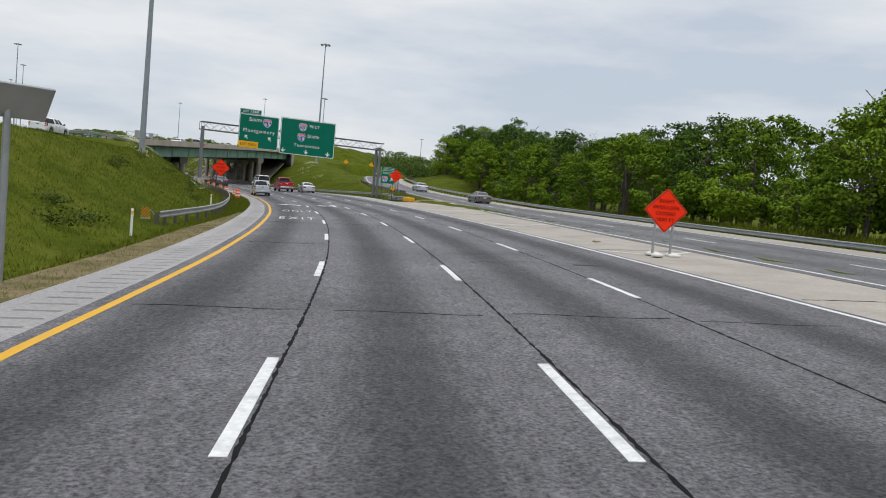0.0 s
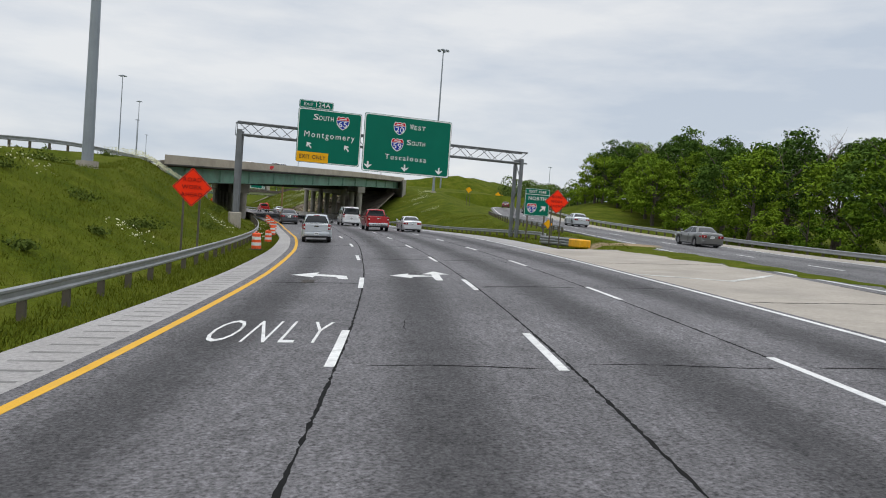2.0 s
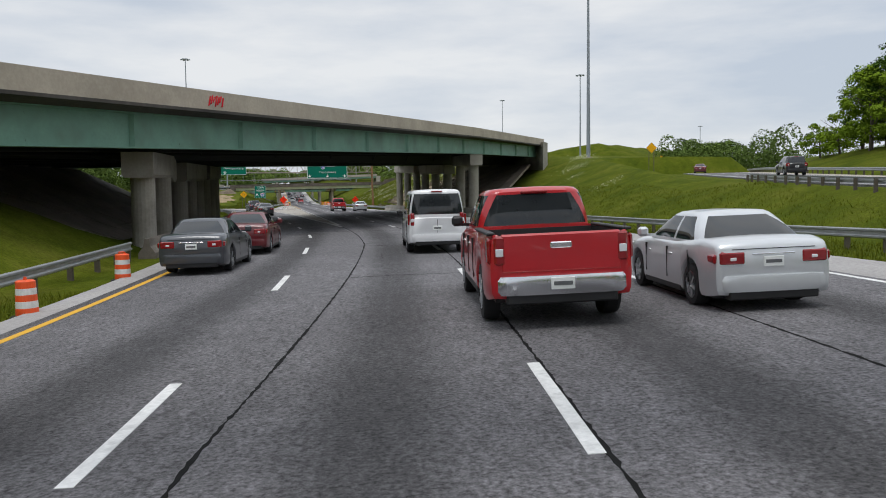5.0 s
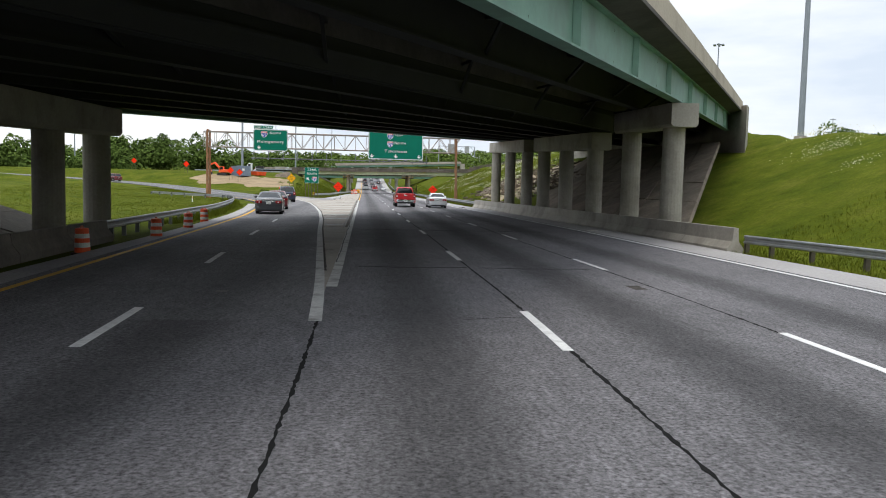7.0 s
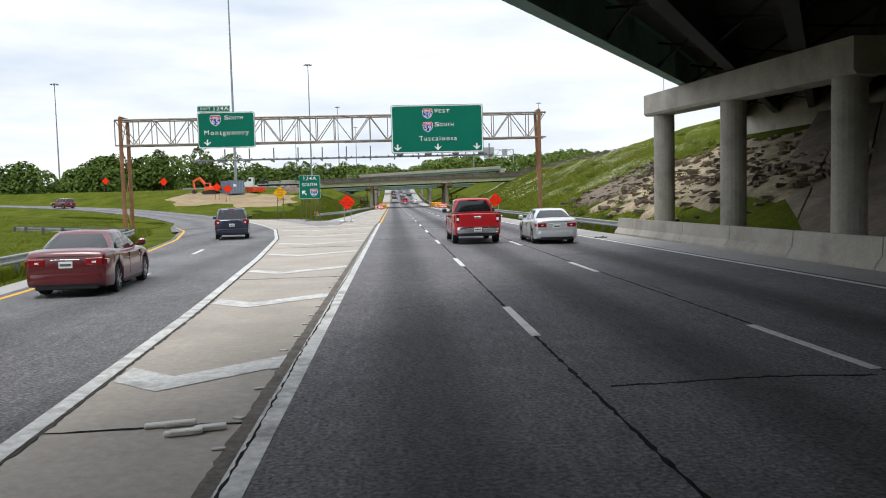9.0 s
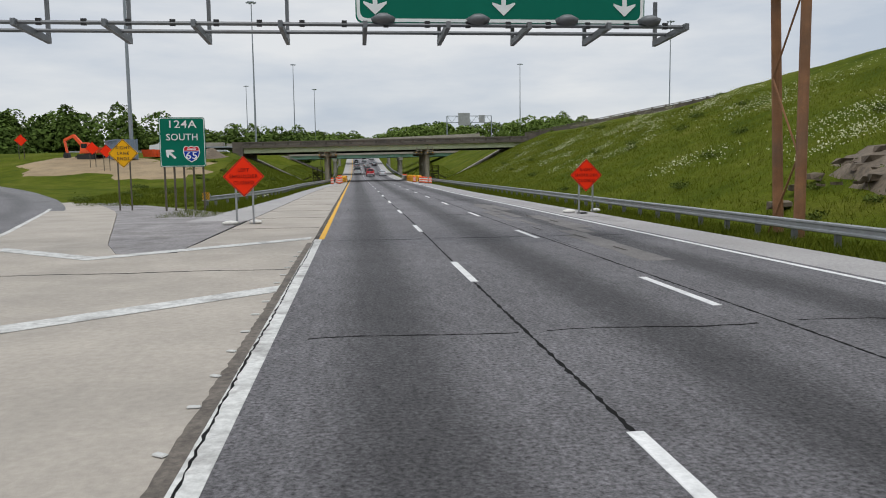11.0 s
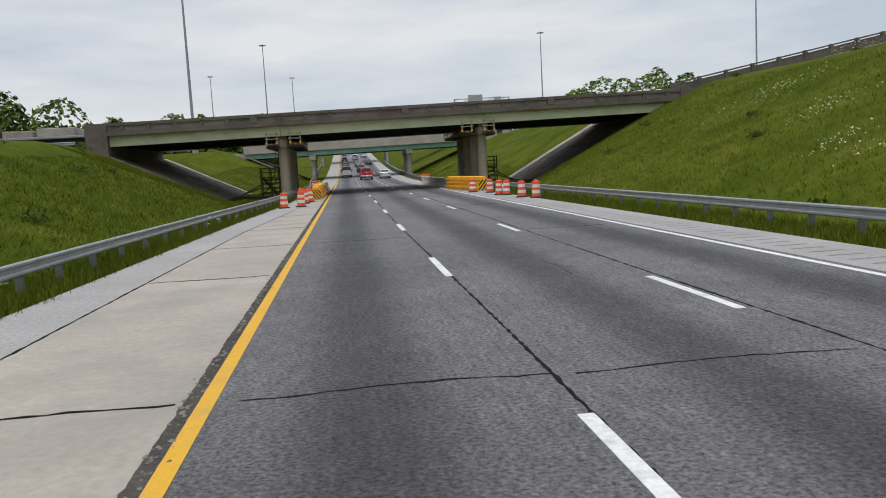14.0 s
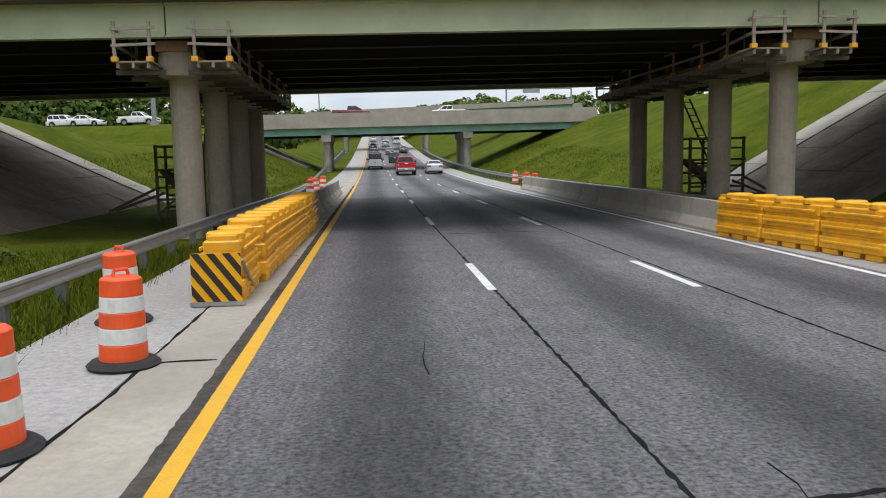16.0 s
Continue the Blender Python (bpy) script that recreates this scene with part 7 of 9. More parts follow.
def body_mesh(k):
    """The lower body: cross-sections from rear to front, with wheel arches, a rounded shoulder and drawn-in ends."""
    (y0, y1), W, R, z0 = k["L"], k["W"], k["R"], k["z0"]
    ys = list(np.linspace(y0, y1, 34)) + [y0 + 0.04, y0 + 0.1, y1 - 0.04, y1 - 0.1]
    for w in k["wheels"]:
        ys += [w + (R + 0.075) * math.cos(a) for a in np.linspace(0, math.pi, 15)] + [w - R - 0.078, w + R + 0.078]
    if "bed" in k:
        ys += [k["bed"], k["bed"] + 0.012]
    ys = sorted(ys)
    bm, rings = bmesh.new(), []
    tx, tz = zip(*k["top"])
    for y in ys:
        zt = float(np.interp(y, tx, tz))
        zb = z0 + 0.06 * max(0, (abs(y) - 0.85 * y1) / (0.15 * y1))
        for w in k["wheels"]:
            u = (y - w) / (R + 0.075)
            if abs(u) < 1:
                zb = max(zb, R + (R + 0.075) * math.sqrt(1 - u * u))
        front, rear = max(0.0, (y - (y1 - 0.8)) / 0.8), max(0.0, ((y0 + 0.5) - y) / 0.5)
        w = W * (1 - k["nose"] * front**2.4 - 0.075 * rear**2.6)
        belt = zt - 0.035
        if y - y0 < 0.03 or y1 - y < 0.03:
            w, belt, zt, zb = w - 0.05, belt - 0.05, zt - 0.04, zb + 0.05
        h = belt - zb
        side = [(0, zb), (0.8 * w, zb), (0.955 * w, zb + 0.01), (0.985 * w, zb + 0.1 * h), (w, zb + 0.36 * h), (0.995 * w, zb + 0.62 * h), (0.975 * w, zb + 0.86 * h), (0.95 * w, belt - 0.01)]
        if "bed" in k and y <= k["bed"]:
            side += [(0.93 * w, belt + 0.03), (0.89 * w, belt + 0.03), (0.885 * w, 0.86), (0, 0.86)]
        else:
            side += [(0.92 * w, zt - 0.012), (0.84 * w, zt + 0.008), (0.45 * w, zt + 0.03), (0, zt + 0.038)]
        ring = side + [(-a, b) for a, b in side[-2:0:-1]]
        rings.append([bm.verts.new((a, y, b)) for a, b in ring])
    n = len(rings[0])
    for a, b in zip(rings, rings[1:]):
        for j in range(n):
            bm.faces.new((a[j], a[(j + 1) % n], b[(j + 1) % n], b[j]))
    caps = [bm.faces.new(rings[0][::-1]), bm.faces.new(rings[-1])]
    bmesh.ops.triangulate(bm, faces=caps)
    return bm


def cabin_meshes(k, paint):
    """The cabin, in one smooth shell cut into painted frame and panes of glass."""
    (a0, a1, aw, az), (b0, b1, bw, bz) = k["cab"]
    n, levels = 80, (0.0, 0.1, 0.14, 0.3, 0.5, 0.7, 0.86, 0.9, 0.96, 0.99, 1.0)
    rings = []
    for f in levels:
        g = f if f < 0.9 else 0.9 + (f - 0.9) * 0.8
        inset = 0.0 if f <= 0.9 else 0.16 * ((f - 0.9) / 0.1) ** 2
        bow = 0.03 * math.sin(math.pi * min(f, 1.0))
        y0, y1, w = a0 + (b0 - a0) * g + inset - bow, a1 + (b1 - a1) * g - inset + bow, aw + (bw - aw) * g - inset * 0.8 + bow
        xs, ys = squarish(y0, y1, w, 7.0, n)
        z = az + (bz - az) * (f if f < 0.9 else 0.9 + 0.1 * math.sin((f - 0.9) / 0.1 * math.pi / 2))
        rings.append([(x, y, z + (0.02 * (1 - (x / w) ** 2) if f >= 0.9 else 0)) for x, y in zip(xs, ys)])
    rings.append([(0.35 * x, (b0 + b1) / 2 + 0.5 * (y - (b0 + b1) / 2), bz + 0.02) for x, y, z in rings[-1]])
    mid = rings[4]
    m0, m1, mw = min(p[1] for p in mid), max(p[1] for p in mid), max(p[0] for p in mid)
    pieces = {}
    for i in range(len(rings) - 1):
        for j in range(n):
            x = (mid[j][0] + mid[(j + 1) % n][0]) / 2
            u = ((mid[j][1] + mid[(j + 1) % n][1]) / 2 - m0) / (m1 - m0)
            kind = ("cabin", 0)
            if 2 <= i <= 5:
                if abs(x) > 0.93 * mw:
                    for r, (ua, ub) in enumerate(k["rows"]):
                        if ua < u < ub:
                            kind = ("side_window", (r, x > 0))
                elif abs(x) < 0.87 * mw:
                    kind = ("windscreen", 0) if u > 0.5 else ("rear_window", 0)
            pieces.setdefault(kind, []).append((rings[i][j], rings[i][(j + 1) % n], rings[i + 1][(j + 1) % n], rings[i + 1][j]))
    out = []
    for kind, quads in sorted(pieces.items(), key=str):
        bm = bmesh.new()
        for q in quads:
            bm.faces.new([bm.verts.new(v) for v in q])
        bmesh.ops.remove_doubles(bm, verts=bm.verts, dist=0.0005)
        glass = kind[0] != "cabin"
        if not glass:
            edge = [e for e in bm.edges if e.is_boundary and min(v.co.z for v in e.verts) > bz]
            bmesh.ops.holes_fill(bm, edges=edge)
        out.append((kind[0], finish(bm, kind[0], M["glass"] if glass else paint, True, radians(40))))
    return out


CAR_MESHES = {}


def vehicle(shape, paint, m, label, category="car", group="", chrome=False, size=1.0, flares=False):
    """A road vehicle that faces +y, standing at m."""
    k = SHAPES[shape]
    name = {"sedan": "sedan_car", "suv": "sport_utility_car", "van": "passenger_van", "pickup": "pickup_truck"}[shape]
    v = thing(name, m @ Matrix.Scale(size, 4), label, category, group)
    W, (y0, y1), R, (wf, wr), z0 = k["W"], k["L"], k["R"], k["wheels"], k["z0"]
    (a0, a1, aw, az), (b0, b1, bw, bz) = k["cab"]
    key = (shape, paint.name)
    if key not in CAR_MESHES:
        CAR_MESHES[key] = [finish(body_mesh(k), "body", paint, True, radians(38)), cabin_meshes(k, paint)]
    body_me, cab_parts = CAR_MESHES[key]
    body = part("body", body_me, paint, v)
    cabin = None
    for nm, me in cab_parts:
        if nm == "cabin":
            cabin = part("cabin", me, paint, v)
    for nm, me in cab_parts:
        if nm != "cabin":
            part(nm, me, None, cabin, "dark side window" if nm == "side_window" else "dark tinted window")
    part("underbody", new_box(-W + 0.14, y0 + 0.3, z0 - 0.02, W - 0.14, y1 - 0.3, z0 + 0.4), M["black_trim"], v, "dark underbody")
    # Doors: seams, handles and mirrors.
    for sgn in (-1, 1):
        for yd in k["doors"]:
            part("door_seam", new_box(sgn * W * 0.985 - 0.02, yd - 0.006, z0 + 0.16, sgn * W * 0.985 + 0.016, yd + 0.006, az - 0.07), M["black_trim"], body)
        for yd in (k["doors"][1], k["doors"][2]) if shape != "van" else (k["doors"][1] + 0.2,):
            part("door_handle", new_box(sgn * W * 0.985 - 0.02, yd - 0.24, az - 0.2, sgn * W * 0.985 + 0.03, yd - 0.07, az - 0.165, 0.012), M["chrome"] if chrome else paint, body)
        bm = bmesh.new()
        mx, my, mz = sgn * (W + 0.1), a1 - 0.5, az + 0.14
        box(bm, mx - 0.1, my - 0.07, mz - 0.09, mx + 0.09, my + 0.06, mz + 0.09, 0.045)
        beam(bm, (sgn * (aw - 0.04), my + 0.06, mz - 0.07), (mx, my, mz - 0.06), 0.06, 0.05)
        part("wing_mirror", bm, M["black_trim"] if shape in ("pickup", "van") else paint, v)
        part("sill", new_box(sgn * (W - 0.045) - 0.03, wr + R + 0.12, z0 - 0.03, sgn * (W - 0.045) + 0.03, wf - R - 0.12, z0 + 0.08, 0.02), M["black_trim"], v)
    # Bumpers, lamps, plate.
    zb0, zb1 = z0 + 0.1, z0 + 0.34
    bump = M["chrome"] if chrome else paint
    we = W * 0.925
    for yb, sgn, nm in ((y0, -1, "rear"), (y1, 1, "front")):
        xs, ys = squarish(-0.2, 0.2, we - (0.02 if sgn < 0 else k["nose"] * 0.7), 5.0, 40)
        bm = bmesh.new()
        rows = [[bm.verts.new((x * f, yb - sgn * 0.14 + y * f, z)) for x, y in zip(xs, ys)] for z, f in ((zb0, 0.95), (zb0 + 0.05, 1.0), (zb1 - 0.05, 1.0), (zb1, 0.96))]
        for a, b in zip(rows, rows[1:]):
            for j in range(40):
                bm.faces.new((a[j], a[(j + 1) % 40], b[(j + 1) % 40], b[j]))
        bm.faces.new(rows[0][::-1]), bm.faces.new(rows[-1])
        part("bumper", finish(bm, "bumper", bump, True, radians(40)), bump, v, "chrome bumper" if chrome else "")
    part("valance", new_box(-we * 0.8, y0 - 0.02, z0 - 0.02, we * 0.8, y0 + 0.2, zb0 + 0.03, 0.02), M["black_trim"], v, "dark lower bumper edge")
    la, lb, lw = k["lamp"]
    for sgn in (-1, 1):
        xo, xi = sgn * (we - 0.035), sgn * (we - lw)
        part("tail_lamp", new_box(min(xo, xi), y0 - 0.018, la, max(xo, xi), y0 + 0.1, lb, 0.03), M["tail_red"], v, "red tail lamp")
        part("tail_lamp", new_box(sgn * (we + 0.012) - 0.035, y0 + 0.03, la + 0.02, sgn * (we + 0.012) + 0.03, y0 + 0.3, lb - 0.03, 0.03), M["tail_red"], v, "red tail lamp")
        part("reversing_lamp", new_box(sgn * (we - lw * 0.55) - 0.05, y0 - 0.026, la + (lb - la) * 0.3, sgn * (we - lw * 0.55) + 0.05, y0 + 0.02, la + (lb - la) * 0.58, 0.012), M["lamp_clear"], v, "clear lamp")
        hx = sgn * (W * (1 - k["nose"]) - 0.12)
        part("headlamp", new_box(hx - 0.2, y1 - 0.3, 0.6 + 0.14 * (shape != "sedan"), hx + 0.16, y1 + 0.01, 0.73 + 0.18 * (shape != "sedan"), 0.05), M["lamp_clear"], v, "clear headlamp")
    pz, py = {"sedan": (0.74, y0 - 0.012), "pickup": (zb0 + 0.14, y0 - 0.075)}.get(shape, (zb1 + 0.2, y0 - 0.012))
    part("number_plate", new_box(-0.15, py, pz - 0.075, 0.15, py + 0.04, pz + 0.075, 0.005), M["sign_white"], v, "white number plate")
    part("plate_bar", new_box(-0.12, py - 0.005, pz - 0.025, 0.12, py + 0.01, pz + 0.025), M["weathered_post"], v, "dark bar on the plate")
    part("grille", new_box(-W * 0.5, y1 - 0.06, zb1 + 0.02, W * 0.5, y1 + 0.02, zb1 + 0.2, 0.02), M["black_trim"], v, "dark grille")
    if shape == "sedan":
        part("lid_seam", new_box(-we * 0.74, y0 - 0.004, 0.925, we * 0.74, y0 + 0.03, 0.936), M["black_trim"], body)
        part("lid_trim", new_box(-0.32, y0 - 0.012, 0.84, 0.32, y0 + 0.03, 0.865, 0.006), M["chrome"], body, "bright trim bar")
        part("exhaust_pipe", turned([(0.04, 0.0), (0.045, 0.01)], 0, 0, 0, 10), M["chrome"], v, m=pose(0.5, y0 - 0.0, z0 + 0.04, 0, 0, 90))
    if shape in ("suv", "van"):
        part("door_gap", new_box(-0.007, y0 - 0.008, zb1 + 0.04, 0.007, y0 + 0.03, az - 0.04), M["black_trim"], body)
        part("brake_light", new_box(-0.18, b0 - 0.06, bz - 0.07, 0.18, b0 + 0.04, bz - 0.035, 0.01), M["tail_red"], v, "red high brake light")
    if shape == "pickup":
        for sgn in (-1, 1):
            part("bed_rail", new_box(sgn * (W * 0.91) - 0.05, y0 + 0.06, 1.205, sgn * (W * 0.91) + 0.05, k["bed"], 1.245, 0.012), M["black_trim"], v, "black bed rail cap")
        part("tailgate", new_box(-W * 0.8, y0 - 0.012, 0.72, W * 0.8, y0 + 0.07, 1.215, 0.025), paint, v)
        part("tailgate_handle", new_box(-0.14, y0 - 0.024, 1.02, 0.14, y0 + 0.0, 1.1, 0.012), M["chrome"] if chrome else M["black_trim"], v, "tailgate handle")
        part("bed_liner", new_box(-W * 0.87, y0 + 0.08, 0.84, W * 0.87, k["bed"] - 0.01, 0.875), M["black_trim"], v, "black bed liner")
        for sgn in (-1, 1):
            part("liner_side", new_box(sgn * W * 0.872 - 0.012, y0 + 0.08, 0.86, sgn * W * 0.872 + 0.012, k["bed"] - 0.01, 1.2), M["black_trim"], v, "black bed liner")
        part("bulkhead", new_box(-W * 0.87, k["bed"] - 0.03, 0.86, W * 0.87, k["bed"] + 0.02, 1.2), M["black_trim"], v, "black bed liner")
        part("brake_light", new_box(-0.2, b0 - 0.075, bz - 0.085, 0.2, b0 + 0.03, bz - 0.04, 0.012), M["tail_red"], v, "red high brake light")
    for yw in (wf, wr):
        for sgn in (-1, 1):
            hub = sgn * (W - 0.025)
            prof = [(R * 0.62, -0.22), (R * 0.97, -0.22), (R, -0.18), (R, -0.04), (R * 0.96, 0.0), (R * 0.68, 0.012), (R * 0.6, -0.04)]
            wheel = part("wheel", turned(prof, hub, yw, R, 28, sgn), M["tyre"], v, "black tyre")
            bm = turned([(R * 0.64, -0.1), (R * 0.66, -0.004), (R * 0.6, 0.0), (R * 0.56, -0.06), (R * 0.1, -0.06)], hub, yw, R, 24, sgn)
            for j in range(6):
                a = 2 * math.pi * j / 6 + 0.3
                p = (hub - sgn * 0.02, yw + 0.06 * math.cos(a), R + 0.06 * math.sin(a))
                q = (hub - sgn * 0.012, yw + R * 0.6 * math.cos(a), R + R * 0.6 * math.sin(a))
                beam(bm, p, q, 0.05, R * 0.17)
            part("rim", bm, M["rim"], wheel, "alloy rim")
            part("hub_cap", turned([(0.055, -0.03), (0.05, -0.004)], hub, yw, R, 10, sgn), M["rim"], wheel)
            if flares:
                bm = bmesh.new()
                rings = []
                for a in np.linspace(-0.3, math.pi + 0.3, 17):
                    c, e = math.cos(a), math.sin(a)
                    rings.append([bm.verts.new((sgn * x, yw + r * c, R + r * e)) for r, x in ((R + 0.05, W - 0.08), (R + 0.06, W + 0.028), (R + 0.09, W + 0.034), (R + 0.15, W + 0.016), (R + 0.19, W - 0.03))])
                for a, b in zip(rings, rings[1:]):
                    for j in range(4):
                        bm.faces.new((a[j], a[j + 1], b[j + 1], b[j]))
                part("wheel_flare", finish(bm, "wheel_flare", paint, True, radians(50)), paint, v)
        for sgn in (-1, 1) if flares else ():
            part("mud_flap", new_box(sgn * (W - 0.15) - 0.11, yw - R - 0.13, 0.16, sgn * (W - 0.15) + 0.11, yw - R - 0.11, 0.5), M["black_trim"], v, "black mud flap")
    return v


def on_road(s, d, turn=0.0):
    x, y, z = at(s, d)
    k = min(max((s - 105) / 50, 0), 1)
    return pose(x, y, z + 0.006, 0, -math.degrees(0.048 * (1 - k * k * (3 - 2 * k))), heading(s) + turn)


def on_line(line, i, d, z=0.01):
    n, t = sideways(line)[i], line[min(i + 1, len(line) - 1)] - line[max(i - 1, 0)]
    p = line[i]
    return pose(p[0] + n[0] * d, p[1] + n[1] * d, p[2] + z, math.degrees(math.atan2(t[2], math.hypot(t[0], t[1]))), 0, -math.degrees(math.atan2(t[0], t[1])))


def index_near(line, x, y):
    return int(np.argmin(np.hypot(line[:, 0] - x, line[:, 1] - y)))


SILVER = paint_of("paint_silver", (0.56, 0.59, 0.62), 0.5)
PALE_SILVER = paint_of("paint_pale_silver", (0.62, 0.64, 0.66), 0.4)
RED = paint_of("paint_red", (0.46, 0.008, 0.014))
MAROON = paint_of("paint_maroon", (0.12, 0.010, 0.014))
WHITE_PAINT = paint_of("paint_white_gloss", (0.74, 0.75, 0.76))
GREY = paint_of("paint_grey", (0.17, 0.17, 0.165), 0.5)
DARK_GREY = paint_of("paint_dark_grey", (0.07, 0.075, 0.085), 0.4)
BLACK = paint_of("paint_black", (0.012, 0.012, 0.014))
NAVY = paint_of("paint_navy", (0.025, 0.032, 0.06), 0.3)
TAN = paint_of("paint_tan", (0.42, 0.36, 0.24), 0.3)

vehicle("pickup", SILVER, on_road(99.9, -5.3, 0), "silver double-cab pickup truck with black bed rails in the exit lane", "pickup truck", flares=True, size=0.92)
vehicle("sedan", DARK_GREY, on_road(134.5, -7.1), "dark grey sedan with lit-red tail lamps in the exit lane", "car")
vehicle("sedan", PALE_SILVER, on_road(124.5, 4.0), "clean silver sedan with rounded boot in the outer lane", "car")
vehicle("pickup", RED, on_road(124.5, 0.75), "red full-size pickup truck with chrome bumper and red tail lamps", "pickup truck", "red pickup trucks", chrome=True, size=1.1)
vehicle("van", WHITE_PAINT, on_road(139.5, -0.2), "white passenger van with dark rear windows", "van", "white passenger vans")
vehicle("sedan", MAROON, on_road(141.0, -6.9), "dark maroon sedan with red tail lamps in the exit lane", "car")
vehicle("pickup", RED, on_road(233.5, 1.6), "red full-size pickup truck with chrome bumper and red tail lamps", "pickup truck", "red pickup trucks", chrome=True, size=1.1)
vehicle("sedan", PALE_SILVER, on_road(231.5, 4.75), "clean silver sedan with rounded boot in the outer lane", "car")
ri = index_near(ramp_line, 15.6, 101)
vehicle("sedan", GREY, on_line(ramp_line, ri, 1.6), "grey sedan driving up the slip road", "car")
vehicle("sedan", SILVER, on_line(ramp_line, index_near(ramp_line, 22, 132), 1.6), "silver sedan climbing the slip road beside the guard rail", "car")
vehicle("suv", BLACK, on_line(ramp_line, index_near(ramp_line, 39, 178), 1.7), "black sport utility car climbing the slip road", "car")
vehicle("sedan", MAROON, on_line(ramp_line, index_near(ramp_line, 61, 223), -1.8), "maroon sedan far up the slip road", "car")
vehicle("suv", BLACK, on_line(ramp_line, index_near(ramp_line, 88, 270), 1.7), "dark sport utility car at the crest of the slip road", "car")
vehicle("sedan", PALE_SILVER, on_line(ramp_line, index_near(ramp_line, 96, 283), -1.8), "silver car at the crest of the slip road", "car")
vehicle("sedan", MAROON, pose(-9.6, 217.3, 0.01, 0, 0, 5), "dark maroon sedan following the exit road", "car")
vehicle("sedan", DARK_GREY, pose(-8.9, 206.5, 0.01, 0, 0, 4), "dark grey sedan with red tail lamps on the exit road", "car")
vehicle("suv", NAVY, pose(-11.4, 243.6, 0.02, 0, 0, 10), "dark blue sport utility car rounding the exit bend", "car")
for x, y, d, shape, paint, label in ((-66, 330, -1.7, "suv", MAROON, "red sport utility car on the far exit bend"), (-98, 347, -1.7, "sedan", TAN, "tan sedan on the far exit bend"), (-130, 360, 1.7, "sedan", MAROON, "small red car far along the exit road"), (-170, 375, -1.7, "suv", DARK_GREY, "dark car at the far end of the exit road")):
    vehicle(shape, paint, on_line(exit_full, index_near(exit_full, x, y), d), label, "car")
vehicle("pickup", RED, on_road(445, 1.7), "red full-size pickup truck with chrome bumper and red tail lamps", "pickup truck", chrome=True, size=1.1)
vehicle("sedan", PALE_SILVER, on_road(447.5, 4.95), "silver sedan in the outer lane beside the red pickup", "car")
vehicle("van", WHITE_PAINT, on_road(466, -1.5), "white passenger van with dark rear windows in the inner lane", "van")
for s, d, shape, paint, label in ((487, -1.7, "sedan", PALE_SILVER, "silver sedan far ahead in the inner lane"), (489, 1.7, "suv", DARK_GREY, "dark sport utility car far ahead"), (515, -1.6, "suv", DARK_GREY, "dark car climbing the far grade"), (524, 1.7, "sedan", GREY, "grey sedan climbing the far grade"), (532, 4.8, "sedan", DARK_GREY, "dark sedan in the outer lane far ahead"), (552, -1.7, "sedan", BLACK, "black sedan on the far grade"), (566, 1.6, "suv", SILVER, "silver car near the top of the grade"), (585, 4.9, "van", WHITE_PAINT, "white van near the top of the grade"), (610, -1.6, "sedan", PALE_SILVER, "silver car near the top of the grade")):
    u = max(s - 405, 0)
    vehicle(shape, paint, pose(at(s, d)[0], s, at(s, d)[2] + 0.006, math.degrees(math.atan(min(0.00042 * u, 0.055))), 0, 0), label, "car")
# On the decks of the overpasses.
for s, v0, shape, paint, label, flip in ((24, 8, "sedan", WHITE_PAINT, "white car crossing the green overpass", 0), (36, 8, "suv", WHITE_PAINT, "white sport utility car crossing the green overpass", 0), (56, 8, "sedan", PALE_SILVER, "silver car crossing the green overpass", 0)):
    vehicle(shape, paint, Matrix.Translation(b1(s, v0, 1.72)) @ Matrix.Rotation(-math.atan2(B1_D.x, B1_D.y), 4, "Z") @ Matrix.Rotation(0.036, 4, "X"), label, "car")
vehicle("pickup", WHITE_PAINT, pose(-34.5, 106.0, g_at(-34.5, 106.0) + 0.02, 0, 0, -28), "white pickup truck on the road along the bank top", "pickup truck")


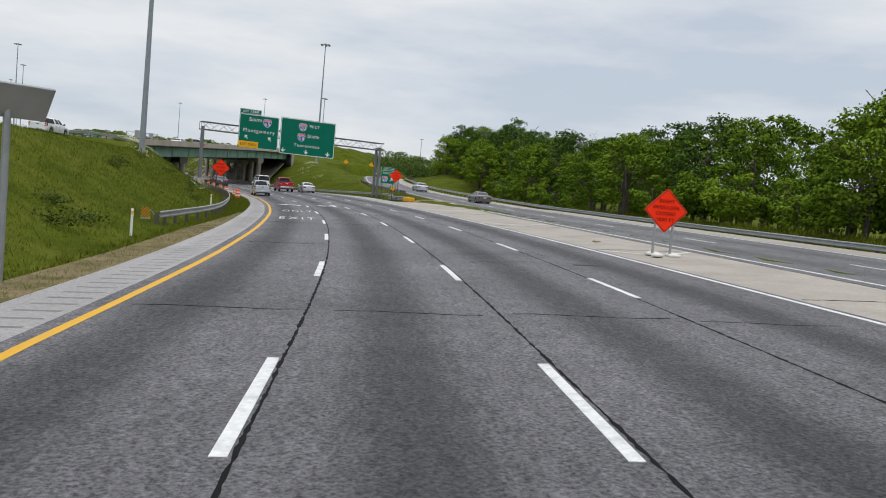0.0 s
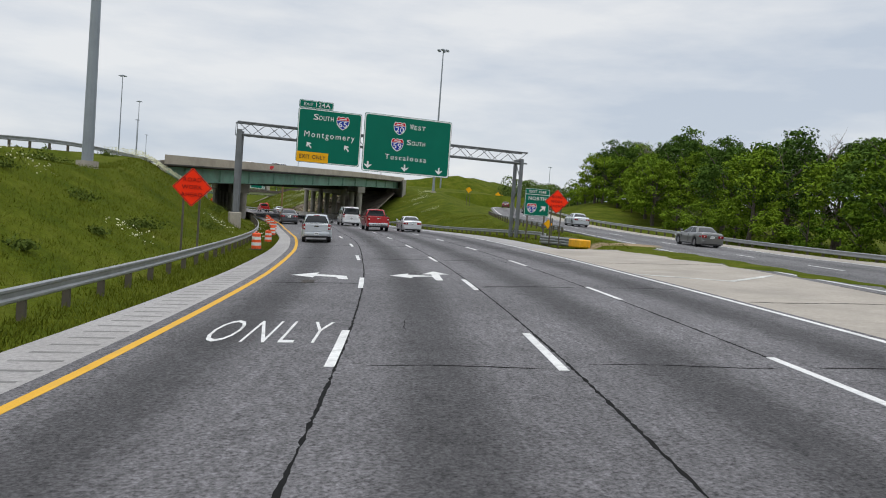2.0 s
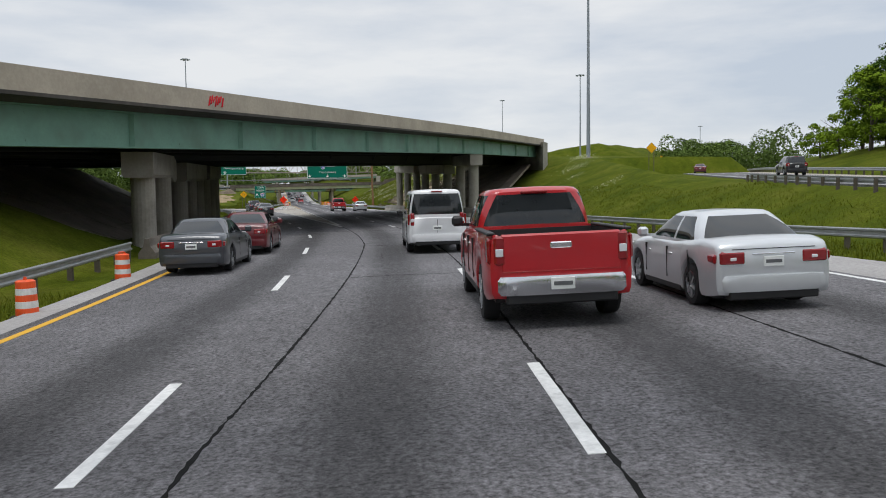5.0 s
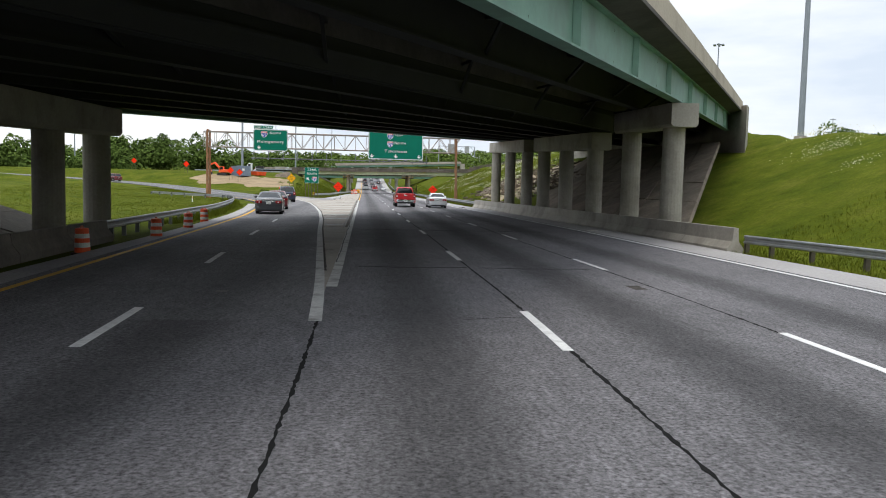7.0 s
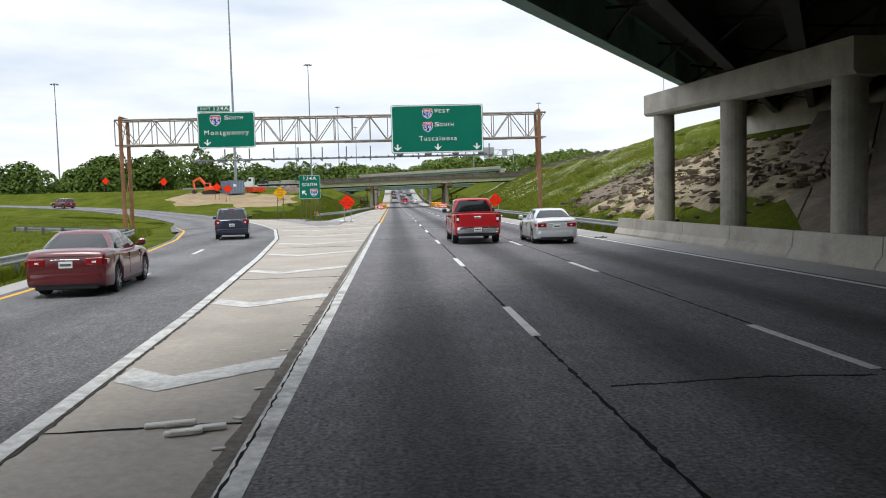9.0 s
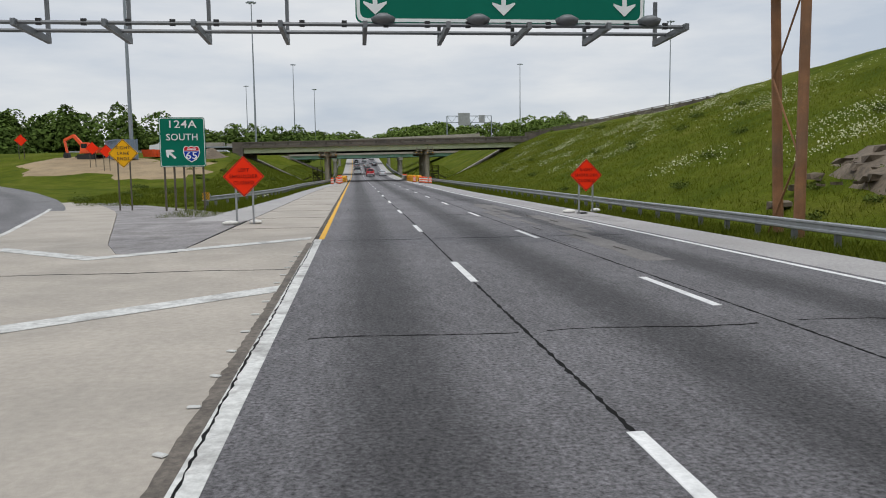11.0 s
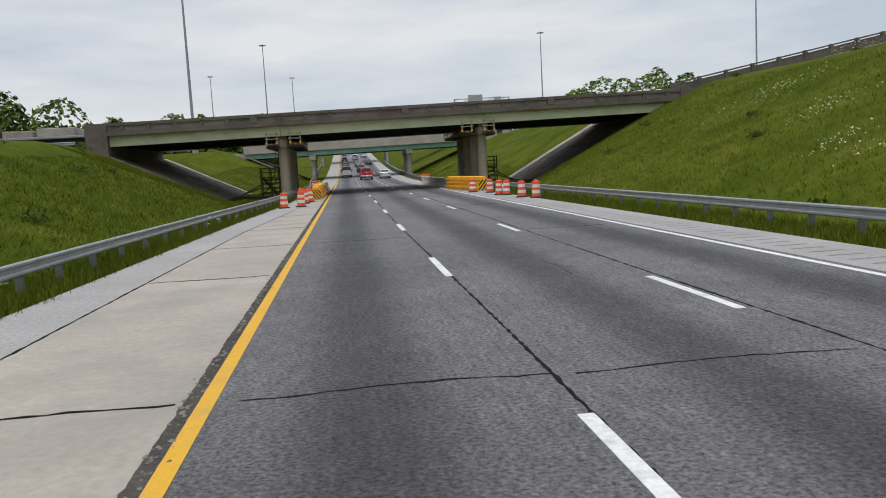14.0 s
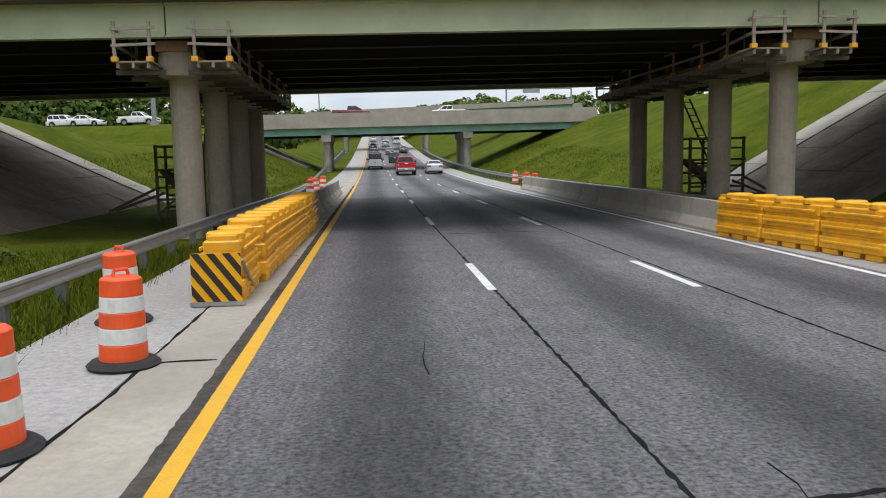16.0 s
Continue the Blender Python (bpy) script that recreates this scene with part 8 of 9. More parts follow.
def flatbed_truck(m):
    """A white cab and a long low trailer with stacked steel and timber."""
    t = thing("flatbed_truck", m, "white flatbed lorry with stacked building material on its trailer", "lorry")
    cab = part("cab", across([(0.0, 0.75), (0.0, 2.9), (1.0, 2.95), (1.35, 2.1), (1.6, 1.85), (3.0, 1.7), (3.15, 0.7)], -1.15, 1.15, 0.08), WHITE_PAINT, t, "white lorry cab")
    for sgn in (-1, 1):
        part("side_window", new_box(sgn * 1.155 - 0.01, 0.45, 2.0, sgn * 1.155 + 0.01, 1.15, 2.65, 0.005), M["glass"], cab)
        part("fuel_tank", new_box(sgn * 1.0 - 0.18, -1.3, 0.5, sgn * 1.0 + 0.18, -0.1, 0.95, 0.08), M["chrome"], t, "bright fuel tank")
    part("chassis", new_box(-0.45, -2.4, 0.65, 0.45, 3.0, 0.9), M["black_trim"], t)
    part("trailer_bed", new_box(-1.25, -14.2, 1.15, 1.25, -0.8, 1.38, 0.03), M["grey_paint"], t, "grey trailer bed")
    part("trailer_frame", new_box(-0.5, -13.6, 0.85, 0.5, -1.2, 1.15), M["black_trim"], t)
    for y0, y1, h, mat in ((-3.2, -1.2, 0.75, "sign_black"), (-6.0, -3.5, 0.55, "lumber"), (-9.5, -6.3, 0.7, "concrete_old"), (-13.6, -10.0, 0.5, "concrete_old")):
        part("load", new_box(-1.1, y0, 1.38, 1.1, y1, 1.38 + h, 0.04), M[mat], t, "strapped building material")
    for y in (2.3, -1.2, -2.3, -12.0, -13.2):
        for sgn in (-1, 1):
            w = part("wheel", turned([(0.3, -0.28), (0.5, -0.28), (0.51, -0.2), (0.5, 0.0), (0.32, 0.01)], sgn * 1.15, y, 0.51, 18, sgn), M["tyre"], t, "black tyre")
            part("rim", turned([(0.3, -0.05), (0.29, 0.014), (0.1, 0.05)], sgn * 1.15, y, 0.51, 14, sgn), M["rim"], w, "steel rim")
    return t


ti = index_near(TOP_ROAD, -34, 388)
flatbed_truck(pose(TOP_ROAD[ti][0], TOP_ROAD[ti][1] - 3.0, TOP_ROAD[ti][2] - 0.1, 0, 0, 92))
vehicle("pickup", MAROON, pose(-4.2, 464.0, 7.25, 0, 0, -90), "maroon pickup truck crossing the far overpass", "pickup truck")
for x, y, shape, paint, label in ((-39.2, 467.6, "sedan", WHITE_PAINT, "white car on the far cross road"), (-43.0, 470.6, "suv", WHITE_PAINT, "white sport utility car on the far cross road"), (-32.2, 466.6, "pickup", WHITE_PAINT, "white pickup truck on the far cross road")):
    vehicle(shape, paint, pose(x, y, g_at(x, y) + 0.14, 0, 0, -98), label, "car")
vehicle("pickup", WHITE_PAINT, pose(8.6, 467.5, 7.4, 0, 0, 90), "white pickup truck crossing the far overpass", "pickup truck")


# ---- construction yard on the left bank ----
def container(m):
    t = thing("shipping_container", m, "blue-grey corrugated steel shipping container with white marks", "container")
    bm = bmesh.new()
    box(bm, -3.03, -1.2, 0.12, 3.03, 1.2, 2.55)
    part("body", bm, M["container_blue"], t)
    for k in range(26):
        x = -2.85 + k * 0.228
        for y in (-1.2, 1.2):
            part("corrugation", new_box(x - 0.05, y - 0.035, 0.3, x + 0.05, y + 0.035, 2.4, 0.012), M["container_blue"], t)
    for x in (-3.0, 3.0):
        for y in (-1.19, 1.19):
            part("corner_post", new_box(x - 0.07, y - 0.07, 0.0, x + 0.07, y + 0.07, 2.6, 0.01), M["container_blue"], t)
    for z in (0.2, 2.5):
        for y in (-1.215, 1.215):
            part("side_rail", new_box(-3.0, y - 0.035, z - 0.08, 3.0, y + 0.035, z + 0.08, 0.01), M["container_blue"], t)
    for y in (-0.58, 0.58):
        part("door", new_box(-3.06, y - 0.54, 0.22, -3.02, y + 0.54, 2.45, 0.01), M["container_blue"], t)
        for e in (-0.3, 0.3):
            part("lock_rod", new_box(-3.09, y + e - 0.02, 0.25, -3.05, y + e + 0.02, 2.42), M["galvanised"], t)
    part("marking_bar", new_box(-3.075, 0.3, 1.4, -3.058, 0.9, 1.9), M["sign_white"], t, "white marking bar")
    for x, w in ((-1.6, 0.5), (1.2, 0.9)):
        part("marking_bar", new_box(x - w, -1.25, 1.5, x + w, -1.238, 1.75), M["sign_white"], t, "white marking bar")


container(pose(-32.3, 348.8, g_at(-32.3, 348.8) - 0.03, 0, 0, 120))


def excavator(m):
    t = thing("excavator", m, "orange tracked excavator parked on bare earth", "excavator")
    for sgn in (-1, 1):
        bm = bmesh.new()
        prism(bm, [(sgn * 1.25 - 0.28, 0.0), (sgn * 1.25 + 0.28, 0.0), (sgn * 1.25 + 0.28, 0.85), (sgn * 1.25 - 0.28, 0.85)], -1.9, 1.9)
        bmesh.ops.bevel(bm, geom=[e for e in bm.edges if abs(e.verts[0].co.y - e.verts[1].co.y) < 0.01 and abs(e.verts[0].co.z - e.verts[1].co.z) < 0.01], offset=0.3, segments=4, affect="EDGES")
        part("track", bm, M["black_trim"], t, "black steel track")
    part("turntable", new_box(-0.7, -0.7, 0.7, 0.7, 0.7, 1.0, 0.05), M["black_trim"], t)
    part("upper_body", new_box(-1.3, -2.2, 1.0, 1.3, 1.0, 2.0, 0.12), M["drum_orange"], t, "orange engine cover")
    cab = part("cab", frustum((-0.4, 1.3, 0.5, 1.0), (-0.3, 1.0, 0.45, 2.9), 0.06), M["drum_orange"], t, m=Matrix.Translation((-0.75, 0, 0)))
    for sgn in (-1, 1):
        part("cab_window", new_box(sgn * 0.49 - 0.02, -0.2, 1.8, sgn * 0.49 + 0.02, 0.95, 2.7), M["glass"], cab)
    bm = bmesh.new()
    beam(bm, (0.3, 0.8, 1.6), (0.3, 3.2, 4.2), 0.4, 0.55)
    beam(bm, (0.3, 3.2, 4.2), (0.3, 5.0, 3.4), 0.38, 0.45)
    part("boom", bm, M["drum_orange"], t)
    bm = bmesh.new()
    beam(bm, (0.3, 5.0, 3.4), (0.3, 4.6, 1.2), 0.3, 0.4)
    part("stick", bm, M["drum_orange"], t)
    part("bucket", across([(4.2, 0.3), (5.0, 0.2), (5.2, 0.8), (4.8, 1.3), (4.3, 1.1)], -0.2, 0.8, 0.05), M["black_trim"], t, "dark digging bucket")


excavator(pose(-36.6, 350, g_at(-36.6, 350), 0, 0, 75) @ Matrix.Scale(0.75, 4))


def skip(m):
    t = thing("skip_bin", m, "open orange steel waste skip", "skip")
    bm = bmesh.new()
    w, h = 1.0, 1.3
    rows = [[(-2.2, -w, 0.1), (2.2, -w, 0.1), (2.2, w, 0.1), (-2.2, w, 0.1)], [(-2.5, -w - 0.1, h), (2.5, -w - 0.1, h), (2.5, w + 0.1, h), (-2.5, w + 0.1, h)], [(-2.4, -w, h), (2.4, -w, h), (2.4, w, h), (-2.4, w, h)], [(-2.1, -w + 0.1, 0.2), (2.1, -w + 0.1, 0.2), (2.1, w - 0.1, 0.2), (-2.1, w - 0.1, 0.2)]]
    vs = [[bm.verts.new(p) for p in r] for r in rows]
    for a, b in zip(vs, vs[1:]):
        for k in range(4):
            bm.faces.new((a[k], a[(k + 1) % 4], b[(k + 1) % 4], b[k]))
    bm.faces.new(vs[0][::-1]), bm.faces.new(vs[3])
    part("shell", bm, M["drum_orange"], t)
    for k in range(6):
        x = -1.9 + 0.76 * k
        part("rib", new_box(x - 0.06, -w - 0.16, 0.15, x + 0.06, -w - 0.02, h), M["drum_orange"], t)


skip(pose(-28.4, 351.5, g_at(-28.4, 351.5), 0, 0, 60) @ Matrix.Scale(0.8, 4))


def patch_of_ground(name, cx, cy, rx, ry, mat, label, lift=0.04, n=26, rings=7):
    """An uneven-edged patch of bare earth that lies on the ground."""
    verts, faces = [(cx, cy, g_at(cx, cy) + lift)], []
    wob = [random.uniform(0.72, 1.12) for _ in range(n)]
    xs, ys = [], []
    for r in range(1, rings + 1):
        for k in range(n):
            a = 2 * math.pi * k / n
            f = r / rings * wob[k]
            xs.append(cx + rx * f * math.cos(a)), ys.append(cy + ry * f * math.sin(a))
    zs = ground_z(np.array(xs), np.array(ys))
    for i, (x, y, z) in enumerate(zip(xs, ys, zs)):
        verts.append((x, y, float(z) + (lift if i < (rings - 1) * n else -0.05)))
    for k in range(n):
        faces.append((0, 1 + k, 1 + (k + 1) % n))
    for r in range(rings - 1):
        for k in range(n):
            a, b = 1 + r * n + k, 1 + r * n + (k + 1) % n
            faces.append((a, a + n, b + n, b))
    return solid(name, mesh_from(name, verts, faces, mat, smooth=True), label, "ground", kind="structure")


M["eroded_rock"] = material("eroded_rock", (0.16, 0.125, 0.09), rough=0.95, vary=0.4, scale=0.5, fine=0.35, fine_scale=5, bump=1.0, bump_scale=5, stain=(0.06, 0.05, 0.04), stain_scale=0.5, stain_amount=0.9)
patch_of_ground("bare_earth", -25.5, 339.5, 7.5, 8, M["dirt"], "bare trodden earth of the construction yard", 0.12)
patch_of_ground("bare_earth", -35, 345, 8.5, 10, M["dirt"], "bare trodden earth of the construction yard", 0.12)
mound_v, mound_f = [], []
for i in range(13):
    for j in range(11):
        u, v = i / 6 - 1, j / 5 - 1
        x, y = -21.9 + 2.6 * u, 351.0 + 2.2 * v
        mound_v.append((x, y, g_at(x, y) - 0.15 + 1.15 * max(1 - u * u - v * v, 0) ** 0.8 * (1 + 0.25 * math.sin(5 * u + 3 * v) * math.cos(4 * v)) + random.uniform(0, 0.12)))
        if i and j:
            k = i * 11 + j
            mound_f.append((k - 12, k - 1, k, k - 11))
solid("earth_mound", mesh_from("earth_mound", mound_v, mound_f, M["eroded_rock"], smooth=True), "low heap of dark brown dug earth in the yard", "mound")
patch_of_ground("bare_slope", 19.5, 248, 6.8, 18, M["concrete_sandy"], "bare eroded sandy earth with weeds on the bank", 0.22, n=44, rings=9)
patch_of_ground("bare_slope", 16.6, 263, 2.6, 6.5, M["eroded_rock"], "brown eroded rock and broken paving on the bank", 0.34, n=36)
patch_of_ground("bare_earth", 7.0, 97.5, 3.6, 1.6, M["dirt"], "worn bare earth at the tip of the grass nose", 0.05)


# ---- trees ----
def leaf_material(name, low, high):
    m = bpy.data.materials.new(name)
    m.use_nodes = True
    nt = m.node_tree
    b = nt.nodes["Principled BSDF"]
    b.inputs["Roughness"].default_value, b.inputs["Specular IOR Level"].default_value = 0.9, 0.05
    geo, info = nt.nodes.new("ShaderNodeNewGeometry"), nt.nodes.new("ShaderNodeObjectInfo")
    tc = nt.nodes.new("ShaderNodeTexCoord")
    n = node(nt, "ShaderNodeTexNoise", Scale=0.35, Detail=4.0)
    nt.links.new(tc.outputs["Object"], n.inputs["Vector"])
    add = nt.nodes.new("ShaderNodeMath")
    add.operation = "MULTIPLY_ADD"
    add.inputs[1].default_value = 0.45
    nt.links.new(geo.outputs["Random Per Island"], add.inputs[0])
    half = nt.nodes.new("ShaderNodeMath")
    half.operation = "MULTIPLY_ADD"
    half.inputs[1].default_value, half.inputs[2].default_value = 0.7, -0.2
    nt.links.new(n.outputs[0], half.inputs[0])
    nt.links.new(half.outputs[0], add.inputs[2])
    tot = nt.nodes.new("ShaderNodeMath")
    tot.operation = "MULTIPLY_ADD"
    tot.inputs[1].default_value = 0.5
    nt.links.new(info.outputs["Random"], tot.inputs[0])
    nt.links.new(add.outputs[0], tot.inputs[2])
    r = nt.nodes.new("ShaderNodeValToRGB")
    r.color_ramp.elements[0].position, r.color_ramp.elements[0].color = 0.1, (*low, 1)
    r.color_ramp.elements[1].position, r.color_ramp.elements[1].color = 1.0, (*high, 1)
    nt.links.new(tot.outputs[0], r.inputs[0])
    nt.links.new(r.outputs[0], b.inputs["Base Color"])
    return m


M["leaf"] = leaf_material("leaf", (0.03, 0.075, 0.006), (0.19, 0.28, 0.022))
M["leaf_dark"] = leaf_material("leaf_dark", (0.018, 0.045, 0.01), (0.09, 0.155, 0.024))
M["weed"] = leaf_material("weed", (0.045, 0.075, 0.012), (0.12, 0.15, 0.035))
M["far_leaf"] = leaf_material("far_leaf", (0.04, 0.072, 0.018), (0.14, 0.2, 0.045))
M["blade"] = leaf_material("blade", (0.057, 0.08, 0.006), (0.126, 0.144, 0.015))
rng = np.random.default_rng(7)


def quads_mesh(name, centres, sizes, mat, normals=None):
    """Many small leaf-like quads."""
    n = len(centres)
    d = rng.normal(size=(n, 3)) if normals is None else normals + rng.normal(size=(n, 3)) * 0.55
    d /= np.linalg.norm(d, axis=1)[:, None]
    u = np.cross(d, rng.normal(size=(n, 3)))
    u /= np.linalg.norm(u, axis=1)[:, None]
    w = np.cross(d, u)
    s = sizes[:, None] / 2
    a = rng.uniform(0.5, 1.0, (n, 1))
    v = np.stack([centres - u * s, centres - w * s * a * 0.8, centres + u * s, centres + w * s * a], 1).reshape(-1, 3)
    me = bpy.data.meshes.new(name)
    me.vertices.add(4 * n), me.loops.add(4 * n), me.polygons.add(n)
    me.vertices.foreach_set("co", v.ravel())
    me.loops.foreach_set("vertex_index", np.arange(4 * n))
    me.polygons.foreach_set("loop_start", np.arange(0, 4 * n, 4))
    me.materials.append(mat)
    me.update(calc_edges=True)
    return me


def crown_points(h, r, low, clumps, per):
    """Leaf places in clumps that make up an uneven crown."""
    pts, nor = [], []
    for _ in range(clumps):
        d = rng.normal(size=3)
        d /= np.linalg.norm(d)
        rad = rng.uniform(0.45, 1.0) ** 0.6
        zc, hz = (low + h) / 2, (h - low) / 2
        taper = 1.0 - 0.35 * max(d[2], 0)
        c = np.array([d[0] * r * rad * taper, d[1] * r * rad * taper, zc + d[2] * hz * rad * 0.92])
        cr = rng.uniform(0.16, 0.3) * r
        q = rng.normal(size=(per, 3))
        q /= np.linalg.norm(q, axis=1)[:, None]
        q[:, 2] = np.abs(q[:, 2]) * np.where(rng.random(per) < 0.75, 1, -1)
        rr = cr * rng.uniform(0.5, 1.0, (per, 1))
        pts.append(c + q * rr * np.array([1.15, 1.15, 0.72])), nor.append(q + np.array([0, 0, 0.5]))
    return np.concatenate(pts), np.concatenate(nor)


def make_tree(name, h, r, low, clumps, per, leaf, mat, label, bare=False):
    t = thing(name, Matrix.Translation((0, 0, -80)), label, "tree", "trees of the woods")
    bm = bmesh.new()
    tr = (0.018 * h + 0.04) * (0.5 if bare else 1.0)
    top = Vector((rng.uniform(-0.4, 0.4), rng.uniform(-0.4, 0.4), h * 0.62))
    mid = Vector((rng.uniform(-0.2, 0.2), rng.uniform(-0.2, 0.2), h * 0.3))
    tube(bm, (0, 0, -0.4), mid, tr * 1.25, tr * 0.85, 9)
    tube(bm, mid, top, tr * 0.85, tr * 0.4, 9)
    for k in range(11 if not bare else 26):
        f = rng.uniform(0.25, 1.0)
        p = Vector((0, 0, 0)).lerp(mid, f / 0.5) if f < 0.5 else mid.lerp(top, (f - 0.5) / 0.5)
        a = rng.uniform(0, 2 * math.pi)
        ln = r * rng.uniform(0.45, 0.9)
        q = p + Vector((math.cos(a) * ln, math.sin(a) * ln, ln * rng.uniform(0.4, 1.2)))
        tube(bm, p, q, tr * 0.35, tr * 0.1, 6)
        for j in range(2 if not bare else 7):
            b = p.lerp(q, rng.uniform(0.4, 1.0))
            e = b + Vector((rng.uniform(-1, 1), rng.uniform(-1, 1), rng.uniform(0.3, 1.2))) * (0.25 * r)
            tube(bm, b, e, tr * 0.12, tr * 0.03, 4, False)
            if bare:
                for i in range(3):
                    c = b.lerp(e, rng.uniform(0.3, 1.0))
                    tube(bm, c, c + Vector((rng.uniform(-1, 1), rng.uniform(-1, 1), rng.uniform(0.2, 1))) * 0.13 * r, tr * 0.05, tr * 0.02, 3, False)
    part("trunk", bm, M["bark"] if not bare else M["bark_pale"], t, "brown trunk with limbs")
    if not bare:
        c, nrm = crown_points(h, r, low, clumps, per)
        part("crown", quads_mesh("crown", c, rng.uniform(0.6, 1.25, len(c)) * leaf, mat, nrm), mat, t, "leafy green crown")
    return t


M["bark_pale"] = material("bark_pale", (0.2, 0.17, 0.15), rough=0.95, vary=0.25, scale=4)
KINDS = [
    make_tree("tree", 13.5, 4.8, 0.8, 64, 86, 0.4, M["leaf"], "tall bright green broadleaf tree at the edge of the woods"),
    make_tree("tree", 15.5, 5.4, 2.6, 68, 86, 0.42, M["leaf_dark"], "tall dark green broadleaf tree in the woods"),
    make_tree("tree", 12.0, 4.5, 0.5, 60, 86, 0.39, M["leaf"], "dense yellow-green broadleaf tree in spring leaf"),
    make_tree("tree", 15.0, 4.6, 2.0, 62, 86, 0.41, M["leaf_dark"], "dark green tree with a broken crown"),
    make_tree("shrub_tree", 6.5, 3.4, 0.0, 38, 92, 0.35, M["leaf"], "low bushy tree filling the foot of the woods"),
]
BARE = make_tree("bare_tree", 15.5, 3.6, 6, 0, 0, 0, None, "bare grey-brown tree without leaves above the woods", True)


def plant(ob, x, y, size, turn, sink=0.05):
    copy_thing(ob, pose(x, y, g_at(x, y) - sink, rng.uniform(-3, 3), rng.uniform(-3, 3), turn) @ Matrix.Diagonal((size * rng.uniform(0.9, 1.12), size * rng.uniform(0.9, 1.12), size, 1)))


w0, w1 = index_near(ramp_line, -30, -20), index_near(ramp_line, 61, 227)
side_r = sideways(ramp_line)
step_m = 0.0
for i in range(w0, w1):
    step_m += float(np.linalg.norm(ramp_line[i + 1, :2] - ramp_line[i, :2]))
    if step_m < 5.6:
        continue
    step_m = 0.0
    f = np.clip((ramp_line[i, 1] - 60) / 110, 0, 1)
    for row, gap in ((0, 11.5), (1, 17.0), (2, 24.5), (3, 14.2), (4, 19.0)):
        if row == 2 and rng.random() < 0.15:
            continue
        d = gap + 2.5 * f + 8 * math.sin(math.pi * min(max((ramp_line[i, 1] - 75) / 150, 0), 1)) + rng.uniform(-1.6, 1.6)
        x, y = ramp_line[i, 0] + side_r[i, 0] * d + rng.uniform(-1, 1), ramp_line[i, 1] + side_r[i, 1] * d + rng.uniform(-1.5, 1.5)
        if (row == 3 and ramp_line[i, 1] > 70) or (row == 4 and ramp_line[i, 1] > 110):
            continue
        if row in (0, 3, 4):
            k = int(rng.choice([4, 4, 2, 0] if row == 0 else [4]))
        else:
            k = int(rng.choice([0, 1, 2, 3]))
        plant(KINDS[k], x, y, rng.uniform(0.88, 1.16) * (0.62 + 0.24 * f) * (1.0 if row < 2 else 1.2), rng.uniform(0, 360))
for x, y in ((50, 122), (53, 128), (72, 186), (76, 192), (79, 197)):
    plant(BARE, x, y, 1.12, rng.uniform(0, 360))
for ob in KINDS + [BARE]:
    for child in list(ob.children):
        bpy.data.objects.remove(child)
    bpy.data.objects.remove(ob)


def far_woods(name, places, label, size=0.8, per=300):
    """Distant woods: many uneven rounded crowns in one mesh. places: (x, y, height, radius)."""
    pts, nor = [], []
    for x, y, h, r in places:
        q = rng.normal(size=(per, 3))
        q /= np.linalg.norm(q, axis=1)[:, None]
        q[:, 2] = np.where(q[:, 2] < -0.5, -q[:, 2], q[:, 2])
        lobes = rng.normal(size=(7, 3))
        lobes /= np.linalg.norm(lobes, axis=1)[:, None]
        k = 0.66 + 0.34 * np.clip((q @ lobes.T).max(1), 0, 1) ** 2 + rng.uniform(-0.06, 0.06, per)
        c = q * k[:, None] * np.array([r, r, 0.55 * h]) + np.array([x, y, g_at(x, y) + 0.45 * h])
        pts.append(c), nor.append(q + np.array([0, 0, 0.35]))
    c, q = np.concatenate(pts), np.concatenate(nor)
    return solid(name, quads_mesh(name, c, rng.uniform(0.85, 1.65, len(c)) * size, M["far_leaf"], q), label, "woods", kind="stuff")


def belt(points, count, spread, h, r):
    line = smooth_line([(*p, 0) for p in points], 4.0)
    out = []
    for _ in range(count):
        p = line[int(rng.integers(len(line)))]
        out.append((p[0] + rng.uniform(-spread, spread), p[1] + rng.uniform(-spread, spread), rng.uniform(*h), rng.uniform(*r)))
    return out


far_woods("far_woods_field", belt([(-340, 474), (-220, 466), (-130, 462), (-70, 492), (-30, 525)], 320, 12, (6.5, 15.5), (3.2, 6.4)), "belt of broadleaf woods beyond the field", 0.86, 420)
far_woods("far_woods_hill", belt([(42, 446), (60, 438), (75, 440), (100, 440), (150, 455)], 90, 6, (4, 8), (2.4, 4.4)), "clumps of trees along the top of the bank", 0.5, 420)
far_woods("far_woods_slip", belt([(118, 290), (120, 340), (170, 380), (260, 420)], 90, 9, (7, 12), (3.5, 5.5)), "woods beyond the slip road", 0.5, 480)
far_woods("far_woods_ahead", belt([(-160, 640), (-40, 720), (-16, 790), (30, 800), (60, 720), (180, 640)], 230, 18, (10, 15), (5, 8)), "far woods on the horizon ahead", 1.3)
far_woods("far_woods_bank", belt([(-130, 150), (-120, 230), (-150, 330), (-210, 400)], 80, 12, (7, 12), (4, 6)), "woods beyond the bank road", 0.9)


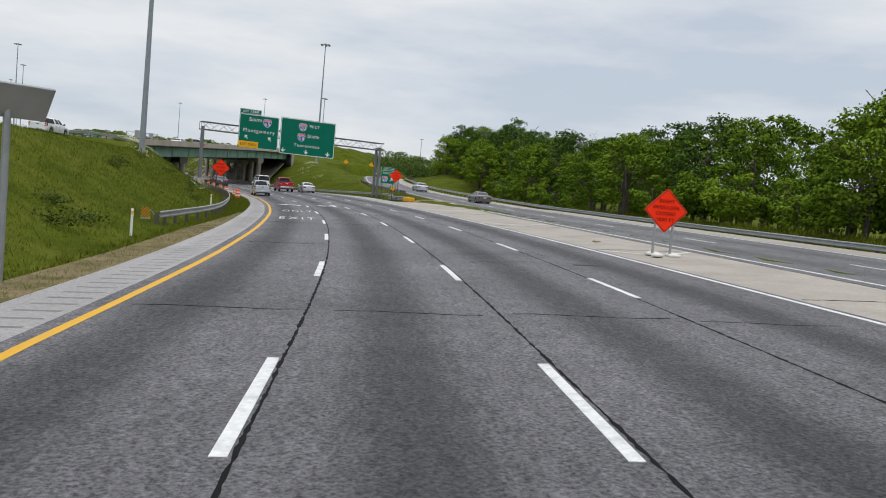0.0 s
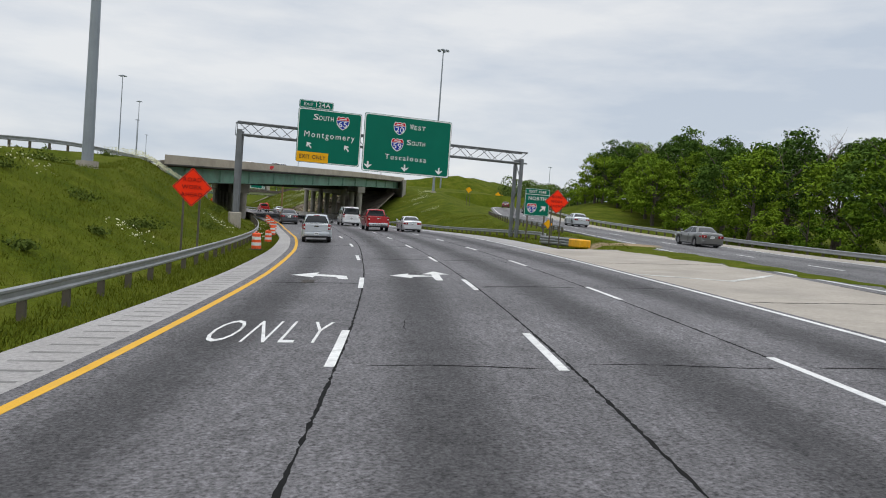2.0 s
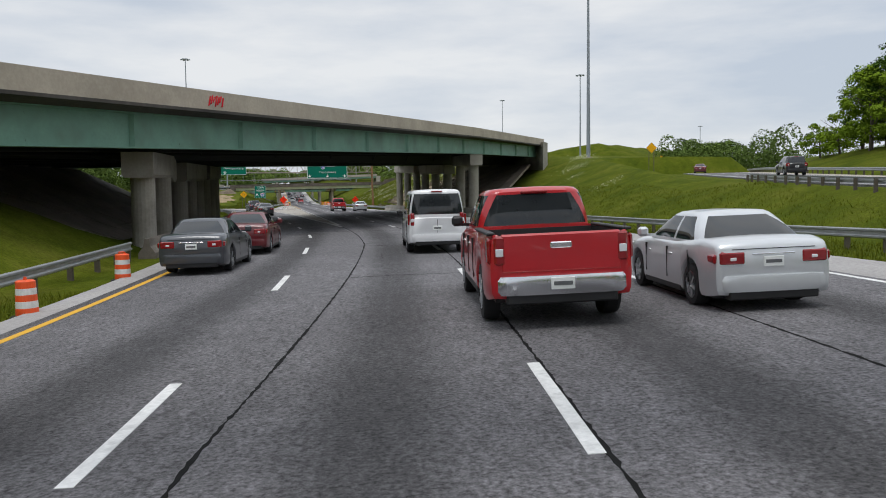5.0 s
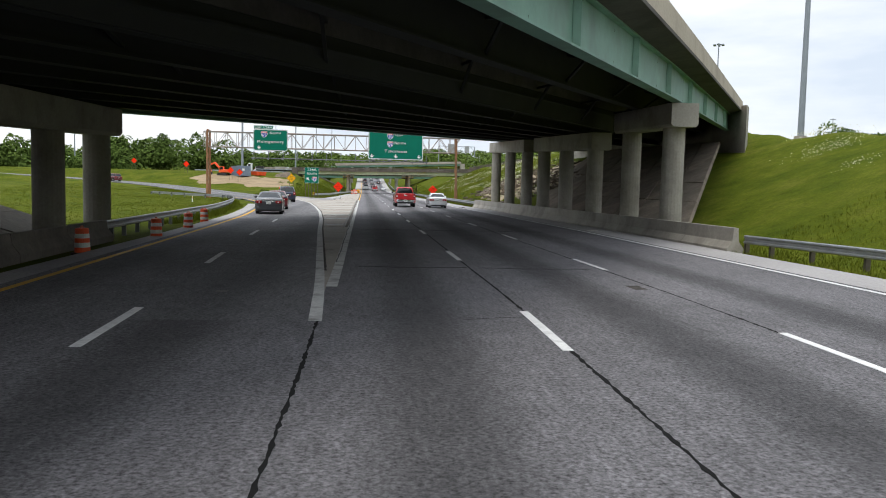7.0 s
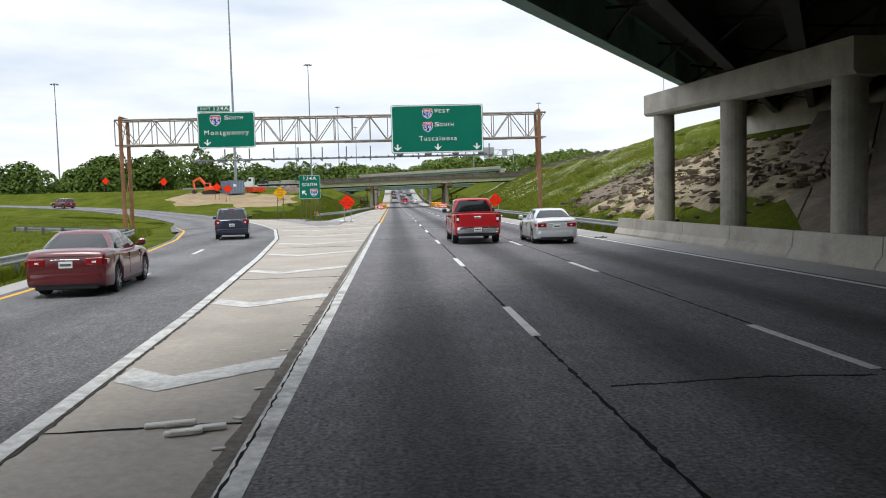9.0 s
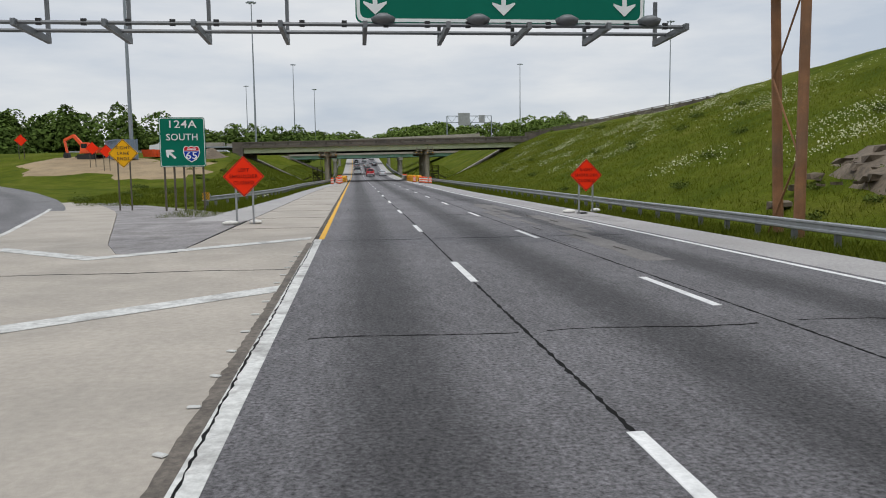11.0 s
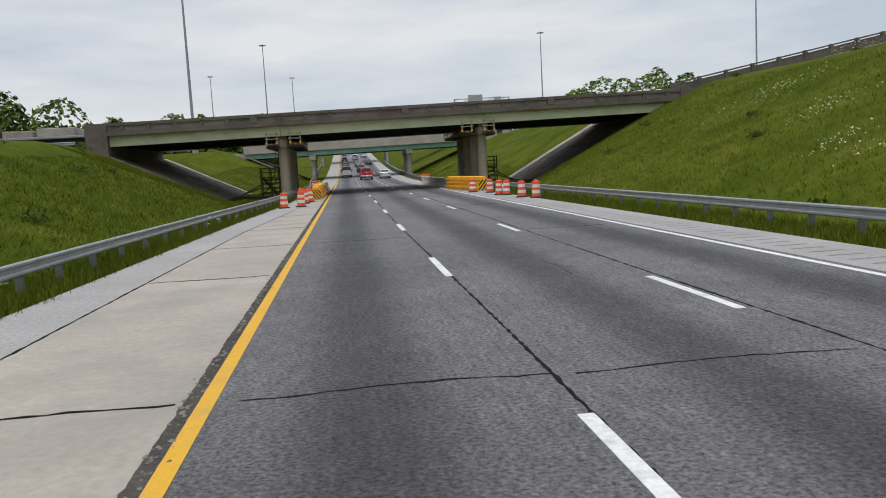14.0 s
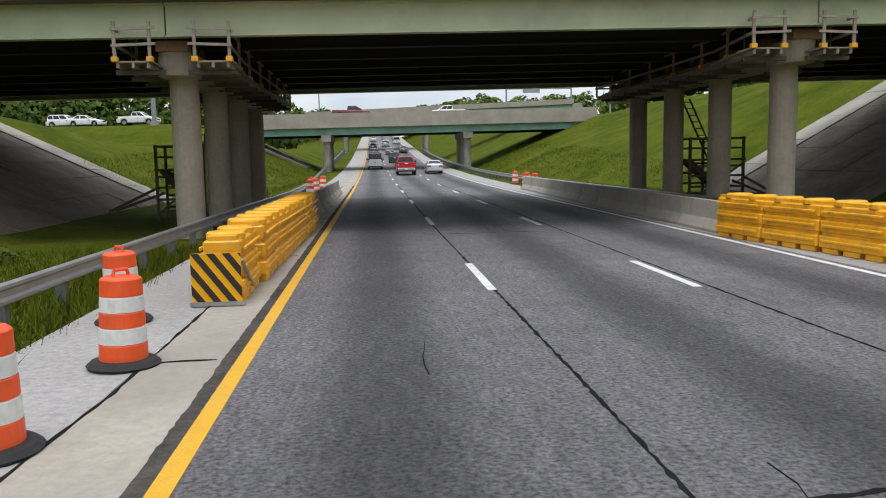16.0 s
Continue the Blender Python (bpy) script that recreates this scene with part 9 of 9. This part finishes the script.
# ---- rough grass, flowers and weeds ----
def blades_mesh(name, base, height, width, mat, lean=0.45):
    n = len(base)
    a = rng.uniform(0, 2 * math.pi, n)
    u = np.stack([np.cos(a), np.sin(a), 0 * a], 1) * (width / 2)[:, None]
    tip = base + np.stack([rng.normal(size=n) * lean * height, rng.normal(size=n) * lean * height, height], 1)
    v = np.stack([base - u, base + u, tip], 1).reshape(-1, 3)
    me = bpy.data.meshes.new(name)
    me.vertices.add(3 * n), me.loops.add(3 * n), me.polygons.add(n)
    me.vertices.foreach_set("co", v.ravel())
    me.loops.foreach_set("vertex_index", np.arange(3 * n))
    me.polygons.foreach_set("loop_start", np.arange(0, 3 * n, 3))
    me.materials.append(mat)
    me.update(calc_edges=True)
    return me


def places_on_ground(n, s_range, offset_of, keep=None):
    """Random places beside the road: offset_of(s, u) gives the offset for u in 0..1."""
    s = rng.uniform(*s_range, n)
    u = rng.random(n)
    d = np.array([offset_of(a, b) for a, b in zip(s, u)])
    g = line_dx(s)
    k = np.sqrt(1 + g * g)
    x, y = line_x(s) + d / k, s - d * g / k
    z = ground_z(x, y)
    ok = z < 90
    for line, gap in ((ramp_line, 6.4), (exit_full, 5.0)):
        dist, _ = nearest(x, y, line)
        ok &= dist > gap
    bs = (x - B1_O.x) / B1_D.x
    bv = (y - B1_O.y - B1_D.y * bs) * B1_D.x
    ok &= ~((bv > -0.4) & (bv < B1_W + 0.6) & (bs > -2) & (bs < B1_LEN + 2))
    ok &= ~((y > 379.5) & (y < 399.5))
    if keep is not None:
        ok &= keep(x, y)
    return np.stack([x, y, z], 1)[ok]


edge_left = lambda s: LEFT_EDGE(s) - 0.02 if s < 232 else (SHOULDER(s) - 0.05 if s > 292 else YELLOW(min(s, 270)) - 2.0)
edge_right = lambda s: WHITE(s) + (2.4 if s < 150 else 2.1)


def tufts(name, n, s_range, offset_of, h, w, label, per=3, keep=None, mat=None):
    p = places_on_ground(n, s_range, offset_of, keep)
    p = np.repeat(p, per, 0)
    p[:, :2] += rng.normal(size=(len(p), 2)) * 0.09
    ob = solid(name, blades_mesh(name, p, rng.uniform(*h, len(p)), rng.uniform(*w, len(p)), mat or M["blade"]), label, "grass", kind="stuff")
    return ob


not_yard = lambda x, y: ~((x < -18) & (y > 320) & (y < 366))
tufts("grass_left_near", 42000, (8, 130), lambda s, u: edge_left(s) - 0.05 - 11.0 * u**1.4, (0.05, 0.2), (0.012, 0.03), "rough spring grass on the near bank")
tufts("grass_left_mid", 26000, (186, 285), lambda s, u: edge_left(s) - 0.4 - 24.0 * u**1.3, (0.03, 0.1), (0.014, 0.034), "rough grass inside the exit bend")
tufts("grass_left_far", 44000, (286, 379), lambda s, u: edge_left(s) - 0.05 - 15.0 * u**1.3, (0.08, 0.26), (0.014, 0.034), "rough grass on the bank before the bridge", keep=not_yard)
tufts("grass_verge", 12000, (278, 379), lambda s, u: SHOULDER(s) + 0.06 - 2.6 * u**1.2, (0.1, 0.34), (0.014, 0.035), "yellowing rough grass along the shoulder edge")
tufts("grass_right_near", 20000, (96, 186), lambda s, u: edge_right(s) + 0.05 + 12.0 * u**1.4, (0.08, 0.22), (0.015, 0.036), "rough grass between the road and the slip road")
tufts("grass_right_far", 62000, (236, 379), lambda s, u: edge_right(s) + 0.05 + 22.0 * u**1.35, (0.08, 0.24), (0.014, 0.034), "rough grass on the steep bank")
tufts("grass_ramp_side", 9000, (0, 120), lambda s, u: RAMP_L(s) + 11.0 + 6 * u, (0.15, 0.5), (0.04, 0.09), "rough grass below the woods")
tufts("grass_verge", 14000, (236, 379), lambda s, u: edge_right(s) + 0.05 + 2.2 * u, (0.12, 0.36), (0.014, 0.034), "tall rough grass round the guard rail posts")
RAIL_L = table((180, -11.6), (190, -12.0), (205, -12.6), (217, -13.7), (230, -15.2), (243, -17.4), (250, -19.6))
tufts("grass_rail_side", 6000, (181, 249), lambda s, u: RAIL_L(s) + 0.5 - 1.0 * u, (0.14, 0.42), (0.014, 0.034), "tall rough grass round the guard rail posts")
tufts("grass_beyond_bridge", 16000, (400, 470), lambda s, u: (9.9 + 9 * u) if rng.random() < 0.5 else (-8.0 - 9 * u), (0.08, 0.24), (0.02, 0.04), "grass on the banks beyond the bridge")


def shrubs(name, spots, label, mat, leaf=0.1, per=380):
    """Low weedy clumps scattered over a bank, in one mesh."""
    pts = []
    for x, y, r in spots:
        q = rng.normal(size=(per, 3)) * np.array([0.5, 0.5, 0.28]) * r
        q[:, 2] = np.abs(q[:, 2])
        pts.append(q + np.array([x, y, g_at(x, y)]))
    c = np.concatenate(pts)
    return solid(name, quads_mesh(name, c, rng.uniform(0.6, 1.4, len(c)) * leaf, mat), label, "weeds", kind="stuff")


def spots_on(n, s_range, offset_of, r):
    return [(x, y, rng.uniform(*r)) for x, y, z in places_on_ground(n, s_range, offset_of)]


shrubs("weeds_right_bank", spots_on(46, (240, 378), lambda s, u: edge_right(s) + 2.5 + 24 * u, (0.3, 0.75)), "dark leafy weeds on the steep bank", M["weed"])
shrubs("weeds_left_bank", spots_on(26, (20, 128), lambda s, u: edge_left(s) - 3.5 - 12 * u, (0.35, 0.9)), "grey-green weeds on the bank", M["weed"])
shrubs("weeds_yard_bank", spots_on(28, (290, 378), lambda s, u: edge_left(s) - 3.0 - 14 * u, (0.3, 0.8)), "leafy weeds on the bank before the bridge", M["weed"])


def flowers(name, groups, label):
    """White flower heads on thin stalks, in loose drifts: (x, y, radius, count)."""
    pts = []
    for x, y, r, n in groups:
        q = rng.normal(size=(n, 2)) * r * 0.5
        xx, yy = x + q[:, 0], y + q[:, 1]
        pts.append(np.stack([xx, yy, ground_z(xx, yy) + rng.uniform(0.3, 0.65, n)], 1))
    c = np.concatenate(pts)
    nrm = np.tile(np.array([[0, -0.6, 0.8]]), (len(c), 1))
    return solid(name, quads_mesh(name, c, rng.uniform(0.045, 0.115, len(c)), M["petal"], nrm), label, "flowers", kind="stuff")


drift = [(float(rng.uniform(14.5, 31)), float(rng.uniform(262, 335)), float(rng.uniform(0.5, 1.6)), int(rng.integers(14, 60))) for _ in range(70)] + [(18.5, 272, 2.2, 420), (21, 276, 2.5, 380), (24, 270, 3.0, 420), (15.5, 283, 1.5, 160), (26, 292, 4.0, 420), (29, 305, 3.5, 300), (24, 312, 2.5, 200), (27, 322, 4.0, 300), (21, 330, 2.4, 160), (30, 340, 4.5, 300), (20, 345, 2.0, 90), (24, 356, 3.0, 150), (33, 360, 4.0, 180), (16, 338, 1.2, 70), (17, 318, 1.6, 90), (19, 300, 1.8, 90)]
flowers("flowers_right_bank", drift, "drifts of small white flowers on the steep bank")
flowers("flowers_slip_side", [(27.5, 200, 2.4, 260), (30.5, 206, 1.6, 160), (24, 192, 1.2, 70), (22, 178, 1.5, 90), (33, 212, 2.0, 160)], "drifts of white flowers beside the bridge end")
flowers("flowers_left_bank", [(-23.2, 123.5, 1.3, 420), (-24.2, 121.5, 1.4, 380), (-22.3, 124.2, 1.0, 260), (-21.2, 124.6, 0.9, 160), (-20.2, 124.6, 0.8, 90), (-25.5, 119.5, 1.6, 300), (-22.2, 119, 1.2, 90), (-28, 88, 1.2, 60), (-19, 104, 0.9, 60), (-24, 84, 1.0, 60)], "white flowers along the bank top by the bridge")
flowers("flowers_verge", [(at(s, edge_left(s) - 0.9)[0], at(s, edge_left(s) - 0.9)[1], 0.8, 26) for s in (100, 112, 122, 300, 320, 345)], "small white flowers in the verge")


# ---- small things ----
def delineator(x, y, h, label):
    t = thing("delineator_post", pose(x, y, g_at(x, y)), label, "marker post", "marker posts")
    part("post", new_box(-0.045, -0.012, -0.1, 0.045, 0.012, h, 0.008), M["sign_white"], t)
    part("reflector", new_box(-0.035, -0.018, h - 0.2, 0.035, -0.01, h - 0.08), M["sign_yellow"], t, "yellow reflector")


for s, d, h in ((62, -9.9, 1.1), (232, -19.5, 0.6), (40, -10.0, 1.0)):
    x, y, _ = at(s, d)
    delineator(x, y, h, "slim white plastic marker post in the grass")


def debris(x, y, z, kind):
    t = bmesh.new()
    for k in range(5):
        a, r = rng.uniform(0, 6.28), rng.uniform(0.05, 0.3)
        cx, cy = r * math.cos(a), r * math.sin(a)
        box(t, cx - 0.14, cy - 0.05, 0, cx + 0.14, cy + 0.05, rng.uniform(0.02, 0.06), 0.01)
    solid("debris", finish(t, "debris", M[kind]), "torn strip of rubber and rubbish lying on the shoulder" if kind == "rubber" else "small broken pieces of old rubbish lying on concrete", "debris", "debris", m=pose(x, y, z, 0, 0, rng.uniform(0, 360)))


for s, d, kind in ((275.5, 7.9, "rubber"), (190, 8.7, "sandbag"), (44, 8.6, "dirt"), (233, 7.6, "rubber"), (204, -4.0, "sandbag"), (330, -9.4, "sandbag")):
    x, y, z = at(s, d)
    debris(x, y, (z if d > -8.3 else g_at(x, y)) + 0.002, kind)

# Stones and weeds on the eroded bank.
stone_v, stone_f = [], []
for k in range(560):
    x, y, r = rng.normal(18.8, 2.8), rng.uniform(231, 269), rng.uniform(0.08, 0.36)
    base = np.array([x, y, g_at(x, y) + 0.28])
    n = len(stone_v)
    pts = rng.normal(size=(8, 3))
    pts = pts / np.linalg.norm(pts, axis=1)[:, None] * r * np.array([1.3, 1.0, 0.55])
    cube = np.array([(a, b, c) for c in (-1, 1) for a, b in ((-1, -1), (1, -1), (1, 1), (-1, 1))]) * r * np.array([0.9, 0.7, 0.35])
    stone_v += [tuple(base + q + 0.35 * e) for q, e in zip(cube, pts)]
    stone_f += [tuple(n + i for i in q) for q in ((0, 3, 2, 1), (4, 5, 6, 7), (0, 1, 5, 4), (1, 2, 6, 5), (2, 3, 7, 6), (3, 0, 4, 7))]
solid("rubble_bank", mesh_from("rubble_bank", stone_v, stone_f, M["eroded_rock"]), "loose brown stones lying on the eroded bank", "rubble", kind="stuff")
shrubs("weeds_eroded_bank", [(rng.normal(18.5, 2.8), rng.uniform(238, 269), rng.uniform(0.25, 0.6)) for _ in range(70)], "tufts of weeds on the eroded bank", M["weed"], leaf=0.1, per=160)

# Lane marker studs on the concrete gore.
for s in np.arange(190, 262, 1.1):
    x, y, z = at(s + rng.uniform(-0.1, 0.1), -3.57 + rng.uniform(-0.03, 0.03))
    solid("lane_stud", finish(new_box(-0.06, -0.04, 0, 0.06, 0.03, 0.02, 0.012), "lane_stud", M["paint_worn"]), "small worn white ceramic stud on concrete", "road stud", "lane studs", m=pose(x, y, z - 0.004, 0, 0, rng.uniform(-35, 35)))

# Red painted scrawl on the first bridge's parapet.
gs = thing("painted_scrawl", Matrix(), "small red painted scrawl on a concrete parapet", "graffiti")
for k in range(7):
    bm = bmesh.new()
    s0 = 24.6 + 0.16 * k
    beam(bm, b1(s0, -0.775, 1.75 + 0.08 * (k % 3)), b1(s0 + 0.12, -0.745, 2.15 + 0.05 * (k % 2)), 0.05, 0.03)
    part("stroke", bm, M["sign_red"], gs, "red paint stroke")
